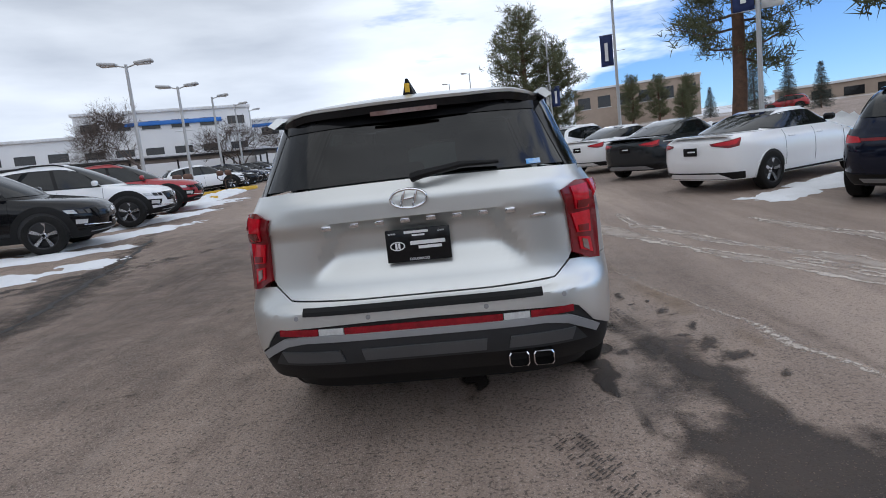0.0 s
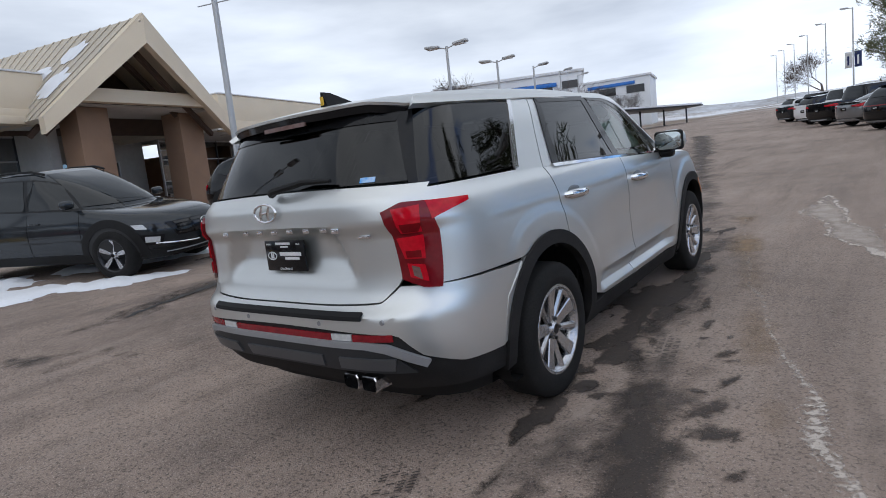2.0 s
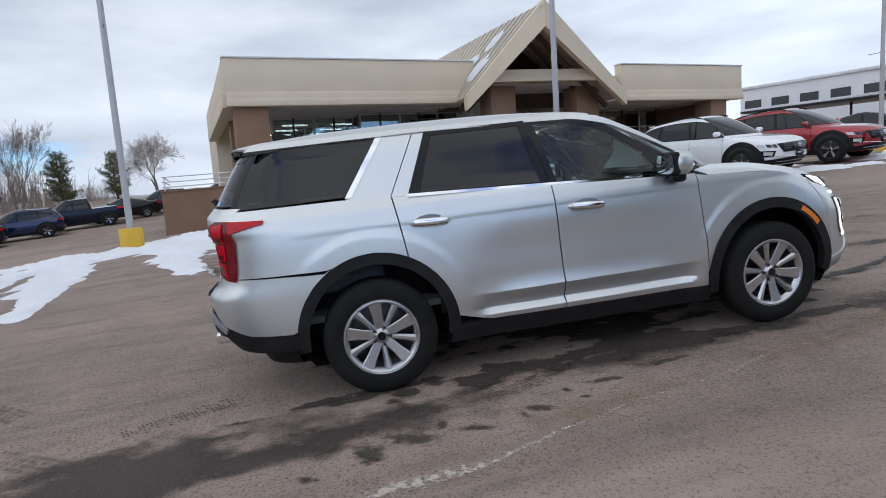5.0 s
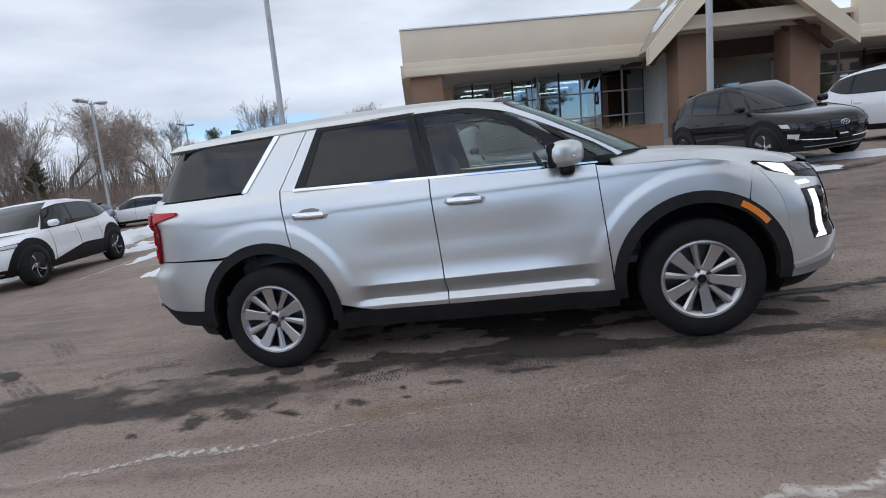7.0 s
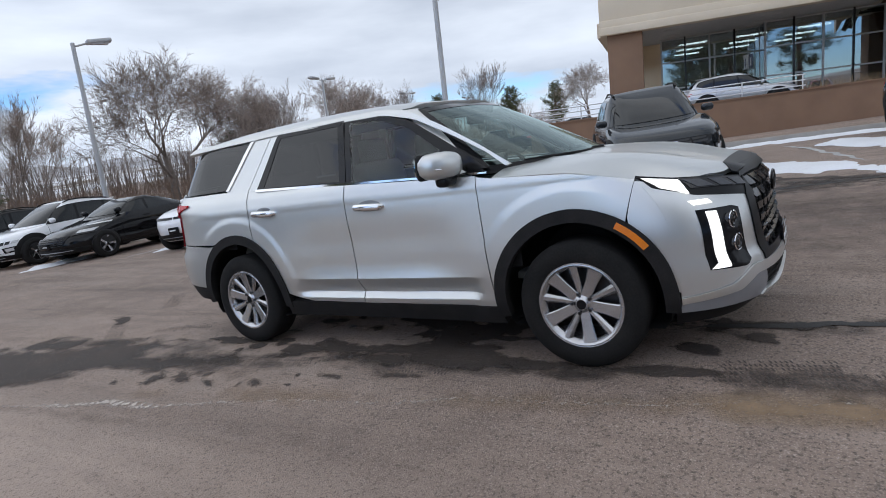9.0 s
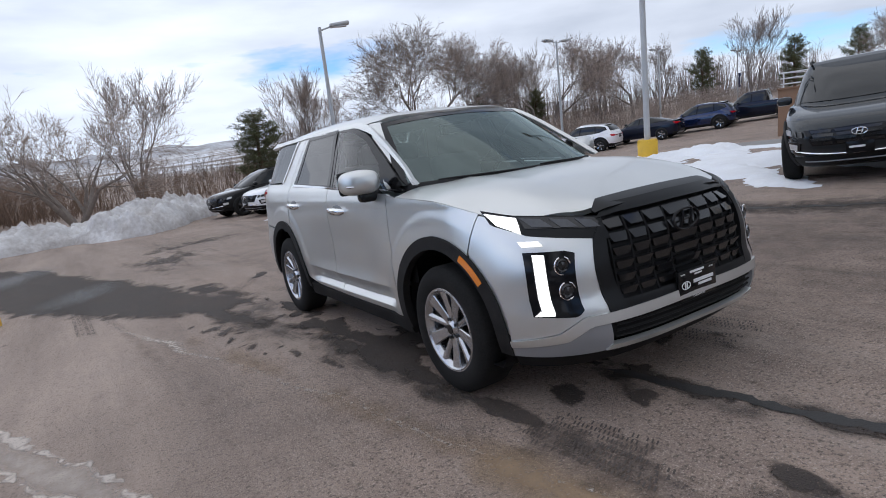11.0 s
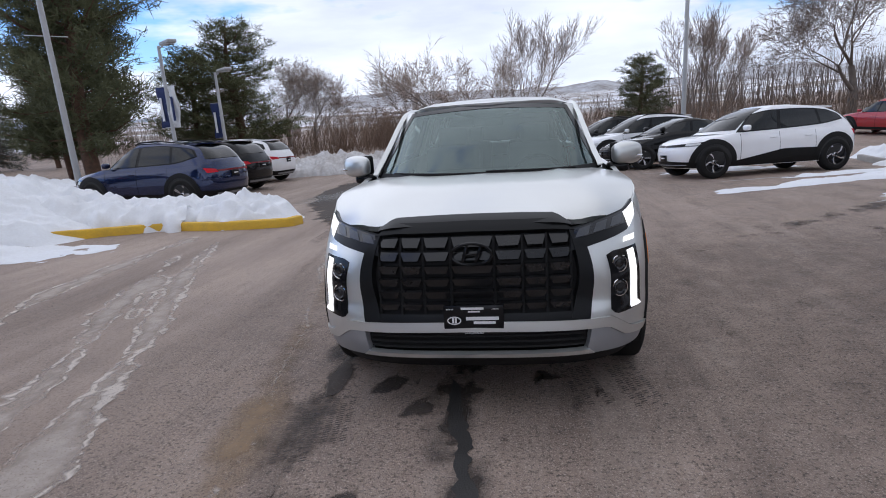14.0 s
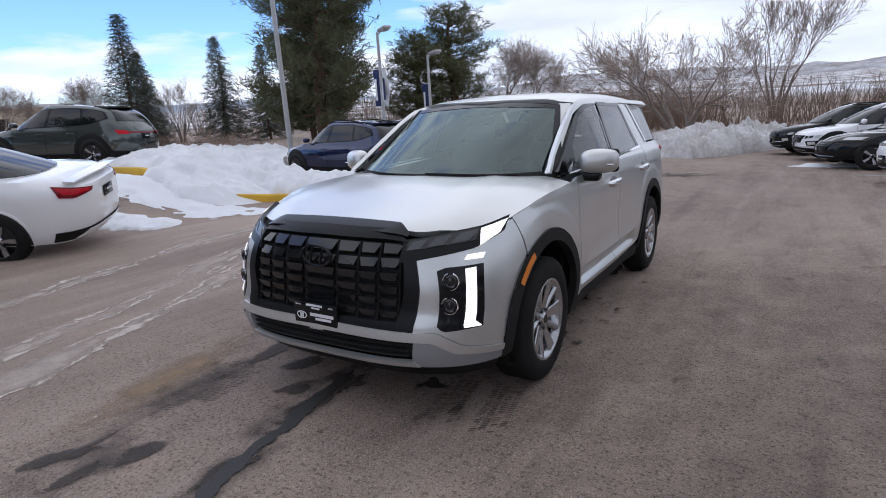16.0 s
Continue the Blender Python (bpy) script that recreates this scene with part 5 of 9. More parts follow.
        panel("marker_lamp", [q for q in arc(1.45, AZ, 0.472, 60, 37, 6)], [q for q in arc(1.45, AZ, 0.508, 60, 37, 6)], lambda y, z, s=sx: Vector((s * (S(y, z).x), y, z)), AMBER, car, 8, 2, off=0.016, deep=0.02)
    # grille blocks in rows; the upper two rows lean back and take the sky
    rows_z = [0.968, 0.895, 0.828, 0.762, 0.698, 0.634, 0.575]
    cols_x = [-0.50, -0.378, -0.256, -0.112, 0.112, 0.256, 0.378, 0.50]
    for j, z in enumerate(rows_z[:-1]):
        h = rows_z[j] - rows_z[j + 1]
        for x0, x1 in zip(cols_x, cols_x[1:]):
            lean_ = (0.030, 0.022, -0.012, -0.022, -0.026, -0.026)[j]

            def blockf(th, zz, zt=z, hh=h, k=lean_):
                return F(th, zz) + Vector((0, -k * (clamp((zz - zt + hh) / hh) - 0.5) - 0.008, 0))
            panel("grille_block", fp((x0 + 0.024, z - h + 0.022), (x1 - 0.024, z - h + 0.022)), fp((x0 + 0.006, z - 0.004), (x1 - 0.006, z - 0.004)), blockf, GRILLE, car, 3, 2, off=0.004, deep=0.03)
    for x in cols_x:
        v, f = tube([F(low.tf(x * 0.985, z), z) + Vector((0, -0.016, 0)) for z in (0.56, 0.66, 0.76, 0.86, 0.96)], 0.008, 6)
        meshed("grille_bar", v, f, BLACK_TRIM, car)
    panel("bonnet_lip_top", [(-0.500, 2.212), (-0.415, 2.160), (0.415, 2.160), (0.500, 2.212)], [(-0.500, 2.236), (-0.415, 2.262), (0.415, 2.262), (0.500, 2.236)], hood_fn, DARK_GREY, car, 30, 4, off=0.004, deep=0.008, label="dark grey bonnet lip")
    panel("grille_floor", fp((-0.57, 0.535), (0.57, 0.535)), fp((-0.54, 0.580), (0.54, 0.580)), F, DARK_GREY, car, 20, 2, off=0.004, deep=0.04)
    oval_badge(car, pose(0, 2.372, 0.885, 0, 0, 180), 0.205, 0.108, GLOSS_BLACK)
    plate_set(car, pose(0.0, 2.412, 0.555, 0, 0, 180))
    # lower bumper
    chin_hi = fp((-0.79, 0.458), (-0.69, 0.531), (-0.60, 0.533), (0, 0.543), (0.60, 0.533), (0.69, 0.531), (0.79, 0.458))
    chin_lo = fp((-0.76, 0.420), (-0.67, 0.482), (-0.60, 0.484), (0, 0.492), (0.60, 0.484), (0.67, 0.482), (0.76, 0.420))
    e_hi, e_lo = low.tfy(1.985, 0.41), low.tfy(1.985, 0.38)
    panel("silver_chin", [(-e_lo, 0.378)] + chin_lo + [(e_lo, 0.378)], [(-e_hi, 0.410)] + chin_hi + [(e_hi, 0.410)], F, SILVER, car, 60, 4, off=0.012, deep=0.04)
    for sx in (-1, 1):
        panel("grey_cheek", [(low.tf(sx * 0.56, 0.35), 0.345), (low.tf(sx * 0.75, 0.34), 0.338), (e_lo * sx, 0.325)], [(low.tf(sx * 0.585, 0.48), 0.482), (low.tf(sx * 0.67, 0.48), 0.480), (low.tf(sx * 0.76, 0.42), 0.418), (e_lo * sx, 0.377)], F, GREY_TRIM, car, 16, 6, off=0.004, deep=0.04)
    panel("silver_lip", fp((-0.60, 0.350), (0, 0.352), (0.60, 0.350)), fp((-0.575, 0.375), (0, 0.372), (0.575, 0.375)), F, SILVER, car, 24, 2, off=0.014, deep=0.03)
    panel("lower_intake", fp((-0.58, 0.375), (0.58, 0.375)), fp((-0.57, 0.500), (0.57, 0.500)), F, BLACK_TRIM, car, 24, 4, off=-0.03, deep=0.0)
    for z in (0.405, 0.435, 0.465):
        v, f = tube([F(low.tf(x, z), z) + Vector((0, -0.012, 0)) for x in [lerp(-0.55, 0.55, k / 14) for k in range(15)]], 0.007, 6)
        meshed("intake_slat", v, f, BLACK_TRIM, car)
    panel("chin_spoiler", [(low.tfy(1.95, 0.25) * -1, 0.235), (0, 0.235), (low.tfy(1.95, 0.25), 0.235)], [(low.tfy(1.94, 0.33) * -1, 0.332), (0, 0.342), (low.tfy(1.94, 0.33), 0.332)], F, BLACK_TRIM, car, 40, 3, off=-0.02, deep=0.04)
    # handles and mirrors
    for y, z in ((-1.045, 1.078), (0.035, 1.050)):
        for sx in (-1, 1):
            x = S(y, z).x
            hd = new("door_handle")
            hd.parent = car
            v, f = tube([(sx * (x - 0.012), y - 0.128, z + 0.004), (sx * (x + 0.024), y - 0.104, z + 0.004), (sx * (x + 0.038), y, z + 0.001), (sx * (x + 0.024), y + 0.104, z - 0.003), (sx * (x - 0.012), y + 0.128, z - 0.003)], [0.012, 0.020, 0.022, 0.020, 0.012], 10)
            meshed("grip", [Vector((p.x, p.y, z + (p.z - z) * 1.25)) for p in v], f, CHROME, hd, "chrome handle")
            v, f = lathe([(0.0, 0.006), (0.6, 0.005), (0.9, 0.002), (1.0, -0.006)], 24)
            meshed("recess", [Vector((sx * (x - 0.002 + p.x * 0.6), y + p.y * 0.118, z + p.z * 0.050)) for p in v], f if sx > 0 else [q[::-1] for q in f], HANDLE_CUP, hd)
    for sx in (-1, 1):
        mi = new("wing_mirror")
        mi.parent = car
        bm = bmesh.new()
        bmesh.ops.create_uvsphere(bm, u_segments=20, v_segments=12, radius=1.0)
        for vv in bm.verts:
            x, y, z = vv.co
            k = lambda t, e: math.copysign(abs(t) ** e, t)
            vv.co = Vector((sx * (1.03 + 0.118 * k(x, 0.75)), 0.685 + 0.112 * k(y, 0.75) - 0.05 * k(x, 0.75) + (0.03 if y < 0 else 0), 1.262 + 0.082 * k(z, 0.62)))
        if sx < 0:
            bmesh.ops.reverse_faces(bm, faces=bm.faces)
        part("cap", bm, SILVER, mi, sharp=60)
        part("base", box_bm(0.16, 0.10, 0.075, (sx * 0.965, 0.70, 1.165), 0.03, None, 3), GLOSS_BLACK, mi)
        vs = []
        for y, k in ((0.5915, 0.97), (0.586, 1.0), (0.584, 0.94)):
            for q in range(28):
                a = 2 * math.pi * q / 28
                c, d = math.cos(a), math.sin(a)
                vs.append(Vector((sx * (1.032 + 0.101 * k * math.copysign(abs(c) ** 0.5, c)), y, 1.262 + 0.067 * k * math.copysign(abs(d) ** 0.5, d))))
        fs = [(r * 28 + q, r * 28 + (q + 1) % 28, r * 28 + 28 + (q + 1) % 28, r * 28 + 28 + q) for r in range(2) for q in range(28)] + [tuple(range(56, 84))]
        meshed("glass", vs, fs if sx > 0 else [q[::-1] for q in fs], MIRROR, mi, "mirror glass")
        part("inner_shell", box_bm(0.222, 0.05, 0.155, (sx * 1.03, 0.618, 1.262), 0.024, None, 3), BLACK_TRIM, mi)
        v, f = tube([(sx * (0.935), 0.775, 1.235), (sx * 1.02, 0.778, 1.238), (sx * 1.135, 0.735, 1.243)], [0.008, 0.010, 0.006], 6)
        meshed("trim_line", v, f, CHROME, mi)
    # wheels
    for wy in (-1.45, 1.45):
        for sx in (-1, 1):
            m = pose(sx * 0.845, wy, 0.375, (17 if wy > 0 else 50), 0, 0)
            if sx < 0:
                m = pose(sx * 0.845, wy, 0.375, 0, 0, 180) @ pose(0, 0, 0, 31, 0, 0)
            h, w_ = wheel(car, m, rim=0.240)
            add_rim(h, w_, rim=0.240, style="turn", dark=True)
    # cabin
    part("cabin_floor", box_bm(1.45, 3.3, 0.05, (0, -0.45, 0.50), 0.01), SEAT, car)
    part("dashboard", box_bm(1.46, 0.48, 0.30, (0, 0.93, 1.02), 0.09, None, 4), DASH, car)
    part("headliner", box_bm(1.22, 2.2, 0.03, (0, -1.0, 1.665), 0.01), LINER, car)
    v, f = tube([(0.38 * -1 + 0.185 * math.cos(a), 0.56 - 0.075 * math.sin(a), 1.10 + 0.165 * math.sin(a)) for a in [k * math.pi / 14 for k in range(29)]], 0.016, 8, False)
    meshed("steering_wheel", v, f, BLACK_TRIM, car)
    for sy, sxs in ((0.02, (-0.38, 0.38)), (-0.92, (-0.42, 0.42)), (-1.70, (-0.35, 0.35))):
        for x in sxs:
            st = new("seat")
            st.parent = car
            part("cushion", box_bm(0.50, 0.50, 0.16, (x, sy + 0.1, 0.72), 0.06, None, 3), SEAT, st)
            part("backrest", box_bm(0.50, 0.15, 0.62, (x, sy - 0.25, 1.05), 0.06, pose(0, 0, 0, 12, 0, 0), 3), SEAT, st)
            part("headrest", box_bm(0.27, 0.11, 0.19, (x, sy - 0.34, 1.43), 0.045, None, 3), SEAT, st)
    return car


BLUE_STICKER = surf("blue_sticker", (0.10, 0.38, 0.80), (0.6, 0.7, 0.8), rough=0.5, scale=30, fine=60, bump=0.0)
hero()

PAINTS = {}


def body_paint(key):
    kinds = {"black": ((0.010, 0.010, 0.011), 0.2), "graphite": ((0.034, 0.038, 0.042), 0.4), "slate": ((0.088, 0.102, 0.098), 0.5), "white": ((0.90, 0.90, 0.91), 0.0), "red": ((0.36, 0.012, 0.02), 0.3),
             "blue": ((0.012, 0.024, 0.080), 0.4), "navy": ((0.010, 0.014, 0.030), 0.3), "sky": ((0.16, 0.24, 0.36), 0.5), "silver": ((0.55, 0.56, 0.58), 0.6), "grey": ((0.22, 0.225, 0.235), 0.5)}
    if key not in PAINTS:
        c, mtl = kinds[key]
        PAINTS[key] = paint(key + "_car_paint", c, mtl, 0.3 if max(c) > 0.3 else 0.10)
    return PAINTS[key]


CAR_KIT = {}
CAR_DARK = surf("cabin_dark", (0.02, 0.02, 0.021), (0.03, 0.03, 0.03), rough=0.8, bump=0.0)


def parked_car(kind, colour, x, y, heading, label, name="parked_car", rails=False):
    """A parked car; heading in degrees from +x."""
    m = seat(x, y, heading - 90)
    key = (kind, colour, rails)
    if key in CAR_KIT:
        c = copy_thing(CAR_KIT[key], m)
        return tagged(c, label)
    car = thing("parked_" + kind, m, label, "car", "parked cars")
    CAR_KIT[key] = car
    P = body_paint(colour)
    clad = BLACK_TRIM
    if kind in ("suv", "hatchback"):
        ev = kind == "hatchback"
        wb, r, belt = (1.50, 0.375, 1.02) if ev else (1.36, 0.365, 1.04)
        low = Shell(curve((0.25, -2.10), (0.45, -2.24), (0.7, -2.27), (0.92, -2.24), (belt, -2.19)),
                    curve((0.25, 2.12), (0.42, 2.27), (0.62, 2.29), (0.78, 2.24), (0.88, 2.10), (0.95, 1.80), (1.00, 1.40), (belt, 1.05)),
                    curve((0.25, 0.84), (0.40, 0.90), (0.62, 0.930), (0.80, 0.922), (0.95, 0.89), (belt, 0.86)), -1.3, 0.9, lambda z: 3.6, lambda z: 3.0)
        if ev:
            up = Shell(curve((1.0, -2.20), (1.15, -2.12), (1.30, -1.95), (1.42, -1.75), (1.50, -1.50), (1.57, -0.95), (1.60, -0.45)), curve((1.0, 1.40), (1.15, 1.12), (1.3, 0.85), (1.44, 0.55), (1.55, 0.20), (1.60, -0.05)),
                       curve((1.0, 0.865), (1.2, 0.80), (1.4, 0.72), (1.53, 0.66), (1.60, 0.58)), -0.5, -0.1, lambda z: 4.6, lambda z: 3.0)
            L, H = curve((-1.75, 1.22), (-1.2, 1.13), (-0.2, 1.075), (0.9, 1.04)), curve((-1.7, 1.30), (-1.35, 1.42), (-0.6, 1.485), (0.0, 1.48), (0.45, 1.40), (0.95, 1.10))
            cuts = [(-1.72, -1.16, -1.64, -1.12), (-1.10, -0.12, -1.06, -0.20), (-0.04, 0.86, -0.12, 0.46)]
        else:
            up = Shell(curve((1.0, -2.18), (1.15, -2.10), (1.30, -1.98), (1.45, -1.80), (1.55, -1.50), (1.61, -0.95), (1.64, -0.45)), curve((1.0, 1.24), (1.15, 1.02), (1.3, 0.76), (1.45, 0.47), (1.57, 0.18), (1.64, -0.05)),
                       curve((1.0, 0.865), (1.2, 0.80), (1.4, 0.73), (1.55, 0.66), (1.64, 0.58)), -0.5, -0.1, lambda z: 5.0, lambda z: 3.0)
            L, H = curve((-1.8, 1.27), (-1.2, 1.13), (-0.2, 1.09), (0.85, 1.06)), curve((-1.8, 1.33), (-1.45, 1.45), (-0.6, 1.525), (0.0, 1.51), (0.40, 1.41), (0.90, 1.10))
            cuts = [(-1.72, -1.12, -1.62, -1.10), (-1.06, -0.12, -1.02, -0.20), (-0.04, 0.78, -0.12, 0.42)]
        zs_up, dome = [1.01, 1.1, 1.2, 1.3, 1.4, 1.48, 1.54, 1.58, 1.60] + ([] if ev else [1.64]), 0.02
        arch_w = 0.11
    elif kind == "pickup":
        wb, r, belt = 1.75, 0.40, 1.15
        low = Shell(curve((0.4, -2.75), (0.6, -2.85), (1.15, -2.85)), curve((0.35, 2.45), (0.6, 2.55), (0.95, 2.50), (1.08, 2.3), (1.15, 1.4)), curve((0.35, 0.9), (0.6, 0.98), (1.0, 0.97), (1.15, 0.92)), -2.3, 1.1, lambda z: 6, lambda z: 3.6)
        up = Shell(curve((1.13, -1.0), (1.5, -0.92), (1.8, -0.8)), curve((1.13, 1.35), (1.45, 0.95), (1.72, 0.55), (1.8, 0.4)), curve((1.13, 0.92), (1.5, 0.80), (1.8, 0.66)), -0.6, 0.2, lambda z: 4, lambda z: 2.8)
        L, H = curve((-1, 1.22), (1, 1.22)), curve((-1, 1.66), (0.4, 1.66), (0.9, 1.30))
        cuts = [(-0.88, -0.02, -0.80, -0.06), (0.06, 0.90, 0.02, 0.50)]
        zs_up, dome, arch_w = [1.14, 1.3, 1.5, 1.65, 1.76, 1.80], 0.03, 0.06
    else:
        wb, r, belt = 1.41, 0.345, 1.07
        low = Shell(curve((0.22, -2.28), (0.4, -2.41), (0.62, -2.45), (0.86, -2.45), (0.98, -2.43), (1.04, -2.37), (1.07, -2.22)), curve((0.20, 2.28), (0.38, 2.43), (0.55, 2.43), (0.68, 2.34), (0.78, 2.14), (0.86, 1.84), (0.94, 1.42), (1.0, 1.08), (1.07, 0.72)),
                    curve((0.22, 0.84), (0.36, 0.90), (0.58, 0.925), (0.80, 0.915), (0.95, 0.885), (1.07, 0.80)), -1.4, 0.6, lambda z: 3.4, lambda z: 2.9)
        up = Shell(curve((1.0, -1.98), (1.10, -1.74), (1.22, -1.36), (1.33, -0.97), (1.40, -0.62), (1.44, -0.40)), curve((1.0, 1.16), (1.12, 0.92), (1.26, 0.60), (1.36, 0.32), (1.44, 0.02)), curve((1.0, 0.825), (1.12, 0.765), (1.28, 0.675), (1.38, 0.615), (1.44, 0.55)), -0.25, 0.0, lambda z: 2.9, lambda z: 2.8)
        L, H = curve((-1.45, 1.145), (-1.0, 1.085), (0.0, 1.05), (0.85, 1.02)), curve((-1.42, 1.165), (-1.05, 1.265), (-0.5, 1.345), (-0.1, 1.355), (0.3, 1.30), (0.88, 1.05))
        cuts = [(-1.36, -0.12, -1.22, -0.16), (-0.04, 0.80, -0.08, 0.36)]
        zs_up, dome, arch_w = [1.0, 1.06, 1.12, 1.2, 1.28, 1.34, 1.38, 1.41, 1.44], 0.015, 0.016
        clad = P
    zl = [0.25, 0.32, 0.45, 0.62, 0.78, 0.86, 0.92, 0.97, belt] if kind != "pickup" else [0.38, 0.45, 0.6, 0.8, 0.95, 1.05, 1.1, 1.15]
    v, f = low.skin(zl, dome=0.02)
    meshed("body", v, f, P, car, sharp=45)
    v, f = up.skin(zs_up, dome=dome, bottom=False)
    meshed("cabin", v, f, P, car, sharp=45)
    # glass: one dark band, the panes a little proud of it
    ys = [lerp(cuts[0][0] - 0.06, cuts[-1][1] + 0.06, k / 14) for k in range(15)]
    yh = [lerp(cuts[0][2] - 0.05, cuts[-1][3] + 0.05, k / 14) for k in range(15)]
    panel("window_band", [(q, L(q) - 0.022) for q in ys], [(q, H(q) + 0.022) for q in yh], up.side, GLOSS_BLACK, car, 18, 5, off=0.004, deep=0.01, both=True)
    for a0, a1, b0, b1 in cuts:
        panel("side_window", [(lerp(a0, a1, k / 5), L(lerp(a0, a1, k / 5))) for k in range(6)], [(lerp(b0, b1, k / 5), H(lerp(b0, b1, k / 5))) for k in range(6)], up.side, GLASS_DARK, car, 8, 4, off=0.008, deep=0.01, both=True)
    z0, z1 = zs_up[0] + 0.07, zs_up[-1] - 0.045
    panel("windscreen", [(up.tf(-0.84 * up.a(z0), z0), z0), (0, z0 - 0.01), (up.tf(0.84 * up.a(z0), z0), z0)], [(up.tf(-0.80 * up.a(z1), z1), z1), (0, z1 + 0.01), (up.tf(0.80 * up.a(z1), z1), z1)], up.front, GLASS_DARK, car, 14, 8, off=0.008, deep=0.01)
    rz0, rz1 = z0 + (0.10 if kind in ("suv", "hatchback") else 0.02), z1 - (0.07 if kind in ("suv", "hatchback") else 0.0)
    panel("rear_window", [(up.tr(-0.82 * up.a(rz0), rz0), rz0), (up.tr(0.82 * up.a(rz0), rz0), rz0)], [(up.tr(-0.74 * up.a(rz1), rz1), rz1), (up.tr(0.74 * up.a(rz1), rz1), rz1)], up.rear, GLASS_DARK, car, 14, 8, off=0.008, deep=0.01)
    # nose
    hz_ = belt - 0.25
    R_, F_ = low.rear, low.front

    def fr(x_, z_):
        return (low.tf(x_, z_), z_)

    def rr(x_, z_):
        return (low.tr(x_, z_), z_)
    for sx in (-1, 1):
        if kind == "hatchback":
            panel("lamp_strip", [fr(0.02 * sx, 0.755), fr(0.86 * sx, 0.775)], [fr(0.02 * sx, 0.80), fr(0.84 * sx, 0.855)], F_, GLOSS_BLACK, car, 10, 2, off=0.006, deep=0.02)
            panel("head_lamp", [fr(0.62 * sx, 0.775), fr(0.82 * sx, 0.785)], [fr(0.62 * sx, 0.820), fr(0.80 * sx, 0.838)], F_, CLEAR_LENS, car, 6, 2, off=0.010, deep=0.02)
            panel("lower_wedge", [(1.02, 0.27), (0, 0.262), (-1.02, 0.27)], [(1.04, 0.37), (0.5, 0.47), (-0.2, 0.60), (-1.06, 0.58)], lambda q, z, s=sx: Vector((s * low.side(q, z).x, q, z)), BLACK_TRIM, car, 14, 4, off=0.008, deep=0.02)
        elif kind != "suv":
            panel("day_light", [fr(0.50 * sx, hz_ + 0.065), fr(0.86 * sx, hz_ + 0.075)], [fr(0.50 * sx, hz_ + 0.085), fr(0.84 * sx, hz_ + 0.105)], F_, CLEAR_LENS, car, 8, 1, off=0.010, deep=0.02)
            panel("head_lamp", [fr(0.60 * sx, hz_ - 0.12), fr(0.85 * sx, hz_ - 0.11)], [fr(0.57 * sx, hz_ + 0.01), fr(0.87 * sx, hz_ + 0.03)], F_, SMOKE_LENS, car, 6, 3, off=0.008, deep=0.02)
            panel("lamp_reflector", [fr(0.64 * sx, hz_ - 0.085), fr(0.82 * sx, hz_ - 0.08)], [fr(0.63 * sx, hz_ - 0.025), fr(0.83 * sx, hz_ - 0.01)], F_, CLEAR_LENS, car, 6, 2, off=0.012, deep=0.01)
        tz = belt - 0.18
        if kind == "sedan":
            panel("lamp_edge", [rr(0.44 * sx, tz - 0.005), rr(0.70 * sx, tz - 0.055), (low.try_(-2.16, tz) * sx, tz - 0.030)], [rr(0.40 * sx, tz + 0.040), rr(0.70 * sx, tz + 0.085), (low.try_(-2.10, tz) * sx, tz + 0.115)], R_, DEEP_LENS, car, 14, 3, off=0.008, deep=0.02)
            panel("tail_lamp", [rr(0.50 * sx, tz + 0.008), rr(0.70 * sx, tz - 0.010), (low.try_(-2.20, tz) * sx, tz + 0.006)], [rr(0.47 * sx, tz + 0.036), rr(0.70 * sx, tz + 0.066), (low.try_(-2.13, tz) * sx, tz + 0.096)], R_, RED_LENS, car, 14, 3, off=0.012, deep=0.02)
        else:
            panel("tail_lamp", [rr(0.56 * sx, tz), (low.try_(-2.05, tz) * sx, tz - 0.01)], [rr(0.60 * sx, tz + 0.075), (low.try_(-1.98, tz) * sx, tz + 0.11)], R_, RED_LENS, car, 10, 3, off=0.010, deep=0.02)
        mx = low.side(0.78, belt - 0.02).x
        bm = box_bm(0.21, 0.13, 0.13, (sx * (mx + 0.07), 0.76, belt + 0.10), 0.055, None, 4)
        part("wing_mirror", bm, P if kind != "sedan" else GLOSS_BLACK, car)
    if kind in ("suv", "hatchback"):
        panel("tail_strip", [rr(-0.57, belt - 0.165), rr(0.57, belt - 0.165)], [rr(-0.57, belt - 0.125), rr(0.57, belt - 0.125)], R_, RED_DARK, car, 16, 1, off=0.008, deep=0.01)
        panel("roof_spoiler", [(-0.52, -1.66), (0, -1.76), (0.52, -1.66)], [(-0.54, -1.30), (0.54, -1.30)], lambda x_, y_: Vector((x_, y_, 1.535 - 0.06 * x_ * x_ + 0.05 * (y_ + 1.66) + (0.0 if kind == "hatchback" else 0.045))), P, car, 10, 4, deep=0.035)
    gz = 0.50 if kind != "pickup" else 0.72
    if kind == "suv":
        panel("grille", [fr(-0.52, 0.555), fr(0.52, 0.555)], [fr(-0.62, 0.765), (0, 0.775), fr(0.62, 0.765)], F_, GLOSS_BLACK, car, 14, 4, off=0.006, deep=0.02)
        for k in range(4):
            zz = 0.572 + 0.050 * k
            for q in range(4):
                xa = -0.53 + q * 0.268 + (0.02 if k % 2 else 0.0)
                panel("grille_block", [fr(xa + 0.012, zz), fr(xa + 0.230, zz)], [fr(xa, zz + 0.034), fr(xa + 0.246, zz + 0.034)], F_, GRILLE, car, 2, 1, off=0.014, deep=0.012)
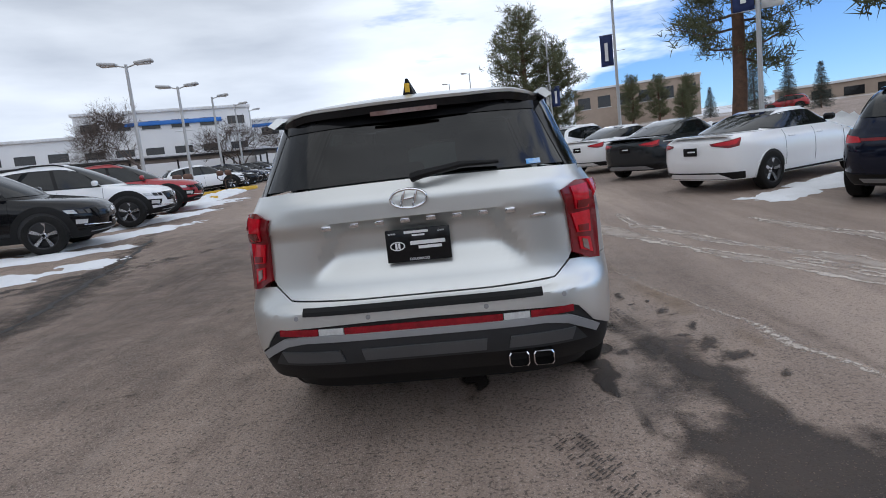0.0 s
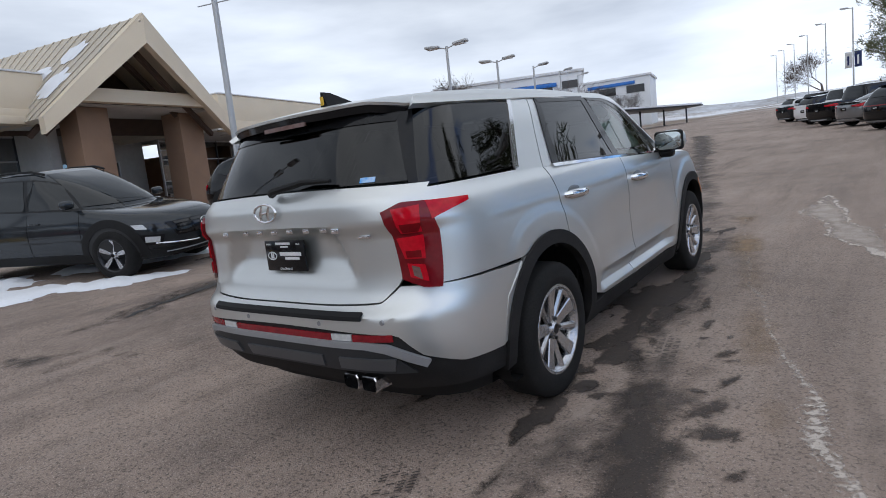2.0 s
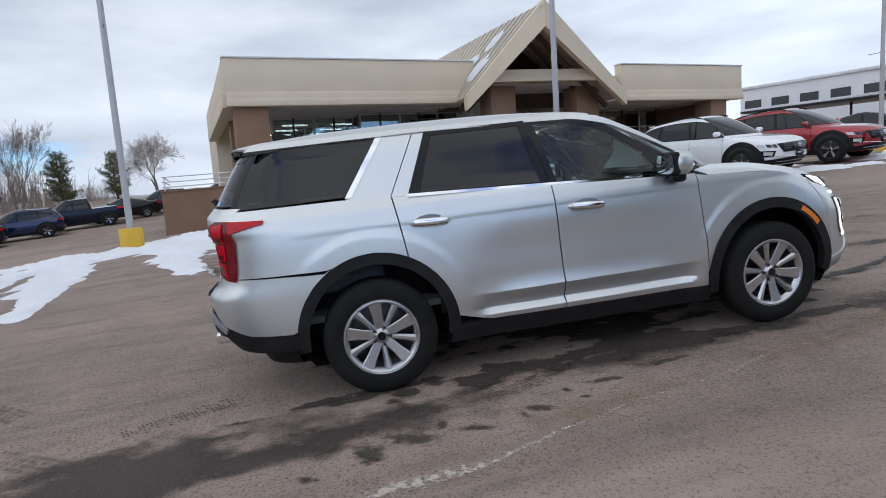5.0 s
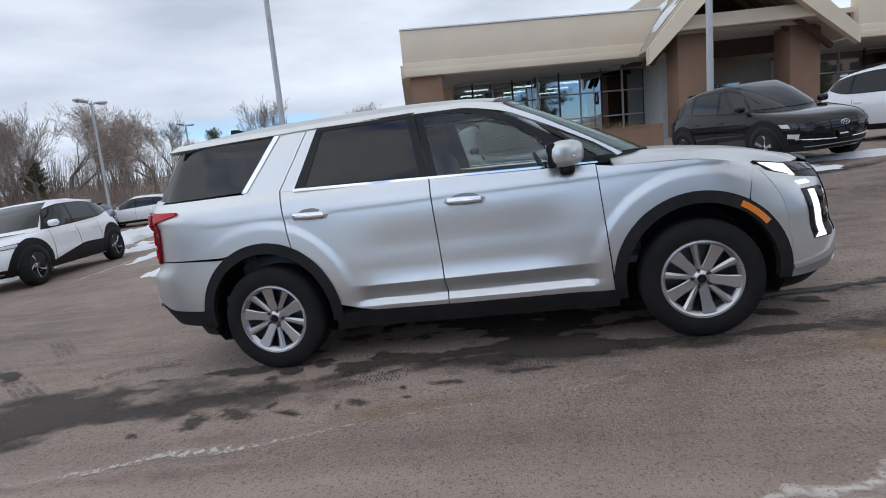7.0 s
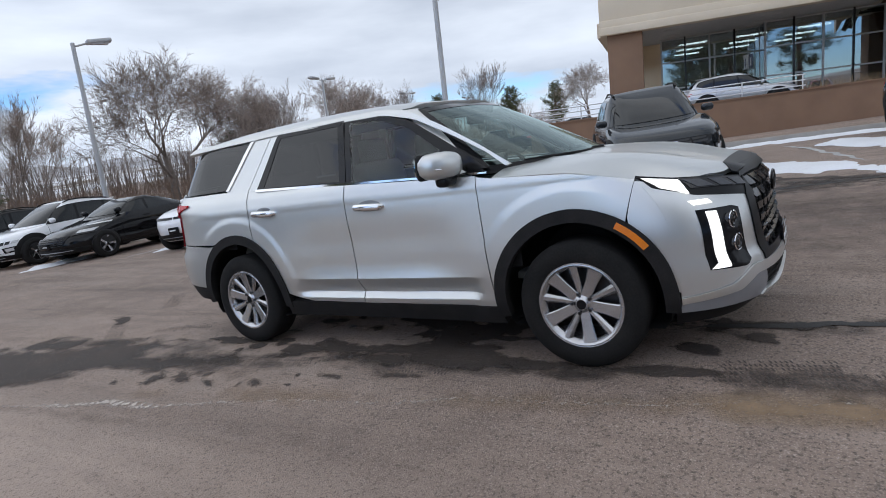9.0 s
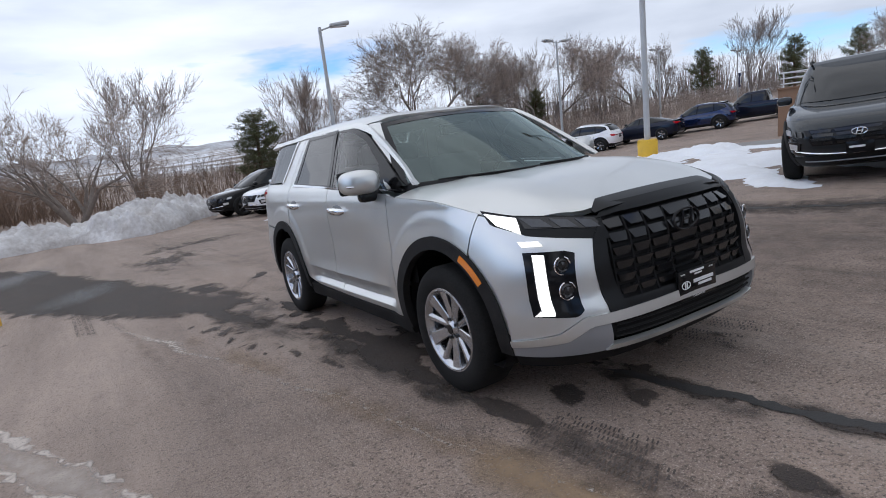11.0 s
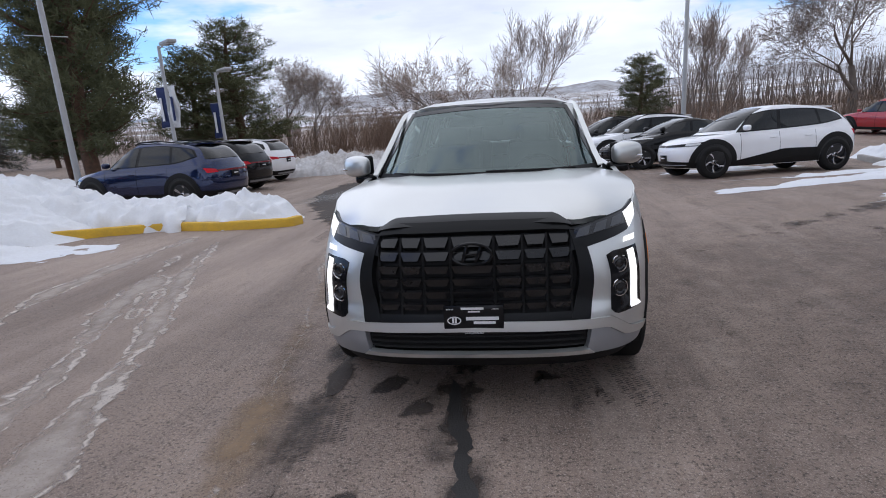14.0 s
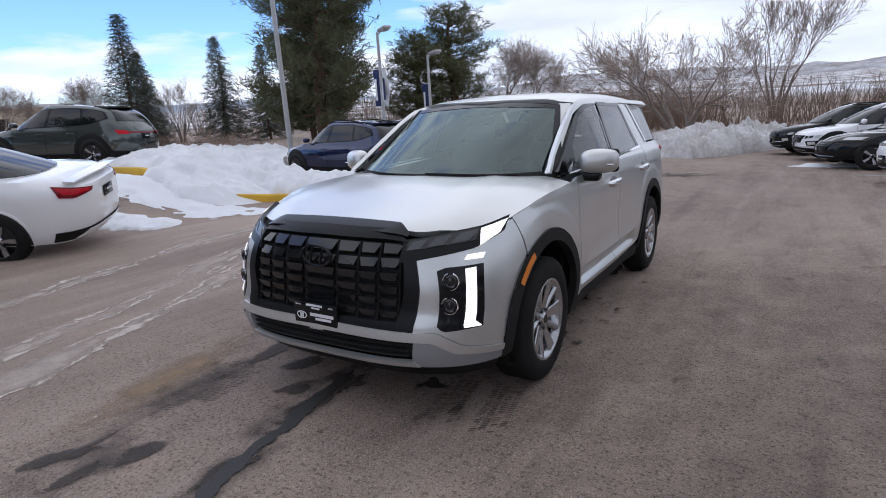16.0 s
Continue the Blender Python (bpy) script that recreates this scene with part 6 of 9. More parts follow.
        for sx in (-1, 1):
            for k in range(3):
                xa = 0.63 + 0.075 * k
                panel("running_lamp", [fr(sx * xa, 0.672 + 0.012 * k), fr(sx * (xa + 0.060), 0.682 + 0.012 * k)], [fr(sx * (xa + 0.012), 0.752 + 0.008 * k), fr(sx * (xa + 0.070), 0.760 + 0.008 * k)], F_, SMOKE_LENS if k < 2 else CLEAR_LENS, car, 3, 2, off=0.010, deep=0.02)
            panel("lamp_pod", [fr(sx * 0.68, 0.455), fr(sx * 0.84, 0.475)], [fr(sx * 0.66, 0.600), fr(sx * 0.85, 0.625)], F_, GLOSS_BLACK, car, 5, 3, off=0.008, deep=0.03)
            panel("lamp_lens", [fr(sx * 0.705, 0.500), fr(sx * 0.80, 0.512)], [fr(sx * 0.70, 0.575), fr(sx * 0.805, 0.592)], F_, CLEAR_LENS, car, 4, 2, off=0.012, deep=0.01)
        oval_badge(car, pose(0, low.yf(0.70) + 0.022, 0.700, 0, 0, 180), 0.165, 0.085, CHROME)
        v, f = tube([F_(low.tf(xx, 0.43 + 0.10 * abs(xx) ** 2), 0.43 + 0.10 * abs(xx) ** 2) + Vector((0, 0.012, 0)) for xx in [lerp(-0.74, 0.74, q / 12) for q in range(13)]], 0.009, 5)
        meshed("chrome_line", v, f, CHROME, car)
    elif kind != "hatchback":
        panel("grille", [fr(-0.46, gz - 0.04), fr(0.46, gz - 0.04)], [fr(-0.58, gz + 0.2), fr(0.58, gz + 0.2)], F_, GLOSS_BLACK, car, 10, 4, off=0.006, deep=0.02)
        for k in range(5):
            zz = gz - 0.01 + 0.045 * k
            v, f = tube([F_(low.tf(xx, zz), zz) + Vector((0, 0.012, 0)) for xx in [lerp(-0.5, 0.5, q / 8) for q in range(9)]], 0.006, 5)
            meshed("grille_bar", v, f, ALLOY_DARK, car)
    panel("front_lower_trim", [fr(-0.86, 0.27), (0, 0.27), fr(0.86, 0.27)], [fr(-0.86, 0.37), (0, 0.43), fr(0.86, 0.37)], F_, BLACK_TRIM, car, 20, 3, off=0.006, deep=0.02)
    v, f = tube([F_(low.tf(xx, 0.335), 0.335) + Vector((0, 0.012, 0)) for xx in [lerp(-0.62, 0.62, q / 10) for q in range(11)]], 0.010, 5)
    meshed("bumper_strip", v, f, GREY_TRIM, car)
    if kind == "sedan":
        panel("rear_lower_trim", [rr(-0.80, 0.27), (0, 0.27), rr(0.80, 0.27)], [rr(-0.84, 0.40), rr(-0.5, 0.395), rr(0.5, 0.395), rr(0.84, 0.40)], R_, BLACK_TRIM, car, 20, 3, off=0.006, deep=0.02)
        panel("diffuser", [rr(-0.66, 0.285), rr(0.66, 0.285)], [rr(-0.52, 0.375), rr(0.52, 0.375)], R_, P if colour == "white" else GREY_TRIM, car, 14, 3, off=0.012, deep=0.02)
        panel("boot_lip", [(-0.74, -2.34), (0, -2.40), (0.74, -2.34)], [(-0.72, -2.20), (0.72, -2.20)], lambda x_, y_: Vector((x_, y_, 1.075 - 0.03 * x_ * x_)), P, car, 12, 2, deep=0.02)
    else:
        panel("rear_lower_trim", [rr(-0.86, 0.27), (0, 0.27), rr(0.86, 0.27)], [rr(-0.86, 0.45), rr(-0.6, 0.42), rr(0.6, 0.42), rr(0.86, 0.45)], R_, BLACK_TRIM, car, 20, 3, off=0.006, deep=0.02)
        panel("rear_skid", [rr(-0.55, 0.30), rr(0.55, 0.30)], [rr(-0.60, 0.36), rr(0.60, 0.36)], R_, GREY_TRIM, car, 14, 2, off=0.012, deep=0.02)
    for nm, py, pz in (("front_plate", low.yf(0.5) + 0.014, 0.50), ("rear_plate", low.yr(0.80) - 0.010, 0.80)):
        pl = part(nm, box_bm(0.30, 0.012, 0.15, (0, py, pz), 0.004), GLOSS_BLACK, car, "black show plate")
        sg = 1 if py > 0 else -1
        part("word_bar", box_bm(0.17, 0.002, 0.026, (0.03, py + sg * 0.0072, pz + 0.005), 0.0), WHITE_PRINT, pl)
    # wheels in dark wells, with lips or cladding round them
    for wy in (-wb, wb):
        R0 = r + 0.045
        panel("wheel_well", [(wy - R0 * 0.96, 0.262), (wy + R0 * 0.96, 0.262)], arc(wy, r, R0, 168, 12, 16), low.side, CAR_DARK, car, 18, 6, off=0.003, deep=0.0, both=True)
        panel("wheel_arch", arc(wy, r, R0 - 0.006, 196, -16, 20), arc(wy, r, R0 + arch_w, 190, -10, 20), low.side, clad, car, 22, 2, off=0.012, deep=0.03, both=True)
        for sx in (-1, 1):
            xx = low.side(wy, 0.5).x
            wm = pose(sx * (xx - 0.085), wy, r, 12, 0, 0) if sx > 0 else pose(sx * (xx - 0.085), wy, r, 0, 0, 180)
            h, w_ = wheel(car, wm, r, 0.235, r * 0.66, steps=24)
            add_rim(h, w_, r * 0.66, *((5, "swirl") if kind == "hatchback" else (10, "pair")), True, r)
    panel("sill_trim", [(-wb + r + 0.1, 0.262), (wb - r - 0.1, 0.262)], [(-wb + r + 0.1, 0.30 if kind == "sedan" else 0.39), (wb - r - 0.1, 0.30 if kind == "sedan" else 0.39)], low.side, BLACK_TRIM, car, 8, 2, off=0.006, deep=0.02, both=True)
    for yy in (-0.98 if kind != "pickup" else -0.9, -0.08, 0.88):
        panel("shut_line", [(yy - 0.004, 0.40), (yy + 0.004, 0.40)], [(yy - 0.004, belt - 0.03), (yy + 0.004, belt - 0.03)], low.side, GLOSS_BLACK, car, 1, 8, off=0.002, deep=0.004, both=True)
    for yy in (-0.80, 0.08):
        for sx in (-1, 1):
            xx = low.side(yy, belt - 0.15).x
            part("door_handle", box_bm(0.03, 0.19, 0.028, (sx * (xx + 0.012), yy, belt - 0.15), 0.012), P, car)
    if rails:
        for sx in (-1, 1):
            v, f = tube([(sx * 0.555, -1.45, 1.50), (sx * 0.575, -1.35, 1.575), (sx * 0.60, -0.6, 1.665), (sx * 0.60, -0.1, 1.655), (sx * 0.575, 0.10, 1.60)], 0.018, 6)
            meshed("roof_rail", v, f, BLACK_TRIM, car)
    return car


GLASS_DARK = surf("dark_car_glass", (0.006, 0.008, 0.009), (0.010, 0.012, 0.013), rough=0.02, bump=0.0, spec=0.5, coat=0.0)

# ---- the parked cars ----
BACK = 1.36   # from the middle of the wheelbase to a front wheel


def by_front_right(kind, colour, x, y, heading, label, **kw):
    """Places a car by where its right front wheel stands."""
    a = radians(heading)
    hx, hy = math.cos(a), math.sin(a)
    return parked_car(kind, colour, x - BACK * hx - 0.82 * hy, y - BACK * hy + 0.82 * hx, heading, label, **kw)


def by_rear_left(kind, colour, x, y, heading, label, **kw):
    a = radians(heading)
    hx, hy = math.cos(a), math.sin(a)
    return parked_car(kind, colour, x + BACK * hx + 0.82 * hy, y + BACK * hy - 0.82 * hx, heading, label, **kw)


by_front_right("suv", "graphite", -6.55, -0.48, 23, "graphite compact SUV parked beside a snow strip", rails=True)
by_front_right("suv", "black", -7.6, 4.75, 19, "glossy black compact SUV parked beside a snow strip")
by_front_right("suv", "white", -8.25, 8.4, 20, "white compact SUV with roof rails", rails=True)
by_front_right("suv", "red", -9.1, 11.8, 22, "red SUV parked in the front row", rails=True)
by_front_right("sedan", "graphite", -13.0, 19.0, 32, "grey sports sedan parked by a yellow kerb")
by_front_right("suv", "white", -14.0, 27.6, 38, "large white SUV parked in a far row")
for k, (kd, cl) in enumerate((("sedan", "black"), ("suv", "navy"), ("suv", "grey"), ("sedan", "white"), ("suv", "black"), ("sedan", "grey"), ("suv", "silver"), ("suv", "white"), ("sedan", "navy"))):
    by_front_right(kd, cl, -14.6 - 0.75 * k, 31.0 + 3.1 * k, 38, f"{cl} {kd} in a long row of parked cars")
# east rows, tails towards the lane
by_rear_left("sedan", "white", 6.55, 1.25, 40, "white sedan with red tail lamps, snow beside it")
by_rear_left("suv", "navy", 6.0, 4.0, 40, "navy crossover with a slim red tail lamp strip")
by_rear_left("sedan", "white", 4.8, 7.5, 31, "white sedan with red tail lamps")
by_rear_left("sedan", "graphite", 4.35, 11.6, 40, "dark grey sedan parked tail out")
by_rear_left("sedan", "white", 3.75, 15.3, 40, "white sedan parked tail out")
by_rear_left("suv", "white", 3.1, 19.2, 40, "white SUV parked tail out")
by_rear_left("suv", "black", 2.3, 23.5, 40, "black SUV parked tail out")
for k, (kd, cl) in enumerate((("sedan", "grey"), ("pickup", "black"), ("pickup", "white"), ("suv", "navy"), ("pickup", "graphite"), ("suv", "silver"))):
    by_rear_left(kd, cl, 1.3 - 1.0 * k, 28.5 + 4.3 * k, 40, f"{cl} {kd} in a far row")
# south-west row
parked_car("hatchback", "white", -5.9, -10.3, 14, "white electric hatchback with black lower trim")
parked_car("sedan", "black", -5.1, -14.2, 9, "black sedan with grey alloy wheels")
parked_car("suv", "white", -4.4, -16.8, 10, "white SUV with roof rails", rails=True)
parked_car("suv", "black", -3.7, -19.5, 10, "black SUV beside a snow bank", rails=True)
# back lot
for k, (kd, cl, lb) in enumerate((("suv", "red", "red SUV in the back lot"), ("suv", "sky", "light blue compact SUV in the back lot"), ("suv", "white", "white SUV in the back lot"), ("sedan", "navy", "dark sedan in the back lot"), ("suv", "blue", "blue SUV in the back lot"), ("pickup", "navy", "dark blue pickup in the back lot"), ("sedan", "black", "black sedan in the back lot"), ("suv", "graphite", "grey SUV in the back lot"), ("sedan", "silver", "silver sedan in the back lot"), ("suv", "white", "white SUV far across the back lot"))):
    parked_car(kd, cl, -17.2 - 3.5 * k, -25.0 + 1.55 * k, -70, lb)
# south-east
by_rear_left("suv", "blue", 7.9, -7.9, -8, "blue SUV with roof rails by a snow bank", rails=True)
by_rear_left("suv", "black", 8.9, -11.7, -8, "black SUV beside a blue one")
by_rear_left("suv", "white", 9.5, -15.2, -8, "white SUV at the end of its row")
by_rear_left("suv", "slate", 13.2, -3.8, 22.5, "grey-green compact SUV on the upper lot")
parked_car("suv", "red", 34.0, 62.0, 150, "red hatchback on the road above")

# ---- the showroom ----
FX, FY = Vector((-0.222, 0.975, 0)).normalized(), Vector((0.975, 0.222, 0)).normalized()   # along the front, and out of it
CORNER = Vector((-18.6, -5.0, 0))
FLOOR_Z = 1.15


def at_front(s, o, z):
    """A place s along the showroom's front, o out of it."""
    p = CORNER + FX * s + FY * o
    return Vector((p.x, p.y, z))




def spanned(k):
    """From the working size of the showroom's parts to their true one."""
    return Matrix.Translation((4.4, -0.5, 1.25)) @ Matrix.Scale(k, 4) @ Matrix.Translation((-4.4, 0.5, -1.25))


FRONT_TURN = Matrix.Rotation(math.atan2(FX.y, FX.x), 4, "Z")


def front_box(name, s0, s1, o0, o1, z0, z1, material, parent, bevel=0.02, label=""):
    bm = box_bm(s1 - s0, abs(o1 - o0), z1 - z0, (0, 0, 0), bevel)
    bmesh.ops.transform(bm, matrix=Matrix.Translation(at_front((s0 + s1) / 2, (o0 + o1) / 2, (z0 + z1) / 2)) @ FRONT_TURN, verts=bm.verts)
    return part(name, bm, material, parent, label)


def showroom():
    b = thing("showroom", spanned(1.25), "beige and brown car showroom with a deep soffit and glazed front", "building", kind="structure")
    porch = thing("entrance_porch", spanned(1.17), "beige gabled porch on brown columns before the showroom", "porch", kind="structure")
    LEN = 27.0
    for s0, s1 in ((0.0, 10.4), (18.6, LEN)):
        front_box("fascia", s0, s1, 0.0, -0.5, 4.72, 6.2, BEIGE, b, 0.03)
        front_box("fascia_step", s0, s1 , 0.06, -0.4, 4.58, 4.95, BEIGE, b, 0.02)
        front_box("fascia_lip", s0, s1, 0.12, -0.4, 4.42, 4.70, BEIGE, b, 0.02)
        front_box("coping", s0 - 0.02, s1 + 0.02, 0.05, -0.55, 6.2, 6.26, WHITE_WALL, b, 0.01)
    front_box("fascia_end", -0.02, 0.5, -0.5, -16.0, 4.72, 6.2, BEIGE, b, 0.03)
    front_box("fascia_end_lip", -0.12, 0.4, -0.38, -16.0, 4.42, 4.95, BEIGE, b, 0.02)
    front_box("far_block", 0.3, 8.0, -16.0, -26.0, 1.0, 7.2, BEIGE, b, 0.03)
    for s0, s1 in ((0.2, 11.2), (18.3, LEN)):
        front_box("soffit", s0, s1, 0.0, -6.0, 4.46, 4.54, SOFFIT, b, 0.0)
    front_box("roof_deck", 0.3, LEN, -0.3, -16.0, 5.5, 5.7, BEIGE, b, 0.0)
    front_box("back_wall", 3.0, LEN - 0.6, -15.6, -15.9, FLOOR_Z, 5.5, WHITE_WALL, b, 0.0)
    front_box("right_wall", LEN - 0.9, LEN - 0.6, -1.6, -15.6, FLOOR_Z, 4.5, BROWN, b, 0.02)
    front_box("floor_slab", 0.0, LEN, 0.0, -15.9, 0.6, FLOOR_Z, PAVE, b, 0.02)
    # columns
    for s, wd in ((0.25, 1.25), (24.8, 1.2)):
        front_box("column", s, s + wd, -0.15, -1.25, 0.0, 4.5, BROWN, b, 0.03)
    for s, wd in ((11.2, 1.3), (15.9, 1.3)):
        front_box("column", s, s + wd, -0.15, -1.25, 0.0, 5.17, BROWN, porch, 0.03)
    for o in (-5.0,):
        front_box("column", 0.4, 1.4, o, o - 1.0, 0.5, 4.5, BROWN, b, 0.03)
    for s, o in ((2.6, -1.6), (6.0, -1.6), (9.2, -1.6), (2.6, -3.4), (6.0, -3.4), (20.5, -1.6), (23.0, -1.6)):
        v, f = lathe([(0.0, 0.0), (0.30, 0.0), (0.34, 0.03), (0.34, 0.06)], 20, "z")
        meshed("soffit_vent", [p + at_front(s, o, 4.42) for p in v], [q[::-1] for q in f], SOFFIT, b)
    # glazing: the bay steps forward in two flats
    for s0, s1, o, n in ((2.2, 6.0, -4.4, 4), (6.0, 10.9, -3.2, 5), (18.2, 24.6, -4.0, 5)):
        wnd = new("window_wall")
        wnd.parent = b
        step = (s1 - s0) / n
        for i in range(n):
            for z0, z1 in ((FLOOR_Z + 0.25, 2.35), (2.35, 3.45), (3.45, 4.40)):
                front_box("pane", s0 + i * step + 0.03, s0 + (i + 1) * step - 0.03, o - 0.02, o - 0.04, z0 + 0.03, z1 - 0.03, PANE, wnd, 0.0)
        for i in range(n + 1):
            front_box("mullion", s0 + i * step - 0.035, s0 + i * step + 0.035, o + 0.03, o - 0.10, FLOOR_Z, 4.45, ALLOY_DARK if i % 2 else POLE, wnd, 0.005)
        for z in (FLOOR_Z + 0.25, 2.35, 3.45, 4.40):
            front_box("transom", s0, s1, o + 0.02, o - 0.09, z - 0.03, z + 0.03, POLE, wnd, 0.005)
    front_box("return_glass", 5.98, 6.02, -3.2, -4.4, FLOOR_Z + 0.3, 4.4, PANE, b, 0.0)
    front_box("pier", 10.9, 11.3, -1.2, -4.2, FLOOR_Z, 4.5, SOFFIT, b, 0.01)
    front_box("porch_wall", 11.3, 18.2, -5.2, -5.45, FLOOR_Z, 5.3, PORCH_WALL, b, 0.02)
    screen = front_box("porch_screen", 13.6, 16.6, -5.14, -5.2, FLOOR_Z, 3.5, SMOKE_LENS, b, 0.01, "dark glazed entrance screen")
    for k in range(3):
        for z0, z1 in ((FLOOR_Z, 2.55), (2.6, 3.45)):
            front_box("pane", 13.65 + k, 14.55 + k, -5.10, -5.12, z0 + 0.06, z1, PANE, screen, 0.0)
    for k in range(4):
        front_box("mullion", 13.56 + k, 13.64 + k, -5.04, -5.14, FLOOR_Z, 3.5, POLE, screen, 0.005)
    for z in (2.575, 3.5):
        front_box("transom", 13.56, 16.64, -5.05, -5.13, z - 0.03, z + 0.03, POLE, screen, 0.005)
    front_box("wall_sign", 12.2, 13.2, -5.08, -5.2, 2.7, 3.9, WHITE_WALL, b, 0.01, "white wall sign with dark bars")
    front_box("sign_bar", 12.35, 13.05, -5.05, -5.09, 3.0, 3.12, GLOSS_BLACK, b, 0.0)
    front_box("sign_bar", 12.5, 12.9, -5.05, -5.09, 3.4, 3.6, GLOSS_BLACK, b, 0.0)
    for k in range(9):
        front_box("ceiling_lamp", 3.0 + 2.4 * (k % 3), 4.2 + 2.4 * (k % 3), -6.5 - 2.6 * (k // 3), -6.7 - 2.6 * (k // 3), 4.30, 4.36, TUBE_LIGHT, b, 0.0, "lit ceiling strip light")
    # the gable porch: a prow roof on raked barge boards
    apex, back = Vector((-18.55, 7.55, 8.0)), Vector((-30.0, 5.0, 8.0))
    el, er = Vector((-21.2, 4.75, 4.72)), Vector((-22.0, 12.9, 4.72))
    for e, nm in ((el, 0), (er, 1)):
        away = (back - apex)
        eb = e + away * 0.75
        n = (e - apex).cross(away).normalized()
        if n.z < 0:
            n = -n
        vs = [apex, e, eb, back] + [p - n * 0.22 for p in (apex, e, eb, back)]
        fs = [(0, 1, 2, 3), (7, 6, 5, 4), (0, 4, 5, 1), (1, 5, 6, 2), (2, 6, 7, 3), (3, 7, 4, 0)]
        rf = meshed("gable_roof", vs, fs, BEIGE_ROOF, porch, sharp=20)
        for k in range(22):     # standing seams run down the slope
            t = k / 21
            p0, p1 = apex.lerp(back, t) + n * 0.02, e.lerp(eb, t) + n * 0.02
            v, f = tube([p0, p1], 0.022, 4)
            meshed("roof_seam", v, f, BEIGE_ROOF, rf)
        d = (e - apex).normalized()
        out_ = Vector((0.975, 0.222, 0))
        dn = Vector((0, 0, -1))
        vs = []
        for p, wd in ((apex + Vector((0, 0, 0.10)), 1.05), (e + Vector((0, 0, 0.05)) - d * 0.0, 0.62)):
            for o in (0.06, -0.25):
                vs += [p + out_ * o, p + out_ * o + dn * wd]
        fs = [(0, 1, 5, 4), (2, 6, 7, 3), (0, 4, 6, 2), (1, 3, 7, 5), (0, 2, 3, 1), (4, 5, 7, 6)]
        meshed("barge_board", vs, fs, BEIGE, porch, sharp=20)
        # raked timbers inside
        for q in (0.9, 1.8):
            off = -out_ * q + Vector((0, 0, -0.9))
            v, f = tube([apex + off, e.lerp(apex, 0.12) + off], 0.13, 4)
            meshed("timber", v, f, DARK_TIMBER, porch, sharp=20)
    tb0, tb1 = el.lerp(apex, 0.33), er.lerp(apex, 0.33)
    vs = []
    for p in (tb0, tb1):
        p = Vector((p.x, p.y, 5.72))
        for o in (0.0, -0.4):
            vs += [p + FY * o, p + FY * o + Vector((0, 0, -0.50))]
    meshed("tie_beam", vs, [(0, 1, 5, 4), (2, 6, 7, 3), (0, 4, 6, 2), (1, 3, 7, 5), (0, 2, 3, 1), (4, 5, 7, 6)], BEIGE, porch, sharp=20)
    c0, c1 = el.lerp(apex, 0.20), er.lerp(apex, 0.20)
    vs = [Vector((p.x, p.y, z)) + FY * o for z in (5.18, 5.26) for p, o in ((c0, -0.35), (c1, -0.35), (c1, -6.2), (c0, -6.2))]
    meshed("porch_ceiling", vs, [(3, 2, 1, 0), (4, 5, 6, 7), (0, 1, 5, 4), (1, 2, 6, 5), (2, 3, 7, 6), (3, 0, 4, 7)], SOFFIT, porch, "pale flat ceiling of the porch", sharp=20)
    inner = [Vector((p.x, p.y, 0)) - FY * 3.4 for p in (el, apex, er)]
    meshed("gable_back", [Vector((inner[0].x, inner[0].y, 4.5)), Vector((inner[1].x, inner[1].y, 7.6)), Vector((inner[2].x, inner[2].y, 4.5))], [(0, 1, 2)], DARK_TIMBER, porch)
    # snow lying on the slope
    n = (el - apex).cross(back - apex).normalized()
    n = n if n.z > 0 else -n
    for t0, s0, rt, rs in ((0.16, 0.62, 0.06, 0.16), (0.34, 0.45, 0.08, 0.10), (0.22, 0.25, 0.05, 0.12)):
        vs = [apex.lerp(back, t0).lerp(el.lerp(el + (back - apex) * 0.75, t0), s0) + n * 0.07]
        for k in range(22):
            a = 2 * math.pi * k / 22
            rr = 1 + 0.45 * noise.noise(Vector((3 * math.cos(a), 3 * math.sin(a), t0 * 9)))
            t, s = t0 + rt * rr * math.cos(a), s0 + rs * rr * math.sin(a)
            vs.append(apex.lerp(back, t).lerp(el.lerp(el + (back - apex) * 0.75, t), s) + n * 0.03)
        sn = meshed("roof_snow", vs, [(0, k + 1, (k + 1) % 22 + 1) for k in range(22)], SNOW)
        sn.matrix_basis = spanned(1.17)
        tagged(sn, "patch of snow on the porch roof", "snow", kind="stuff")


TUBE_LIGHT = surf("strip_light", (0.9, 0.9, 0.85), (0.9, 0.9, 0.85), rough=0.5, bump=0.0, emit=(1.0, 0.93, 0.8, 4.0))
showroom()


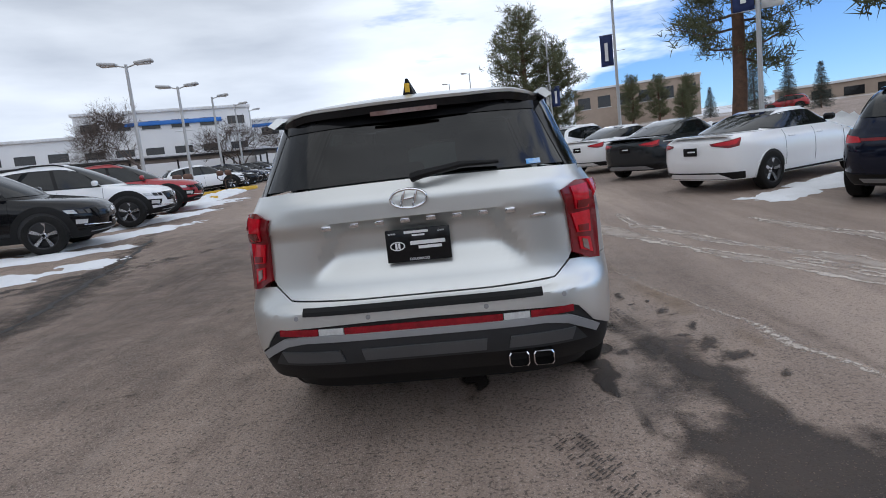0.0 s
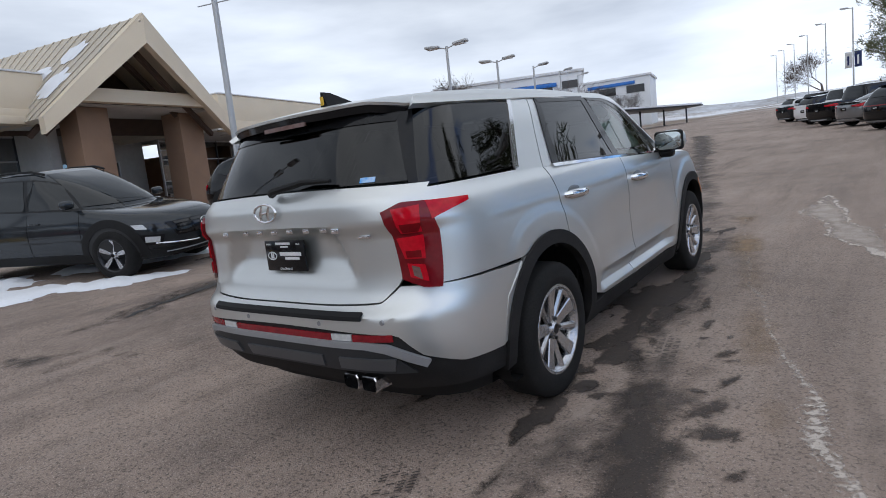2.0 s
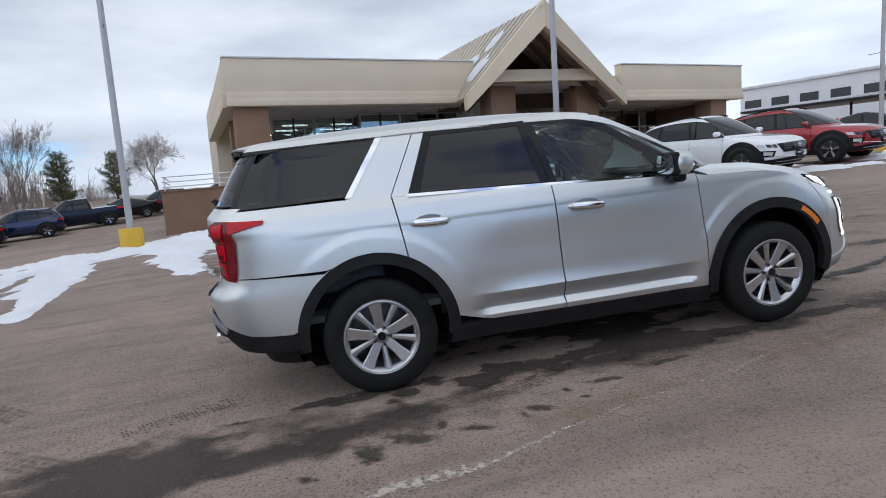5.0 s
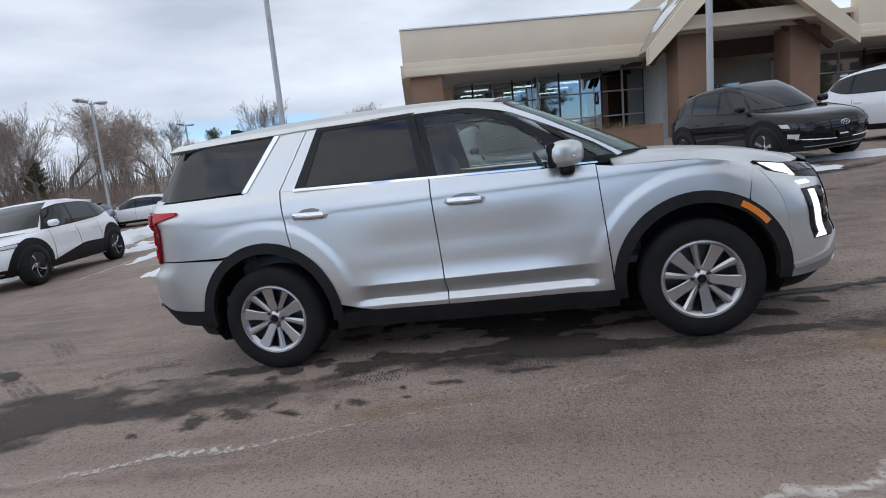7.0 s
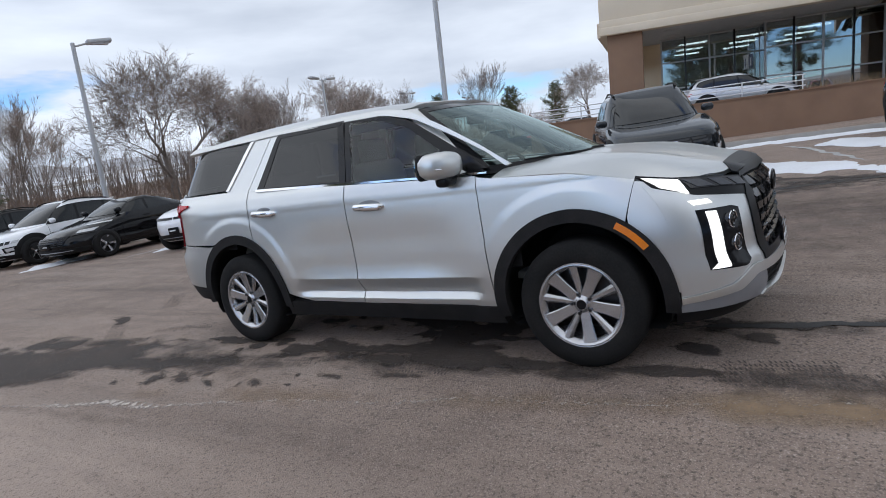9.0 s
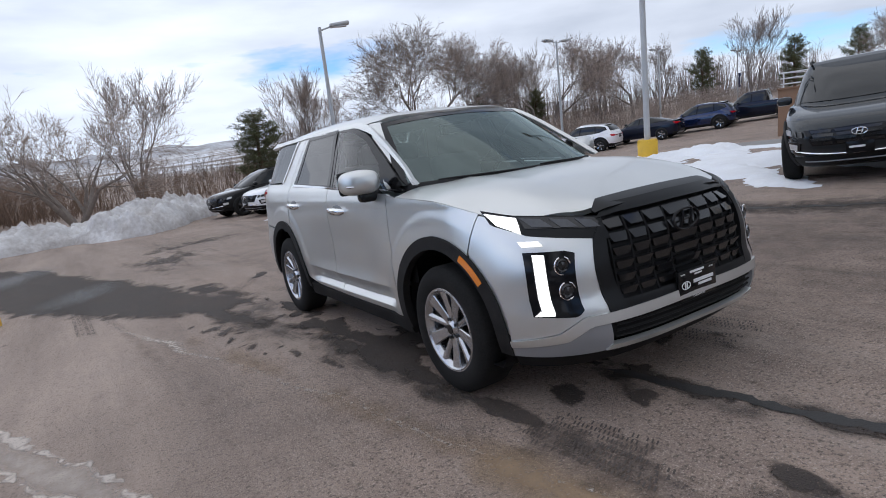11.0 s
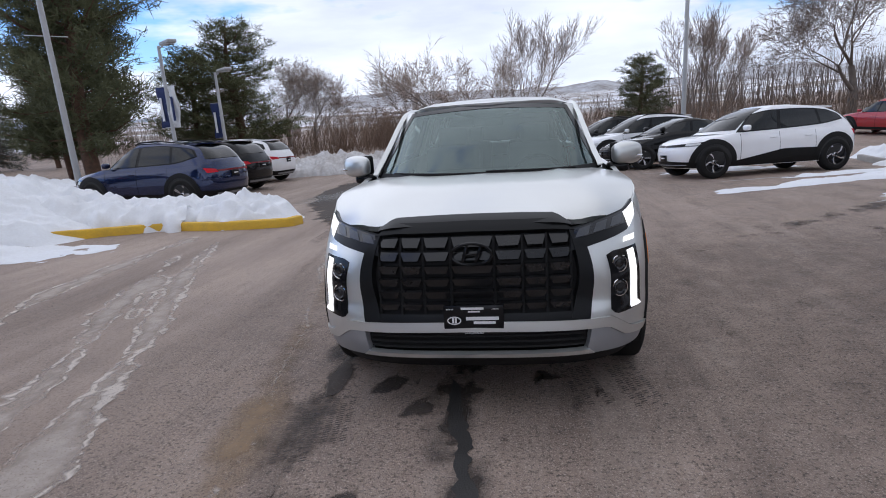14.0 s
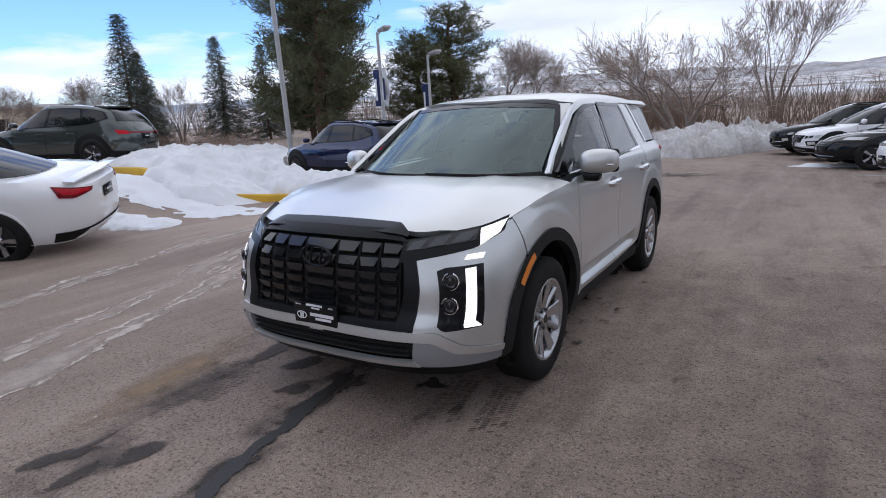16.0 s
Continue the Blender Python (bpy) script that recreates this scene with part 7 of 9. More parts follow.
def terrace():
    """The retaining wall with its rail, along the showroom's front."""
    o = Vector((-21.2, -8.6, 0))
    turn = Matrix.Translation(o) @ FRONT_TURN      # x runs along the wall, y into the terrace
    top = 1.44

    def lean(data):
        """The wall top climbs with the lot."""
        v, f = data
        return [turn @ Vector((p[0], p[1], p[2] + (0.022 * p[0] if p[2] > 0.5 else 0.0))) for p in v], f
    w = meshed("retaining_wall", *lean(box_data(0, 15.0, 0.0, 0.3, -0.6, top)), BROWN)
    tagged(w, "brown stucco retaining wall of the terrace", "wall", kind="structure")
    w2 = meshed("retaining_wall", *lean(box_data(0.0, 0.3, 0.3, 9.0, -0.9, top)), BROWN)
    tagged(w2, "brown stucco end wall of the terrace", "wall", kind="structure")
    fl = meshed("terrace_floor", [turn @ p for p in box_data(0.3, 17.0, 0.3, 9.5, 0.2, 1.10)[0]], box_data(0, 1, 0, 1, 0, 1)[1], PAVE)
    tagged(fl, "paved terrace before the showroom", "terrace", kind="structure")
    cp = meshed("wall_coping", *lean(box_data(-0.03, 15.0, -0.05, 0.35, top, top + 0.06)), BROWN)
    tagged(cp, "brown coping on the retaining wall", "trim", kind="structure")
    rail = thing("railing", Matrix(), "white painted tube railing on the terrace wall", "railing")
    xs = [0.15 + k * 2.15 for k in range(6)]
    for x in xs:
        v, f = lean(tube([(x, 0.15, top + 0.06), (x, 0.15, top + 0.62)], 0.026, 8))
        meshed("post", v, f, WHITE_WALL, rail)
    for z in (0.20, 0.41, 0.62):
        v, f = lean(tube([(xs[0] - 0.1, 0.15, top + z), (xs[-1] + 0.1, 0.15, top + z)], 0.023, 8))
        meshed("rail", v, f, WHITE_WALL, rail)
        v, f = lean(tube([(xs[0], 0.15, top + z), (xs[0], 8.8, top + z)], 0.023, 8))
        meshed("rail", v, f, WHITE_WALL, rail)
    # dry grasses in the planter
    for k in range(7):
        c = thing("dry_grass_tuft", turn @ pose(11.3 + 0.5 * k, 0.75, 1.10) @ Matrix.Scale(1.35, 4), "dry straw-coloured ornamental grass", "plant", "grasses on the terrace")
        pcs = []
        for i in range(70):
            a, t = random.uniform(0, 6.28), random.uniform(0.05, 0.45)
            h = random.uniform(0.35, 0.75)
            p = Vector((random.uniform(-0.12, 0.12), random.uniform(-0.12, 0.12), 0))
            pcs.append(tube([p, p + Vector((math.cos(a) * t * 0.4, math.sin(a) * t * 0.4, h * 0.6)), p + Vector((math.cos(a) * t, math.sin(a) * t, h))], [0.006, 0.005, 0.002], 3, False))
        v, f = joined(pcs)
        meshed("foliage", v, f, STRAW, c)


def box_data(x0, x1, y0, y1, z0, z1):
    vs = [Vector((x, y, z)) for z in (z0, z1) for y in (y0, y1) for x in (x0, x1)]
    return vs, [(0, 2, 3, 1), (4, 5, 7, 6), (0, 1, 5, 4), (2, 6, 7, 3), (0, 4, 6, 2), (1, 3, 7, 5)]


STRAW = surf("straw", (0.42, 0.30, 0.17), (0.30, 0.21, 0.12), rough=0.9, bump=0.0)
terrace()
porch_car = parked_car("suv", "silver", -25.2, -0.4, 103, "silver SUV parked on the terrace before the windows")
porch_car.matrix_basis = pose(-25.2, -0.4, 1.105, 0, 0, 13)

# ---- lamps and poles ----


def lamp_post(x, y, top, rz=0.0, heads=2, banner=None, base=None, label="grey steel car park lamp post with flat heads", cross=True, bz=0.55):
    g = land(x, y)
    lp = thing("street_lamp", pose(x, y, g, 0, 0, rz), label, "street lamp", "car park lamps")
    h = top - g
    v, f = tube([(0, 0, 0.0), (0, 0, h * 0.5), (0, 0, h)], [0.085, 0.075, 0.06], 12)
    meshed("pole", v, f, POLE, lp)
    if base:
        v, f = lathe([(0.0, 0.62), (0.24, 0.62), (0.27, 0.58), (0.27, -0.2)], 24, "z")
        meshed("base", v, [q[::-1] for q in f], base, lp, "yellow painted concrete base" if base is YELLOW else "concrete base")
    for s in ((-1, 1) if heads == 2 else (1,) if heads == 1 else ()):
        v, f = tube([(0, 0, h - 0.12), (s * 0.25, 0, h - 0.05), (s * 0.42, 0, h)], 0.03, 8)
        meshed("arm", v, f, POLE, lp)
        hd = new("lamp_head")
        hd.parent = lp
        part("shell", box_bm(0.72, 0.36, 0.13, (s * 0.72, 0, h + 0.05), 0.05, Matrix.Rotation(-s * 0.10, 4, "Y"), 3), POLE, hd)
        part("lens", box_bm(0.50, 0.28, 0.03, (s * 0.72, 0, h - 0.025), 0.01), CLEAR_LENS, hd)
    if cross:
        v, f = tube([(-0.5, 0, h * 0.60), (0.5, 0, h * 0.60)], 0.014, 6)
        meshed("cross_rod", v, f, POLE, lp)
    if banner:
        for s, mt in ((-1, NAVY), (1, BANNER_W))[: banner]:
            bn = new("banner")
            bn.parent = lp
            bw, bh, zt = 0.62, 1.55, h * bz
            n = 8
            vs = []
            for j in range(n + 1):
                for i in range(5):
                    vs.append(Vector((s * (0.10 + bw * i / 4), 0.05 * math.sin(j * 0.9 + i), zt - bh * j / n)))
            fs = [(j * 5 + i, j * 5 + i + 1, (j + 1) * 5 + i + 1, (j + 1) * 5 + i) for j in range(n) for i in range(4)]
            cl = meshed("cloth", vs, fs, mt, bn)
            md = cl.modifiers.new("thick", "SOLIDIFY")
            md.thickness = 0.006
            for zz in (zt, zt - bh):
                v, f = tube([(0, 0, zz), (s * (0.14 + bw), 0, zz)], 0.014, 6)
                meshed("bracket", v, f, POLE, bn)
            part("word_bar", box_bm(0.16, 0.012, 0.9, (s * 0.42, -0.075, zt - 0.85), 0.0), WHITE_PRINT if mt is NAVY else NAVY, bn)
            part("word_bar", box_bm(0.16, 0.012, 0.9, (s * 0.42, 0.075, zt - 0.85), 0.0), WHITE_PRINT if mt is NAVY else NAVY, bn)
    return lp


lamp_post(-13.6, 18.3, 7.0, 10)
lamp_post(-15.2, 25.4, 7.3, 10)
lamp_post(-16.9, 33.1, 7.9, 10, heads=1)
lamp_post(-19.5, 42.9, 8.8, 10, heads=1)
lamp_post(-22.1, 52.6, 9.6, 10, heads=1)
lamp_post(-34.0, 26.0, 6.0, 10)
lamp_post(-10.6, 4.5, 9.5, 20, heads=2, base=CONCRETE, label="tall grey steel lamp post before the showroom")
lamp_post(-11.0, -6.7, 9.0, 20, heads=2, base=YELLOW, label="tall grey lamp post on a yellow concrete base")
lamp_post(-5.85, -16.6, 5.50, 160, heads=1)
lamp_post(-23.9, -23.5, 5.8, 0)
lamp_post(-41.1, -29.3, 5.7, 0)
lamp_post(-61.5, -34.7, 5.9, 0, banner=1)
lamp_post(11.65, -9.1, 7.0, 60, heads=2, base=CONCRETE, label="grey steel lamp post rising from snow")
lamp_post(13.3, -16.5, 4.50, 150, heads=1, banner=2, bz=0.72)
lamp_post(13.05, -20.0, 3.65, 150, heads=1, banner=1, bz=0.72)
lamp_post(9.6, 14.8, 9.5, -20, heads=2, banner=2, bz=0.70, label="grey lamp post with navy and white banners")
lamp_post(7.7, 26.0, 9.9, -20, heads=1, banner=1, bz=0.70, label="grey lamp post with a navy banner")
lamp_post(6.2, 41.4, 11.0, 170, heads=1, banner=2)
lamp_post(3.3, 54.7, 12.1, 170, heads=1, banner=2)
lamp_post(0.0, 69.8, 13.3, 170, heads=1, banner=2)
for k in range(5):
    lamp_post(-3.2 - 3.2 * k, 84.0 + 15 * k, 14.4 + 1.1 * k, 170, heads=1)

# ---- snow, kerbs, stains ----


def heap(name, line, width, height, label, material, seed=0, n=150, m=24, rough=0.5):
    """A ploughed ridge of snow along a line."""
    c = spread([(*p, 0) for p in line], n)
    vs, fs = [], []
    for i, p in enumerate(c):
        d = (c[min(i + 1, n)] - c[max(i - 1, 0)]).normalized()
        s = Vector((-d.y, d.x, 0))
        end = smooth(i, 0, n * 0.10) * smooth(n - i, 0, n * 0.10)
        for j in range(m + 1):
            t = j / m * 2 - 1
            wob = 1 + 0.35 * noise.noise(Vector((i * 0.11, seed, 0)))
            q = p + s * t * width * 0.5 * wob * (0.35 + 0.65 * end)
            sh = max(0, 1 - t * t) ** 0.5
            nz = noise.fractal(Vector((q.x * 0.8, q.y * 0.8, seed)), 1.0, 2.0, 5)
            nz2 = noise.noise(Vector((q.x * 2.6, q.y * 2.6, seed + 7))) + 0.7 * noise.noise(Vector((q.x * 5.5, q.y * 5.5, seed + 3))) + 0.45 * noise.noise(Vector((q.x * 11, q.y * 11, seed + 4)))
            lump = 0.9 * (0.35 - abs(noise.noise(Vector((q.x * 2.1, q.y * 2.1, seed + 11))))) + 0.6 * (0.35 - abs(noise.noise(Vector((q.x * 4.6, q.y * 4.6, seed + 13)))))
            z = land(q.x, q.y) - 0.02 + height * end * sh * (0.74 + 0.8 * rough * nz + 0.25 * rough * nz2 + 1.1 * rough * lump)
            if sh <= 0:
                z = land(q.x, q.y) - 0.03
            vs.append(Vector((q.x, q.y, z)))
    W = m + 1
    fs = [(i * W + j, (i + 1) * W + j, (i + 1) * W + j + 1, i * W + j + 1) for i in range(n) for j in range(m)]
    ob = meshed(name, vs, fs, material, sharp=80)
    return tagged(ob, label, "snow", kind="stuff")


heap("snow_bank", [(12.5, -18.2), (8.5, -19.2), (5.0, -19.6), (1.5, -20.5), (-1.0, -22.5)], 3.0, 0.80, "ploughed snow bank at the edge of the lot", DIRTY_SNOW, 1, 240, 34)
heap("snow_bank", [(2.3, -17.2), (1.0, -19.0), (0.2, -21.5), (-2.0, -24.0)], 2.8, 1.05, "ploughed snow bank at the edge of the lot", DIRTY_SNOW, 2, 200, 34)
heap("snow_bank", [(-2.0, -23.5), (-9.0, -26.5), (-16.0, -29.0)], 3.0, 0.75, "ploughed snow bank at the edge of the lot", DIRTY_SNOW, 3)
heap("snow_bank", [(-9.5, -11.5), (-10.6, -7.5), (-11.6, -4.0)], 1.8, 0.24, "snow heaped on a parking island", SNOW, 4)
heap("snow_bank", [(-9.8, -13.3), (-13.5, -14.5), (-18.0, -16.0)], 1.6, 0.36, "snow heaped on a parking island", SNOW, 5)
heap("snow_bank", [(3.9, -5.35), (6.0, -5.5), (8.0, -5.2), (10.5, -5.0), (13.0, -5.6)], 2.0, 0.55, "snow heaped over a kerbed island", SNOW, 6, 200, 34)
heap("snow_bank", [(7.3, -3.4), (9.2, -3.8), (11.5, -4.4), (14, -5)], 2.2, 0.42, "snow heaped over a kerbed island", SNOW, 7)
heap("snow_bank", [(6.3, 5.4), (8.3, 6.9), (10.5, 8.4)], 1.3, 0.16, "thin snow between parked cars", SNOW, 8)
heap("snow_bank", [(6.6, -1.4), (7.6, -0.9), (8.8, 0.2)], 0.9, 0.14, "thin snow between parked cars", SNOW, 9)
heap("snow_bank", [(10.5, 9.0), (13.0, 20.0), (14.0, 34.0), (13.0, 60.0)], 5.0, 0.9, "snow verge above the car rows", SNOW, 10, 120)
heap("snow_bank", [(-10.0, 14.6), (-10.6, 18.0), (-11.6, 22.5)], 1.3, 0.20, "snow along a yellow kerb", SNOW, 11)
heap("snow_bank", [(14.0, -12.0), (20.0, -14.0), (30.0, -16.0)], 5.0, 0.7, "snow verge beside the trees", SNOW, 12)
heap("snow_bank", [(14.0, -6.5), (22.0, -8.0), (34.0, -9.0)], 4.0, 0.3, "snow verge on the upper lot", SNOW, 13)


def field_sheet(name, x0, x1, y0, y1, step, f, material, label, lift, gain=1.6, thick=0.0):
    """A thin sheet wherever f(x, y) is above nought, its rim cut true to the field."""
    nx, ny = int((x1 - x0) / step), int((y1 - y0) / step)
    val = [[f(x0 + i * step, y0 + j * step) for i in range(nx + 1)] for j in range(ny + 1)]
    vs, fs, seen, deep = [], [], {}, []

    def vert(x, y, d):
        k = (round(x, 4), round(y, 4))
        if k not in seen:
            seen[k] = len(vs)
            vs.append(Vector((x, y, land(x, y) + lift + (thick * smooth(d, 0.0, 0.30) * (0.75 + 0.5 * noise.noise(Vector((x * 2.2, y * 2.2, 3)))) if thick else 0.0))))
            deep.append(clamp(d * gain))
        return seen[k]
    for j in range(ny):
        for i in range(nx):
            c = [(i, j), (i + 1, j), (i + 1, j + 1), (i, j + 1)]
            w = [val[b][a] for a, b in c]
            if max(w) <= 0:
                continue
            poly = []
            for k in range(4):
                (a, b), (a2, b2), u, u2 = c[k], c[(k + 1) % 4], w[k], w[(k + 1) % 4]
                if u > 0:
                    poly.append(vert(x0 + a * step, y0 + b * step, u))
                if (u > 0) != (u2 > 0):
                    t = u / (u - u2)
                    poly.append(vert(x0 + lerp(a, a2, t) * step, y0 + lerp(b, b2, t) * step, 0.0))
            if len(poly) > 2:
                fs.append(tuple(poly))
    ob = meshed(name, vs, fs, material, sharp=80)
    ob.data.attributes.new("depth", "FLOAT", "POINT").data.foreach_set("value", deep)
    return tagged(ob, label, "stain", kind="stuff")


def oval(x, y, cx, cy, rx, ry, rot):
    a = radians(rot)
    u, v = (x - cx) * math.cos(a) + (y - cy) * math.sin(a), -(x - cx) * math.sin(a) + (y - cy) * math.cos(a)
    return 1 - math.hypot(u / rx, v / ry)


def ragged(x, y, seed, f1=1.3, f2=5.0):
    return 0.75 * noise.fractal(Vector((x * f1, y * f1, seed)), 0.7, 2.1, 5) + 0.30 * noise.noise(Vector((x * f2, y * f2, seed + 5)))


# the first oval paints the shade under the car; the rest are damp
DAMP_SHADE_SPOTS = ((0.0, 0.0, 1.0, 2.3, 0), (1.35, -1.6, 1.2, 0.40, 84), (1.05, 0.6, 1.5, 0.26, 90), (1.4, -8.6, 2.0, 0.9, 80), (0.4, -11.0, 2.0, 0.9, 20), (-5.6, 2.2, 3.2, 0.28, 64), (-5.4, -3.6, 3.0, 0.30, 30), (0.1, 2.7, 1.0, 0.20, 98), (0.93, 2.4, 0.5, 0.24, 95), (0.6, 3.25, 0.35, 0.2, 80), (-1.0, 4.4, 1.1, 0.2, 75))
# again the first oval deepens the car's shade in colour; the rest are wet
WET_SHADE_SPOTS = ((0.0, 0.2, 0.85, 1.9, 0), (0.95, 0.0, 1.9, 0.20, 90), (-5.8, 2.4, 2.2, 0.14, 64), (0.12, 2.5, 0.8, 0.10, 98), (0.92, 1.9, 0.4, 0.13, 100), (0.58, 2.0, 0.16, 0.10, 70), (0.34, 2.3, 0.12, 0.07, 40), (0.52, 3.1, 0.26, 0.12, 75), (0.86, 3.4, 0.18, 0.10, 80), (0.6, 3.45, 0.2, 0.08, 95), (1.70, -0.75, 0.12, 0.07, 20), (1.62, -0.35, 0.10, 0.05, 70), (0.7, -4.1, 0.7, 0.12, 55))


def blot(x, y, seed):
    """Ragged noise drawn out along the lane."""
    return 0.55 * noise.fractal(Vector((x * 2.6, y * 1.1, seed)), 0.6, 2.1, 5) + 0.45 * noise.noise(Vector((x * 7, y * 4, seed + 5))) + 0.25 * noise.noise(Vector((x * 16, y * 11, seed + 9)))


def stream(pts):
    """Signed depth inside a band along points (x, y, half width); positive within."""
    def d(x, y):
        best = -9.0
        for (x0, y0, w0), (x1, y1, w1) in zip(pts, pts[1:]):
            ux, uy = x1 - x0, y1 - y0
            t = clamp(((x - x0) * ux + (y - y0) * uy) / (ux * ux + uy * uy))
            best = max(best, lerp(w0, w1, t) - math.hypot(x - x0 - ux * t, y - y0 - uy * t))
        return best
    return d


def crinkle(x, y, seed):
    """The fine scalloped wander of a drying edge."""
    return 0.16 * noise.noise(Vector((x * 1.7, y * 1.0, seed))) + 0.07 * noise.noise(Vector((x * 6, y * 5, seed + 2))) + 0.035 * noise.noise(Vector((x * 17, y * 15, seed + 4)))


MELT = stream(((1.00, 1.75, 0.06), (1.08, 1.30, 0.12), (0.95, 0.60, 0.12), (1.08, 0.10, 0.26), (1.03, -0.60, 0.08), (1.22, -0.95, 0.20), (1.38, -1.70, 0.30), (1.52, -2.60, 0.42), (2.1, -3.7, 0.68), (2.8, -5.6, 0.95), (3.8, -8.0, 1.05), (4.5, -10.8, 1.1), (5.1, -13.2, 0.5)))
field_sheet("damp_patches", -8, 5, -13, 5.5, 0.055, lambda x, y: max(oval(x, y, *s) for s in DAMP_SHADE_SPOTS) + 1.1 * blot(x, y, 2.0) - 0.16, DAMP, "dark damp blotches on the asphalt, with painted shade under the car", 0.003, 0.9)
field_sheet("wet_patches", -8, 3, -6, 5.0, 0.04, lambda x, y: 0.6 * max(oval(x, y, *s) for s in WET_SHADE_SPOTS) + 0.78 * blot(x, y, 2.0) + 0.13 * noise.noise(Vector((x * 15, y * 11, 17))) + 0.07 * noise.noise(Vector((x * 34, y * 26, 19))) - 0.14, WET, "dark wet blotches on the asphalt, with painted shade under the car", 0.006, 4.5)
DRY_ISLAND = stream(((1.12, -1.40, 0.04), (1.19, -1.80, 0.09), (1.27, -2.10, 0.10), (1.32, -2.48, 0.03)))
WHEEL_TRACK = stream(((0.93, -1.60, 0.05), (0.93, -2.10, 0.10), (1.02, -2.50, 0.14), (1.12, -3.10, 0.20), (1.5, -4.2, 0.3)))
DROPS = ((1.12, -0.81, 0.10, 0.05, 80), (1.64, -0.65, 0.12, 0.06, 60), (1.72, -1.05, 0.12, 0.05, 70), (1.70, -1.40, 0.20, 0.09, 60), (1.78, -1.64, 0.16, 0.10, 20), (1.15, -1.44, 0.10, 0.05, 40), (1.42, -0.15, 0.16, 0.05, 90), (1.30, 0.33, 0.22, 0.05, 95), (1.45, -0.42, 0.06, 0.03, 30), (1.60, -1.22, 0.07, 0.04, 0), (1.92, -1.95, 0.08, 0.04, 50))


def melt_field(x, y):
    """Lobed wet run, with a dry island behind the rear wheel."""
    d = max(MELT(x, y), WHEEL_TRACK(x, y))
    isle = DRY_ISLAND(x, y)
    if isle > -0.15:
        d = min(d, -isle)
    if d < -0.75:
        return -1.0
    return d + 0.9 * crinkle(x, y, 31) + 0.20 * blot(x, y, 5) + 0.10 * noise.noise(Vector((x * 5.2, y * 4.0, 36))) + 0.05 * noise.noise(Vector((x * 19, y * 14, 37))) - 0.03


field_sheet("melt_water", 0.4, 6.6, -14.0, 2.1, 0.05, melt_field, WET, "wide wet run of melting snow on the asphalt", 0.005, 3.2)
field_sheet("wet_drops", 0.5, 2.2, -2.4, 1.0, 0.02, lambda x, y: max(0.03 * oval(x, y, *d) for d in DROPS) + 0.014 * noise.noise(Vector((x * 26, y * 22, 61))) + 0.012 * noise.noise(Vector((x * 60, y * 50, 63))), WET, "small wet splashes on the asphalt", 0.0058, 30.0)
field_sheet("melt_puddle", 1.6, 6.4, -13.4, -4.4, 0.06, lambda x, y: max(oval(x, y, 4.3, -9.9, 2.8, 0.85, 70), oval(x, y, 2.9, -6.0, 1.3, 0.55, 64)) + 1.2 * crinkle(x, y, 33), PUDDLE, "shallow puddle of meltwater", 0.009, 1.3)
RUNOFF = stream(((-7.1, 7.6, 0.20), (-6.2, 5.2, 0.32), (-5.35, 2.9, 0.42), (-4.85, 1.2, 0.45), (-4.5, -0.6, 0.35), (-4.2, -2.4, 0.10)))
field_sheet("melt_runoff", -8.2, -3.0, -3.5, 8.5, 0.05, lambda x, y: RUNOFF(x, y) + 1.5 * crinkle(x, y, 71) + 0.16 * blot(x, y, 8), WET, "wet run of melting snow beside the parked row", 0.0055, 1.6)
# a wide oval of darker brown over the asphalt west of the car
field_sheet("grimy_asphalt", -11.0, 3.0, -9.0, 13.0, 0.14, lambda x, y: 0.8 * oval(x, y, -3.6, 2.4, 3.2, 6.2, 12) + 0.35 * blot(x, y, 27), DARK_STRETCH, "darker stretch of the asphalt", 0.0026, 0.9)
field_sheet("damp_spots", -5, 5, -6, 9.0, 0.05, lambda x, y: blot(x, y, 9.0) - 0.60, DAMP, "small damp spots on the asphalt", 0.002)

# dried melt runs: a pale film, bounded by crisp crinkled lines of salt
RUNS = [stream(p) for p in (((4.5, -3.1, 0.05), (3.9, -1.4, 0.10), (3.45, -0.35, 0.12), (2.85, 1.0, 0.10), (2.5, 2.0, 0.14), (2.1, 3.1, 0.20), (1.8, 4.6, 0.18), (1.7, 7.0, -0.15)),
                              ((4.6, -2.3, 0.05), (4.4, -1.7, 0.06), (3.65, 0.43, 0.09), (2.9, 1.96, 0.12), (2.5, 3.4, 0.12), (2.6, 6.0, -0.15)),
                              ((4.3, -1.4, 0.03), (3.75, -0.4, 0.08), (3.3, 0.6, 0.03)),
                              ((5.2, -3.6, 0.05), (5.0, -0.5, 0.10), (4.2, 2.0, 0.10), (3.6, 5.0, -0.15)))]
LINES = [stream(p) for p in (((2.9, -5.0, 0.010), (2.5, -2.8, 0.018), (2.32, -1.95, 0.030), (2.17, -1.55, 0.055), (2.16, -1.15, 0.055), (2.02, -0.76, 0.034), (1.84, -0.31, 0.022), (1.60, 0.6, 0.022), (1.35, 1.8, 0.024), (1.15, 2.7, 0.02), (0.98, 3.8, 0.012), (0.8, 5.5, 0.008)),)]


def film_field(x, y):
    return max(r_(x, y) for r_ in RUNS) + crinkle(x, y, 21) + 0.02


def rim_field(x, y):
    f = film_field(x, y)
    edge = 0.030 + 0.022 * noise.noise(Vector((x * 2.3, y * 2.3, 40))) - abs(f - 0.03)
    return edge


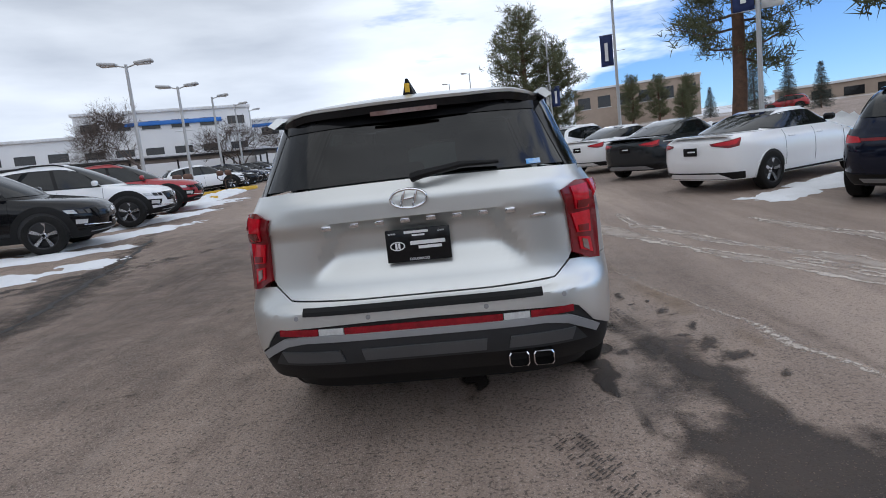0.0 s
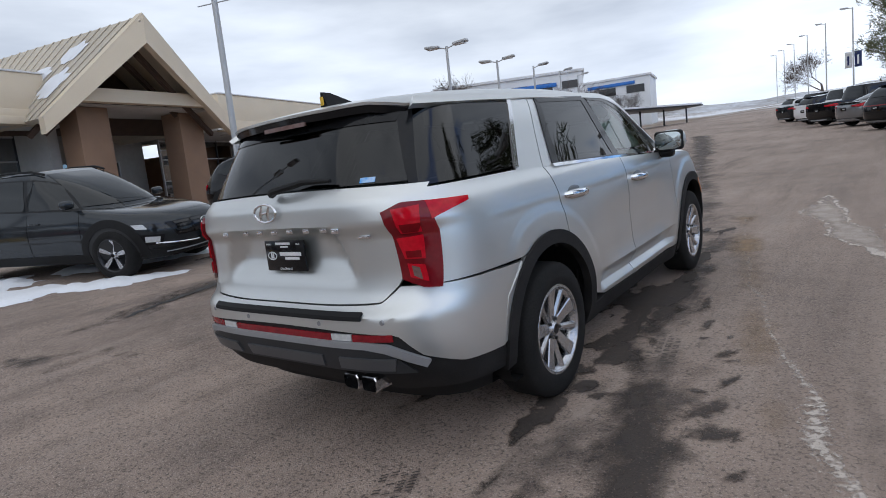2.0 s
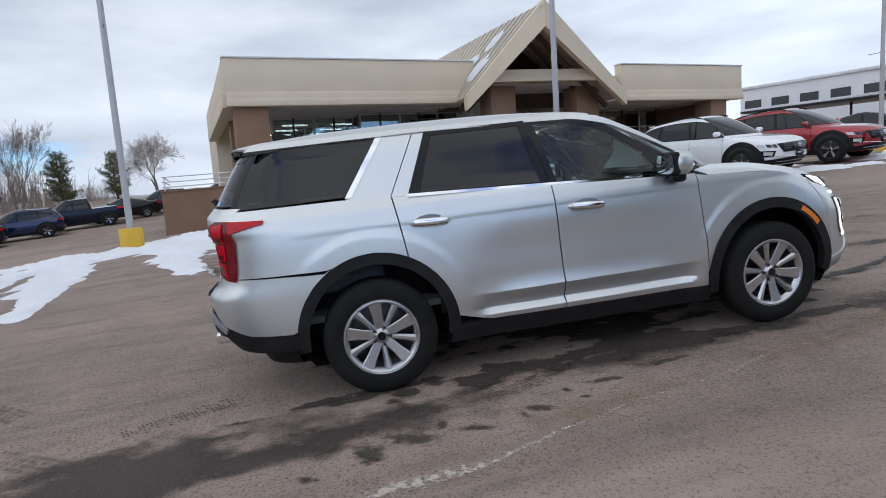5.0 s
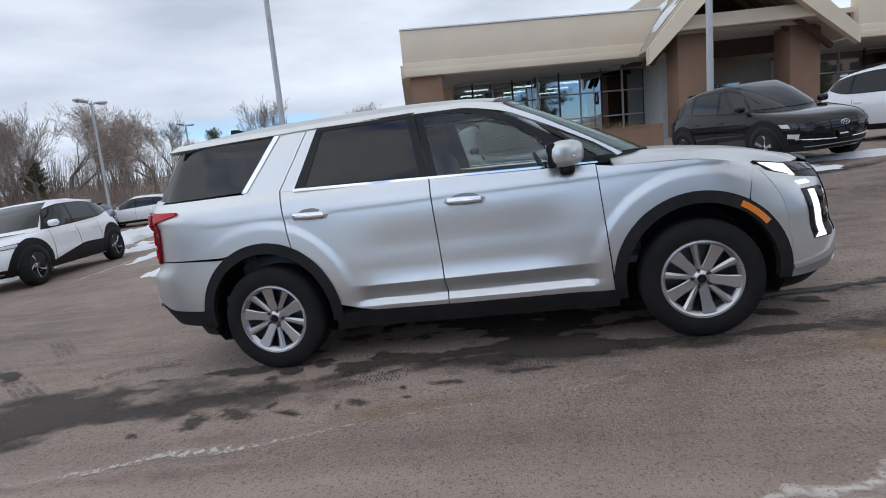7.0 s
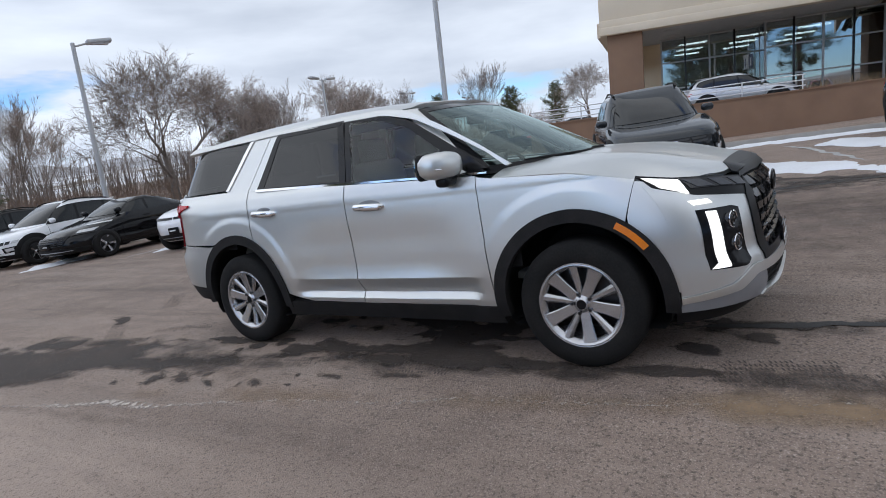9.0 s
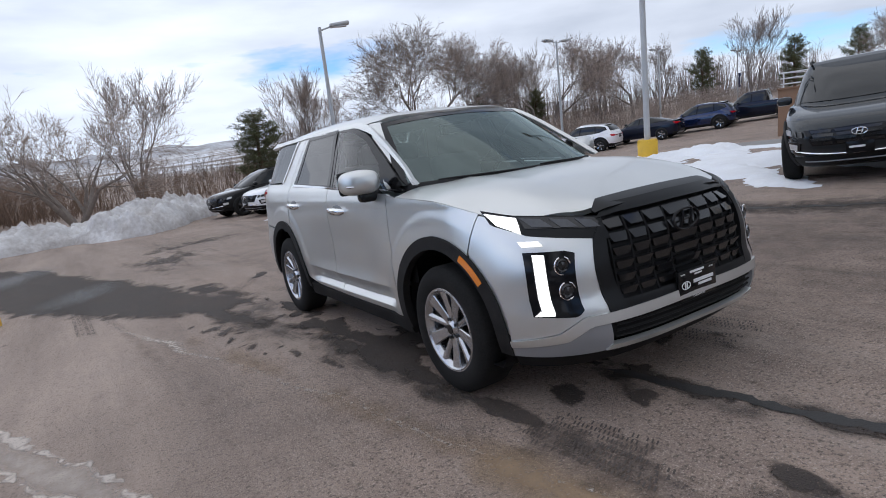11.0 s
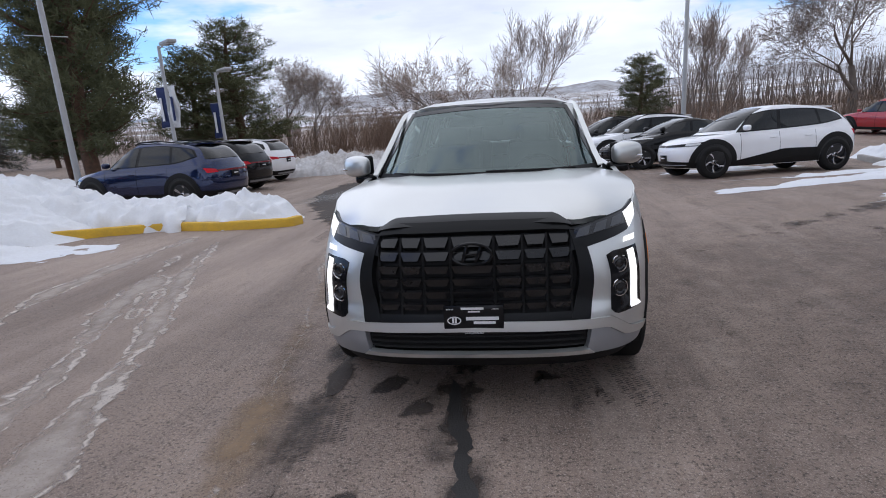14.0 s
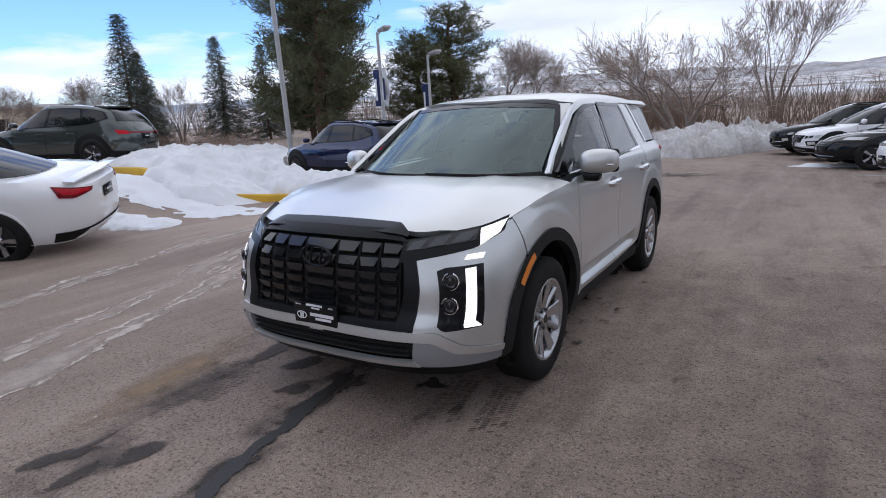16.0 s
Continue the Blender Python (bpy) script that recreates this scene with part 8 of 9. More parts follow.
def line_field(x, y):
    """A thin crust, broken into grains."""
    c = 0.55 * crinkle(x, y, 50)
    s = max(l_(x + c, y) for l_ in LINES)
    if s < -0.12:
        return -1.0
    return 0.74 * s - 0.001 + 0.020 * noise.noise(Vector((x * 1.3, y * 1.3, 49))) + 0.030 * noise.noise(Vector((x * 34, y * 26, 44))) + 0.042 * noise.noise(Vector((x * 72, y * 64, 46)))


field_sheet("salt_film", 1.2, 6.2, -5, 9, 0.055, film_field, FILM, "pale film of dried salt where meltwater ran", 0.0035, 8.0)
field_sheet("salt_lines", 0.8, 6.2, -5.5, 9, 0.035, rim_field, SALT, "crisp pale wavering lines of dried salt", 0.0048, 40.0)
field_sheet("salt_crust", 0.8, 3.1, -5.2, 5.7, 0.0125, line_field, CRUST, "thin crumbly line of dried salt", 0.0052, 18.0)
OCHRE = stream(((2.0, -1.5, 0.06), (1.75, -0.3, 0.12), (1.55, 0.8, 0.16), (1.38, 1.8, 0.19), (1.15, 2.8, 0.18), (0.95, 4.2, 0.12)))
TRACK = stream(((2.62, -3.7, 0.10), (2.42, -2.0, 0.09), (2.24, -0.6, 0.08), (2.03, 1.1, 0.05), (1.85, 2.4, 0.01)))
field_sheet("dark_track", 1.4, 3.2, -4.2, 2.8, 0.05, lambda x, y: TRACK(x, y) + 0.35 * crinkle(x, y, 91), DAMP, "dark tyre track on the asphalt", 0.0032, 3.0)
field_sheet("mud_stain", 0.6, 3.2, -3, 6, 0.07, lambda x, y: OCHRE(x, y) + 1.2 * crinkle(x, y, 60), MUD, "ochre mud stain on the asphalt", 0.0031, 3.2)


def snow_patch(cx, cy, rx, ry, rot, seed, label="thin trampled snow on the asphalt"):
    """Thin snow with a melted, lobed rim and bare holes."""
    r_ = max(rx, ry) * 1.7

    def f(x, y):
        o = oval(x, y, cx, cy, rx * 1.1, ry * 1.15, rot)
        return 0.75 * o + 0.34 * noise.fractal(Vector((x * 1.1, y * 1.1, seed)), 0.7, 2.1, 4) + 0.16 * noise.noise(Vector((x * 4.2, y * 4.2, seed + 3))) + 0.06 * noise.noise(Vector((x * 11, y * 11, seed + 6))) - 0.05
    ob = field_sheet("snow_patch", cx - r_, cx + r_, cy - r_, cy + r_, 0.075, f, SNOW, label, 0.004, 1.0, 0.07)
    return tagged(ob, category="snow")


# snow strips along the west row
for k, (x, y, rx, ry, rot) in enumerate(((-7.2, 1.6, 2.5, 0.52, 62), (-8.2, 4.0, 2.3, 0.40, 40), (-7.6, 6.9, 2.0, 0.42, 74), (-8.4, 10.0, 2.2, 0.48, 80), (-9.3, 13.6, 2.2, 0.65, 76), (-7.4, -1.9, 2.1, 0.48, 52),
                                           (-11.9, -2.0, 4.6, 0.45, 93), (-9.6, -3.6, 2.0, 0.55, 30), (-7.0, -4.6, 1.5, 0.28, 20), (-6.5, -6.6, 2.6, 0.30, 10), (-9.5, -5.2, 2.2, 0.7, 15), (-8.5, -7.4, 2.8, 0.5, 12),
                                           (-12.2, 3.2, 2.6, 0.5, 90), (-5.8, -11.6, 1.6, 0.30, 9), (-3.4, -14.3, 1.4, 0.35, 9), (-7.6, -8.3, 1.8, 0.22, 8))):
    snow_patch(x, y, rx, ry, rot, k + 1)


def ribbon(name, pts, width, material, label, seed=0, n=90, lift=0.006, ragged=0.5):
    c = spread([(*p, 0) for p in pts], n)
    vs = []
    for i, p in enumerate(c):
        d = (c[min(i + 1, n)] - c[max(i - 1, 0)]).normalized()
        s = Vector((-d.y, d.x, 0))
        run = 120.0 * i / n
        wob = 0.10 * noise.noise(Vector((run * 0.11, seed, 5)))
        for t in (-1, 1):
            w = width * 0.5 * max(0.12, 1 + ragged * 2.2 * noise.fractal(Vector((run * 0.30, seed + t * 9, 0)), 0.6, 2.2, 4)) * min(1, i / 6, (n - i) / 6)
            q = p + s * (t * w + wob)
            vs.append(Vector((q.x, q.y, land(q.x, q.y) + lift)))
    ob = meshed(name, vs, [(2 * i, 2 * i + 2, 2 * i + 3, 2 * i + 1) for i in range(n)], material, sharp=80)
    return tagged(ob, label, "stain", kind="stuff")


ribbon("asphalt_crack", [(-6.5, 6.2), (-5.9, 4.6), (-5.35, 3.2), (-5.2, 2.5), (-4.95, 1.6), (-4.6, 0.5), (-4.5, -0.4), (-4.2, -1.6)], 0.07, TAR, "dark ragged crack along the wet asphalt", 5, 300, 0.008, 0.8)
LANE_DAMP = stream(((0.95, 2.2, 0.10), (0.74, 3.2, 0.22), (0.1, 5.6, 0.30), (-0.45, 8.0, 0.34), (-1.9, 14.0, 0.5), (-3.6, 21.8, 0.6), (-6.0, 32.0, 0.7)))
field_sheet("damp_lane", -8.0, 2.0, 1.8, 33.0, 0.12, lambda x, y: LANE_DAMP(x, y) + 1.8 * crinkle(x, y, 81) + 0.30 * blot(x, y, 14), DAMP, "damp dark streak along the lane", 0.004, 1.5)
ribbon("asphalt_crack", [(0.2, 1.9), (0.1, 2.5), (0.0, 3.1), (-0.25, 3.8), (-0.55, 4.8), (-0.9, 6.2), (-1.3, 8.0)], 0.075, TAR, "dark tarred crack in the asphalt", 1, 300, 0.007, 0.45)


def tread(x, y, rot, length, seed):
    """A tyre's print: short damp bars in two rows."""
    vs, fs = [], []
    m = pose(x, y, 0, 0, 0, rot)
    rng = random.Random(seed)
    for i in range(int(length / 0.024)):
        for j in range(4):
            if rng.random() < 0.35 + 0.5 * noise.noise(Vector((i * 0.09, j * 0.4, seed))):
                continue
            cx, cy = -0.072 + 0.048 * j, i * 0.024
            c = [m @ Vector((cx + a * 0.017, cy + b * 0.0045 + a * 0.005, 0)) for a, b in ((-1, -1), (1, -1), (1, 1), (-1, 1))]
            n0 = len(vs)
            vs += [Vector((p.x, p.y, land(p.x, p.y) + 0.009)) for p in c]
            fs.append((n0, n0 + 1, n0 + 2, n0 + 3))
    tagged(meshed("tyre_print", vs, fs, PRINT, sharp=80), "damp tyre print on the asphalt", "stain", kind="stuff")


for k, (x, y, r, ln) in enumerate(((0.98, 2.12, 8, 0.75), (0.82, 2.15, 9, 0.55), (-0.54, 1.72, 9, 0.55), (-0.81, 1.66, 10, 0.60), (0.55, -4.3, -35, 1.2), (-0.35, -4.6, -42, 0.8))):
    tread(x, y, r, ln, k)


def kerb(name, pts, material, label, w=0.16, h=0.15, n=30):
    c = spread([(*p, 0) for p in pts], n)
    vs = []
    for i, p in enumerate(c):
        d = (c[min(i + 1, n)] - c[max(i - 1, 0)]).normalized()
        s = Vector((-d.y, d.x, 0))
        z = land(p.x, p.y)
        for t, dz in ((-0.5, -0.1), (-0.5, h - 0.03), (-0.36, h), (0.36, h), (0.5, h - 0.03), (0.5, -0.1)):
            q = p + s * t * w
            vs.append(Vector((q.x, q.y, z + dz)))
    fs = [(i * 6 + j, i * 6 + j + 1, (i + 1) * 6 + j + 1, (i + 1) * 6 + j) for i in range(n) for j in range(5)] + [(0, 1, 2, 3, 4, 5), tuple(n * 6 + k for k in (5, 4, 3, 2, 1, 0))]
    return tagged(meshed(name, vs, [f[::-1] for f in fs], material, sharp=40), label, "kerb", kind="structure")


kerb("kerb", [(3.82, -4.85), (3.90, -4.55), (4.5, -4.43), (5.2, -4.40), (6.3, -4.6)], YELLOW, "yellow painted kerb half buried in snow")
kerb("kerb", [(6.3, -4.6), (7.2, -4.2), (7.9, -3.1)], YELLOW, "yellow painted kerb half buried in snow")
kerb("kerb", [(7.9, -3.1), (9.5, -2.9), (12.5, -2.6)], YELLOW, "yellow painted kerb half buried in snow")
kerb("kerb", [(-10.2, 15.2), (-9.9, 16.6), (-10.6, 17.4), (-12.8, 16.4)], YELLOW, "yellow painted kerb of a parking island")
kerb("kerb", [(-11.4, 22.2), (-11.1, 23.8), (-11.9, 24.6), (-14.6, 23.4)], YELLOW, "yellow painted kerb of a parking island")
kerb("kerb", [(-12.4, -7.6), (-12.3, -3.0), (-12.6, 2.0), (-13.4, 6.0)], CONCRETE, "grey concrete kerb below the terrace wall")
kerb("kerb", [(-9.8, -13.0), (-9.2, -10.5), (-10.0, -8.2)], CONCRETE, "grey concrete kerb of a parking island")

for pts in (([(-5.0, -3.6), (-8.6, -5.0)]), ([(-4.2, -8.1), (-9.0, -8.9)]), ([(-3.2, -11.6), (-7.5, -12.3)]), ([(-6.9, 3.2), (-10.5, 1.9)]), ([(-7.2, 6.7), (-11.0, 5.4)]), ([(5.0, 10.0), (8.6, 13.0)]), ([(4.2, 13.7), (7.8, 16.7)]), ([(6.0, 3.1), (9.6, 6.1)])):
    c = ribbon("stall_line", pts, 0.10, STRIPE, "worn white stall line", 77, 30, 0.006, 0.05)
    tagged(c, category="road marking")


def standpipe(x, y):
    """A pair of brown binocular-like valve heads on a forked post."""
    s = thing("hydrant_valve", upright(x, y, 15), "rusty brown twin-headed valve on a post", "standpipe")
    v, f = tube([(0, 0, 0), (0, 0, 0.62)], 0.03, 8)
    meshed("post", v, f, DARK_TIMBER, s)
    v, f = tube([(-0.34, 0, 0.95), (-0.34, 0, 0.74), (-0.2, 0, 0.62), (0.2, 0, 0.62), (0.34, 0, 0.74), (0.34, 0, 0.95)], 0.022, 8)
    meshed("fork", v, f, DARK_TIMBER, s)
    for sx in (-1, 1):
        bm = box_bm(0.34, 0.26, 0.26, (sx * 0.19, 0, 0.98), 0.10, None, 3)
        part("head", bm, RUST, s)


RUST = surf("rusty_brown", (0.16, 0.085, 0.06), (0.09, 0.05, 0.04), rough=0.8, bump=0.2)
standpipe(-10.8, 16.0)
standpipe(-12.6, 23.6)

snow_patch(8.4, -2.3, 2.2, 0.60, 8, 40, "flat trampled snow beside the white sedan")
snow_patch(-9.0, -2.2, 1.6, 0.9, 20, 41)
snow_patch(6.45, 5.75, 2.1, 0.50, 40, 42, "flat trampled snow between two parked cars")

for k, (x, y, r, ln) in enumerate(((2.95, -5.2, 3, 2.4), (1.18, 0.2, 4, 0.5), (1.30, -0.9, 8, 0.5), (0.9, -3.1, 25, 0.7))):
    tread(x, y, r, ln, 20 + k)

# ---- trees ----


def grow(rng, p, d, length, radius, depth, out, twigs, droop=0.0, split=(2, 3), spread_a=0.55, keep=0.72):
    """One limb and its children."""
    if depth <= 0:              # a last twig is a slim cone
        s = d.orthogonal().normalized()
        b = d.cross(s)
        e = p + (d + Vector((rng.uniform(-1, 1), rng.uniform(-1, 1), rng.uniform(-0.6, 1) - droop)) * 0.16).normalized() * length
        w = max(0.009, radius)
        twigs.append(([p + s * w, p - s * w * 0.5 + b * w * 0.87, p - s * w * 0.5 - b * w * 0.87, e], [(0, 1, 3), (1, 2, 3), (2, 0, 3)]))
        return
    n = 4 if depth > 4 else 3 if depth > 1 else 2 if depth == 1 else 1
    pts, rad = [p.copy()], [radius]
    q, dd = p.copy(), d.copy()
    for i in range(n):
        dd = (dd + Vector((rng.uniform(-1, 1), rng.uniform(-1, 1), rng.uniform(-0.6, 1) - droop)) * (0.16 if depth < 5 else 0.09)).normalized()
        q = q + dd * length / n
        pts.append(q.copy())
        rad.append(radius * (1 - 0.45 * (i + 1) / n))
    rad = [max(0.007, r_) for r_ in rad]
    (out if depth > 1 else twigs).append(tube(pts, rad, 7 if radius > 0.08 else 5 if radius > 0.03 else 3, False))
    if depth <= 0:
        return
    for k in range(rng.randint(*split) + (2 if depth <= 1 else 1 if depth <= 4 else 0)):
        i = rng.randint(1, n) if k else n
        side = dd.orthogonal().normalized()
        side.rotate(Matrix.Rotation(rng.uniform(0, 6.28), 3, dd))
        nd = (dd * math.cos(spread_a) + side * math.sin(spread_a * rng.uniform(0.6, 1.4))).normalized()
        grow(rng, pts[i], nd, length * rng.uniform(keep - 0.12, keep + 0.1), rad[i] * rng.uniform(0.55, 0.8), depth - 1, out, twigs, droop, split, spread_a, keep)
    if depth in (2, 3, 4):          # fine shoots along the middle of the limb
        for k in range(1):
            q = pts[0].lerp(pts[-1], rng.uniform(0.15, 0.9))
            side = dd.orthogonal().normalized()
            side.rotate(Matrix.Rotation(rng.uniform(0, 6.28), 3, dd))
            grow(rng, q, (dd * 0.6 + side).normalized(), length * 0.55, rad[-1] * 0.4, 1, out, twigs, droop, (1, 2), spread_a, keep)


TREES = {}


def bare_tree(kind, x, y, height, rz, label, dz=0.0):
    """Leafless trees in four growth habits, one mesh of limbs and one of twigs each."""
    if kind not in TREES:
        rng = random.Random({"wide": 3, "upright": 8, "multi": 15, "small": 21}[kind])
        limbs, twigs = [], []
        if kind == "wide":
            grow(rng, Vector((0, 0, 0)), Vector((0, 0, 1)), 2.4, 0.24, 7, limbs, twigs, 0.0, (2, 3), 0.62, 0.78)
        elif kind == "upright":
            for k in range(4):
                a = k * 1.6
                grow(rng, Vector((0.3 * math.cos(a), 0.3 * math.sin(a), 0)), Vector((0.22 * math.cos(a), 0.22 * math.sin(a), 1)).normalized(), 3.0, 0.13, 6, limbs, twigs, -0.35, (2, 3), 0.34, 0.74)
        elif kind == "multi":
            for k in range(4):
                a = k * 1.57 + 0.4
                grow(rng, Vector((0.2 * math.cos(a), 0.2 * math.sin(a), 0)), Vector((0.75 * math.cos(a), 0.75 * math.sin(a), 1)).normalized(), 2.1, 0.16, 6, limbs, twigs, 0.0, (2, 3), 0.55, 0.78)
        else:
            grow(rng, Vector((0, 0, 0)), Vector((0, 0, 1)), 1.3, 0.12, 6, limbs, twigs, 0.0, (2, 3), 0.6, 0.8)
        t = thing("bare_tree", Matrix(), label, "tree", "bare trees")
        v, f = joined(limbs)
        top = max(p.z for p in v)
        v2, f2 = joined(twigs)
        top = max(top, max(p.z for p in v2))
        for vv in (v, v2):
            for p in vv:
                p *= 10.0 / top
        meshed("trunk", v, f, BARK, t, sharp=70)
        meshed("crown", v2, f2, TWIG, t, sharp=70)
        TREES[kind] = t
        t.matrix_basis = upright(x, y, rz, dz) @ Matrix.Diagonal((height / 10, height / 10, height / 10, 1))
        return t
    t = copy_thing(TREES[kind], Matrix())
    t.matrix_basis = upright(x, y, rz, dz) @ Matrix.Diagonal((height / 10, height / 10, height / 10, 1))
    return tagged(t, label)


for kd, x, y, h, rz in (("wide", -27.2, -43.4, 11.5, 0), ("wide", -37.4, -41.4, 8.5, 120), ("upright", -40.0, -46.0, 10.0, 30), ("upright", -62.0, -33.1, 10.0, 70), ("wide", -70, -22, 8, 200), ("upright", -55, -40, 8.5, 300),
                       ("multi", 2.9, -27.5, 7.0, 20), ("upright", -1.0, -41.0, 9.6, 200), ("upright", -13.1, -41.2, 8.8, 90), ("wide", -22.6, -39.0, 11.4, 240), ("wide", -29.9, -42.2, 9.6, 60), ("upright", -33.1, -39.7, 8.6, 150), ("wide", -36.1, -37.0, 9.2, 310), ("upright", -42.5, -37.4, 7.4, 45), ("wide", -48, -38, 8.5, 170),
                       ("wide", 15.6, -38.7, 6.6, 100), ("wide", 19.0, -42.0, 7.4, 330), ("upright", 10.0, -48.0, 6.5, 10), ("wide", 51.6, -24.2, 6.6, 0), ("upright", 46.7, -30.3, 6.2, 80), ("wide", 57.0, -20.2, 6.4, 140), ("upright", 25, -44, 7, 130),
                       ("wide", -25.4, 37.9, 7.6, 15), ("small", -20.5, 44.5, 6.2, 200), ("small", -35.0, 97.0, 7.0, 40), ("small", -31.0, 90.0, 6.0, 140), ("upright", -16, -45, 8, 220), ("wide", -6.0, 120, 9, 20)):
    tr_ = bare_tree(kd, x, y, h, rz, {"wide": "bare broad-crowned deciduous tree in winter", "upright": "bare upright cottonwood with fine branches", "multi": "bare many-stemmed tree beyond the snow bank", "small": "small bare parking lot tree"}[kd])
    if y > 0:       # the lot's own trees have darker bark
        for c in tr_.children:
            c.material_slots[0].link = "OBJECT"
            c.material_slots[0].material = LOT_BARK


def blades(rng, c, d, n, size, width, flat=0.7):
    """A tuft of needle blades round c, pointing about d."""
    vs, fs = [], []
    for _ in range(n):
        a = (d + Vector((rng.gauss(0, flat), rng.gauss(0, flat), rng.gauss(0, flat)))).normalized()
        s = a.orthogonal().normalized()
        s.rotate(Matrix.Rotation(rng.uniform(0, 6.28), 3, a))
        l = size * rng.uniform(0.6, 1.2)
        o = c + Vector((rng.gauss(0, 0.3), rng.gauss(0, 0.3), rng.gauss(0, 0.25))) * size
        i = len(vs)
        vs += [o - s * width, o + s * width, o + a * l]
        fs.append((i, i + 1, i + 2))
    return vs, fs


def pine_tree(kind, x, y, height, rz, label, dz=0.0, wide=1.0):
    key = "pine_" + kind
    m = upright(x, y, rz, dz) @ Matrix.Diagonal((wide * height / 10, wide * height / 10, height / 10, 1))
    if key in TREES:
        t = copy_thing(TREES[key], Matrix())
        t.matrix_basis = m
        return tagged(t, label)
    rng = random.Random({"full": 5, "open": 9, "spruce": 12}[kind])
    t = thing("conifer", Matrix(), label, "tree", "conifers")
    trunk, limbs, tufts = [], [], []
    bend = [Vector((0.12 * math.sin(z * 0.7), 0.1 * math.cos(z * 0.5) - 0.1, z)) for z in (0, 2, 4, 6, 8, 9.8)]
    trunk.append(tube(bend, [0.26, 0.23, 0.19, 0.14, 0.08, 0.02] if kind != "spruce" else [0.16, 0.14, 0.11, 0.08, 0.05, 0.01], 9, False))
    if kind == "spruce":
        for i in range(150):
            h = 0.5 + 9.3 * (i / 150) ** 0.9
            a = i * 2.399 + rng.uniform(-0.3, 0.3)
            reach = (3.0 * (1 - h / 10.1) + 0.12) * rng.uniform(0.75, 1.1)
            d = Vector((math.cos(a), math.sin(a), -0.22))
            p0 = Vector((0, 0, h))
            limbs.append(tube([p0, p0 + d * reach * 0.6, p0 + d * reach + Vector((0, 0, 0.10 * reach))], [0.03, 0.018, 0.006], 3, False))
            for s in range(max(2, int(reach * 4))):
                u = (s + 0.7) / max(2, int(reach * 4))
                c = p0 + d * reach * u
                tufts.append(blades(rng, c, Vector((d.x, d.y, -0.25)), 12, 0.42, 0.026, 0.5))
    else:
        n = 62 if kind == "full" else 30
        for i in range(n):
            u = i / n
            h = lerp(1.3, 9.6, u) if kind == "full" else lerp(3.0, 9.6, u)
            a = i * 2.399 + rng.uniform(-0.5, 0.5)
            prof = math.sin(math.pi * clamp(0.18 + 0.80 * (h / 10))) ** 0.7
            reach = (2.7 if kind == "full" else 2.5) * prof * rng.uniform(0.55, 1.15)
            d = Vector((math.cos(a), math.sin(a), rng.uniform(-0.05, 0.40) if kind == "full" else rng.uniform(-0.35, 0.30)))
            p0 = Vector((0.1 * math.sin(h * 0.7), 0, h))
            mid = p0 + d * reach * 0.55 + Vector((0, 0, -0.12))
            tip = p0 + d * reach + Vector((0, 0, 0.22))
            limbs.append(tube([p0, mid, tip], [0.055, 0.035, 0.012], 4, False))
            m_ = max(4, int(reach * 5.5))
            for s in range(m_):
                q = 0.30 + 0.72 * s / m_
                c = mid.lerp(tip, (q - 0.55) / 0.45) if q > 0.55 else p0.lerp(mid, q / 0.55)
                for w in range(3):
                    cc = c + Vector((rng.gauss(0, 0.24), rng.gauss(0, 0.24), rng.gauss(0.08, 0.16)))
                    tufts.append(blades(rng, cc, Vector((d.x * 0.6, d.y * 0.6, 0.5)), 13, 0.36, 0.020, 0.8))
    v, f = joined(trunk)
    meshed("trunk", v, f, PINE_BARK, t, sharp=70)
    v, f = joined(limbs)
    tagged(meshed("bough", v, f, PINE_BARK, t, sharp=70), kind="stuff")
    v, f = joined(tufts)
    meshed("crown", v, f, SPRUCE if kind == "spruce" else NEEDLE, t, sharp=180)
    TREES[key] = t
    t.matrix_basis = m
    return t


for kd, x, y, h, rz, *wide_ in (("full", 19.4, -19.4, 12.5, 0, 1.1), ("full", 21.6, -22.0, 11.0, 100, 1.1), ("full", 16.3, -28.0, 8.2, 200, 1.45), ("full", 19.3, -28.4, 7.0, 300, 1.3), ("full", 24.4, -24.0, 8.5, 40), ("full", 4.3, 42.7, 11.5, 60), ("full", 7.0, 44.5, 9.0, 160), ("open", 11.3, 20.6, 12.5, 20), ("open", 17.0, 15.2, 17.0, 140), ("full", 17.6, 11.0, 12.0, 70, 1.35), ("full", 21.5, 16.5, 14.0, 220, 1.3),
                       ("full", -8.1, -35.6, 5.0, 30, 1.45), ("full", -63.8, -40.5, 6.4, 60), ("full", -64.2, -30.0, 6.0, 120), ("full", -71.2, -26.8, 6.0, 20), ("full", -34, -46, 5.0, 10), ("full", -40, -44, 4.6, 90), ("full", 33, -33, 7.0, 90),
                       ("spruce", 41.0, -30.7, 9.0, 0), ("spruce", 37.2, -32.2, 8.0, 50), ("spruce", 40.2, -22.0, 10.0, 100), ("spruce", 45, -26, 8.0, 10), ("spruce", 25.0, 49.5, 5.8, 20), ("spruce", 34.2, 61.8, 5.4, 80), ("spruce", 34.4, 56.0, 4.6, 150), ("spruce", 31, 75, 4, 20), ("full", 22.8, 61.1, 4.2, 0), ("full", 26.2, 81.0, 7.0, 30), ("full", 22.8, 82.0, 7.5, 70), ("full", 30.0, 80.0, 6.4, 110)):
    pine_tree(kd, x, y, h, rz, {"full": "dark green dense pine beyond the lot", "open": "tall ponderosa pine with a reddish bare trunk", "spruce": "dark conical spruce behind the lot"}[kd], wide=wide_[0] if wide_ else 1.0)


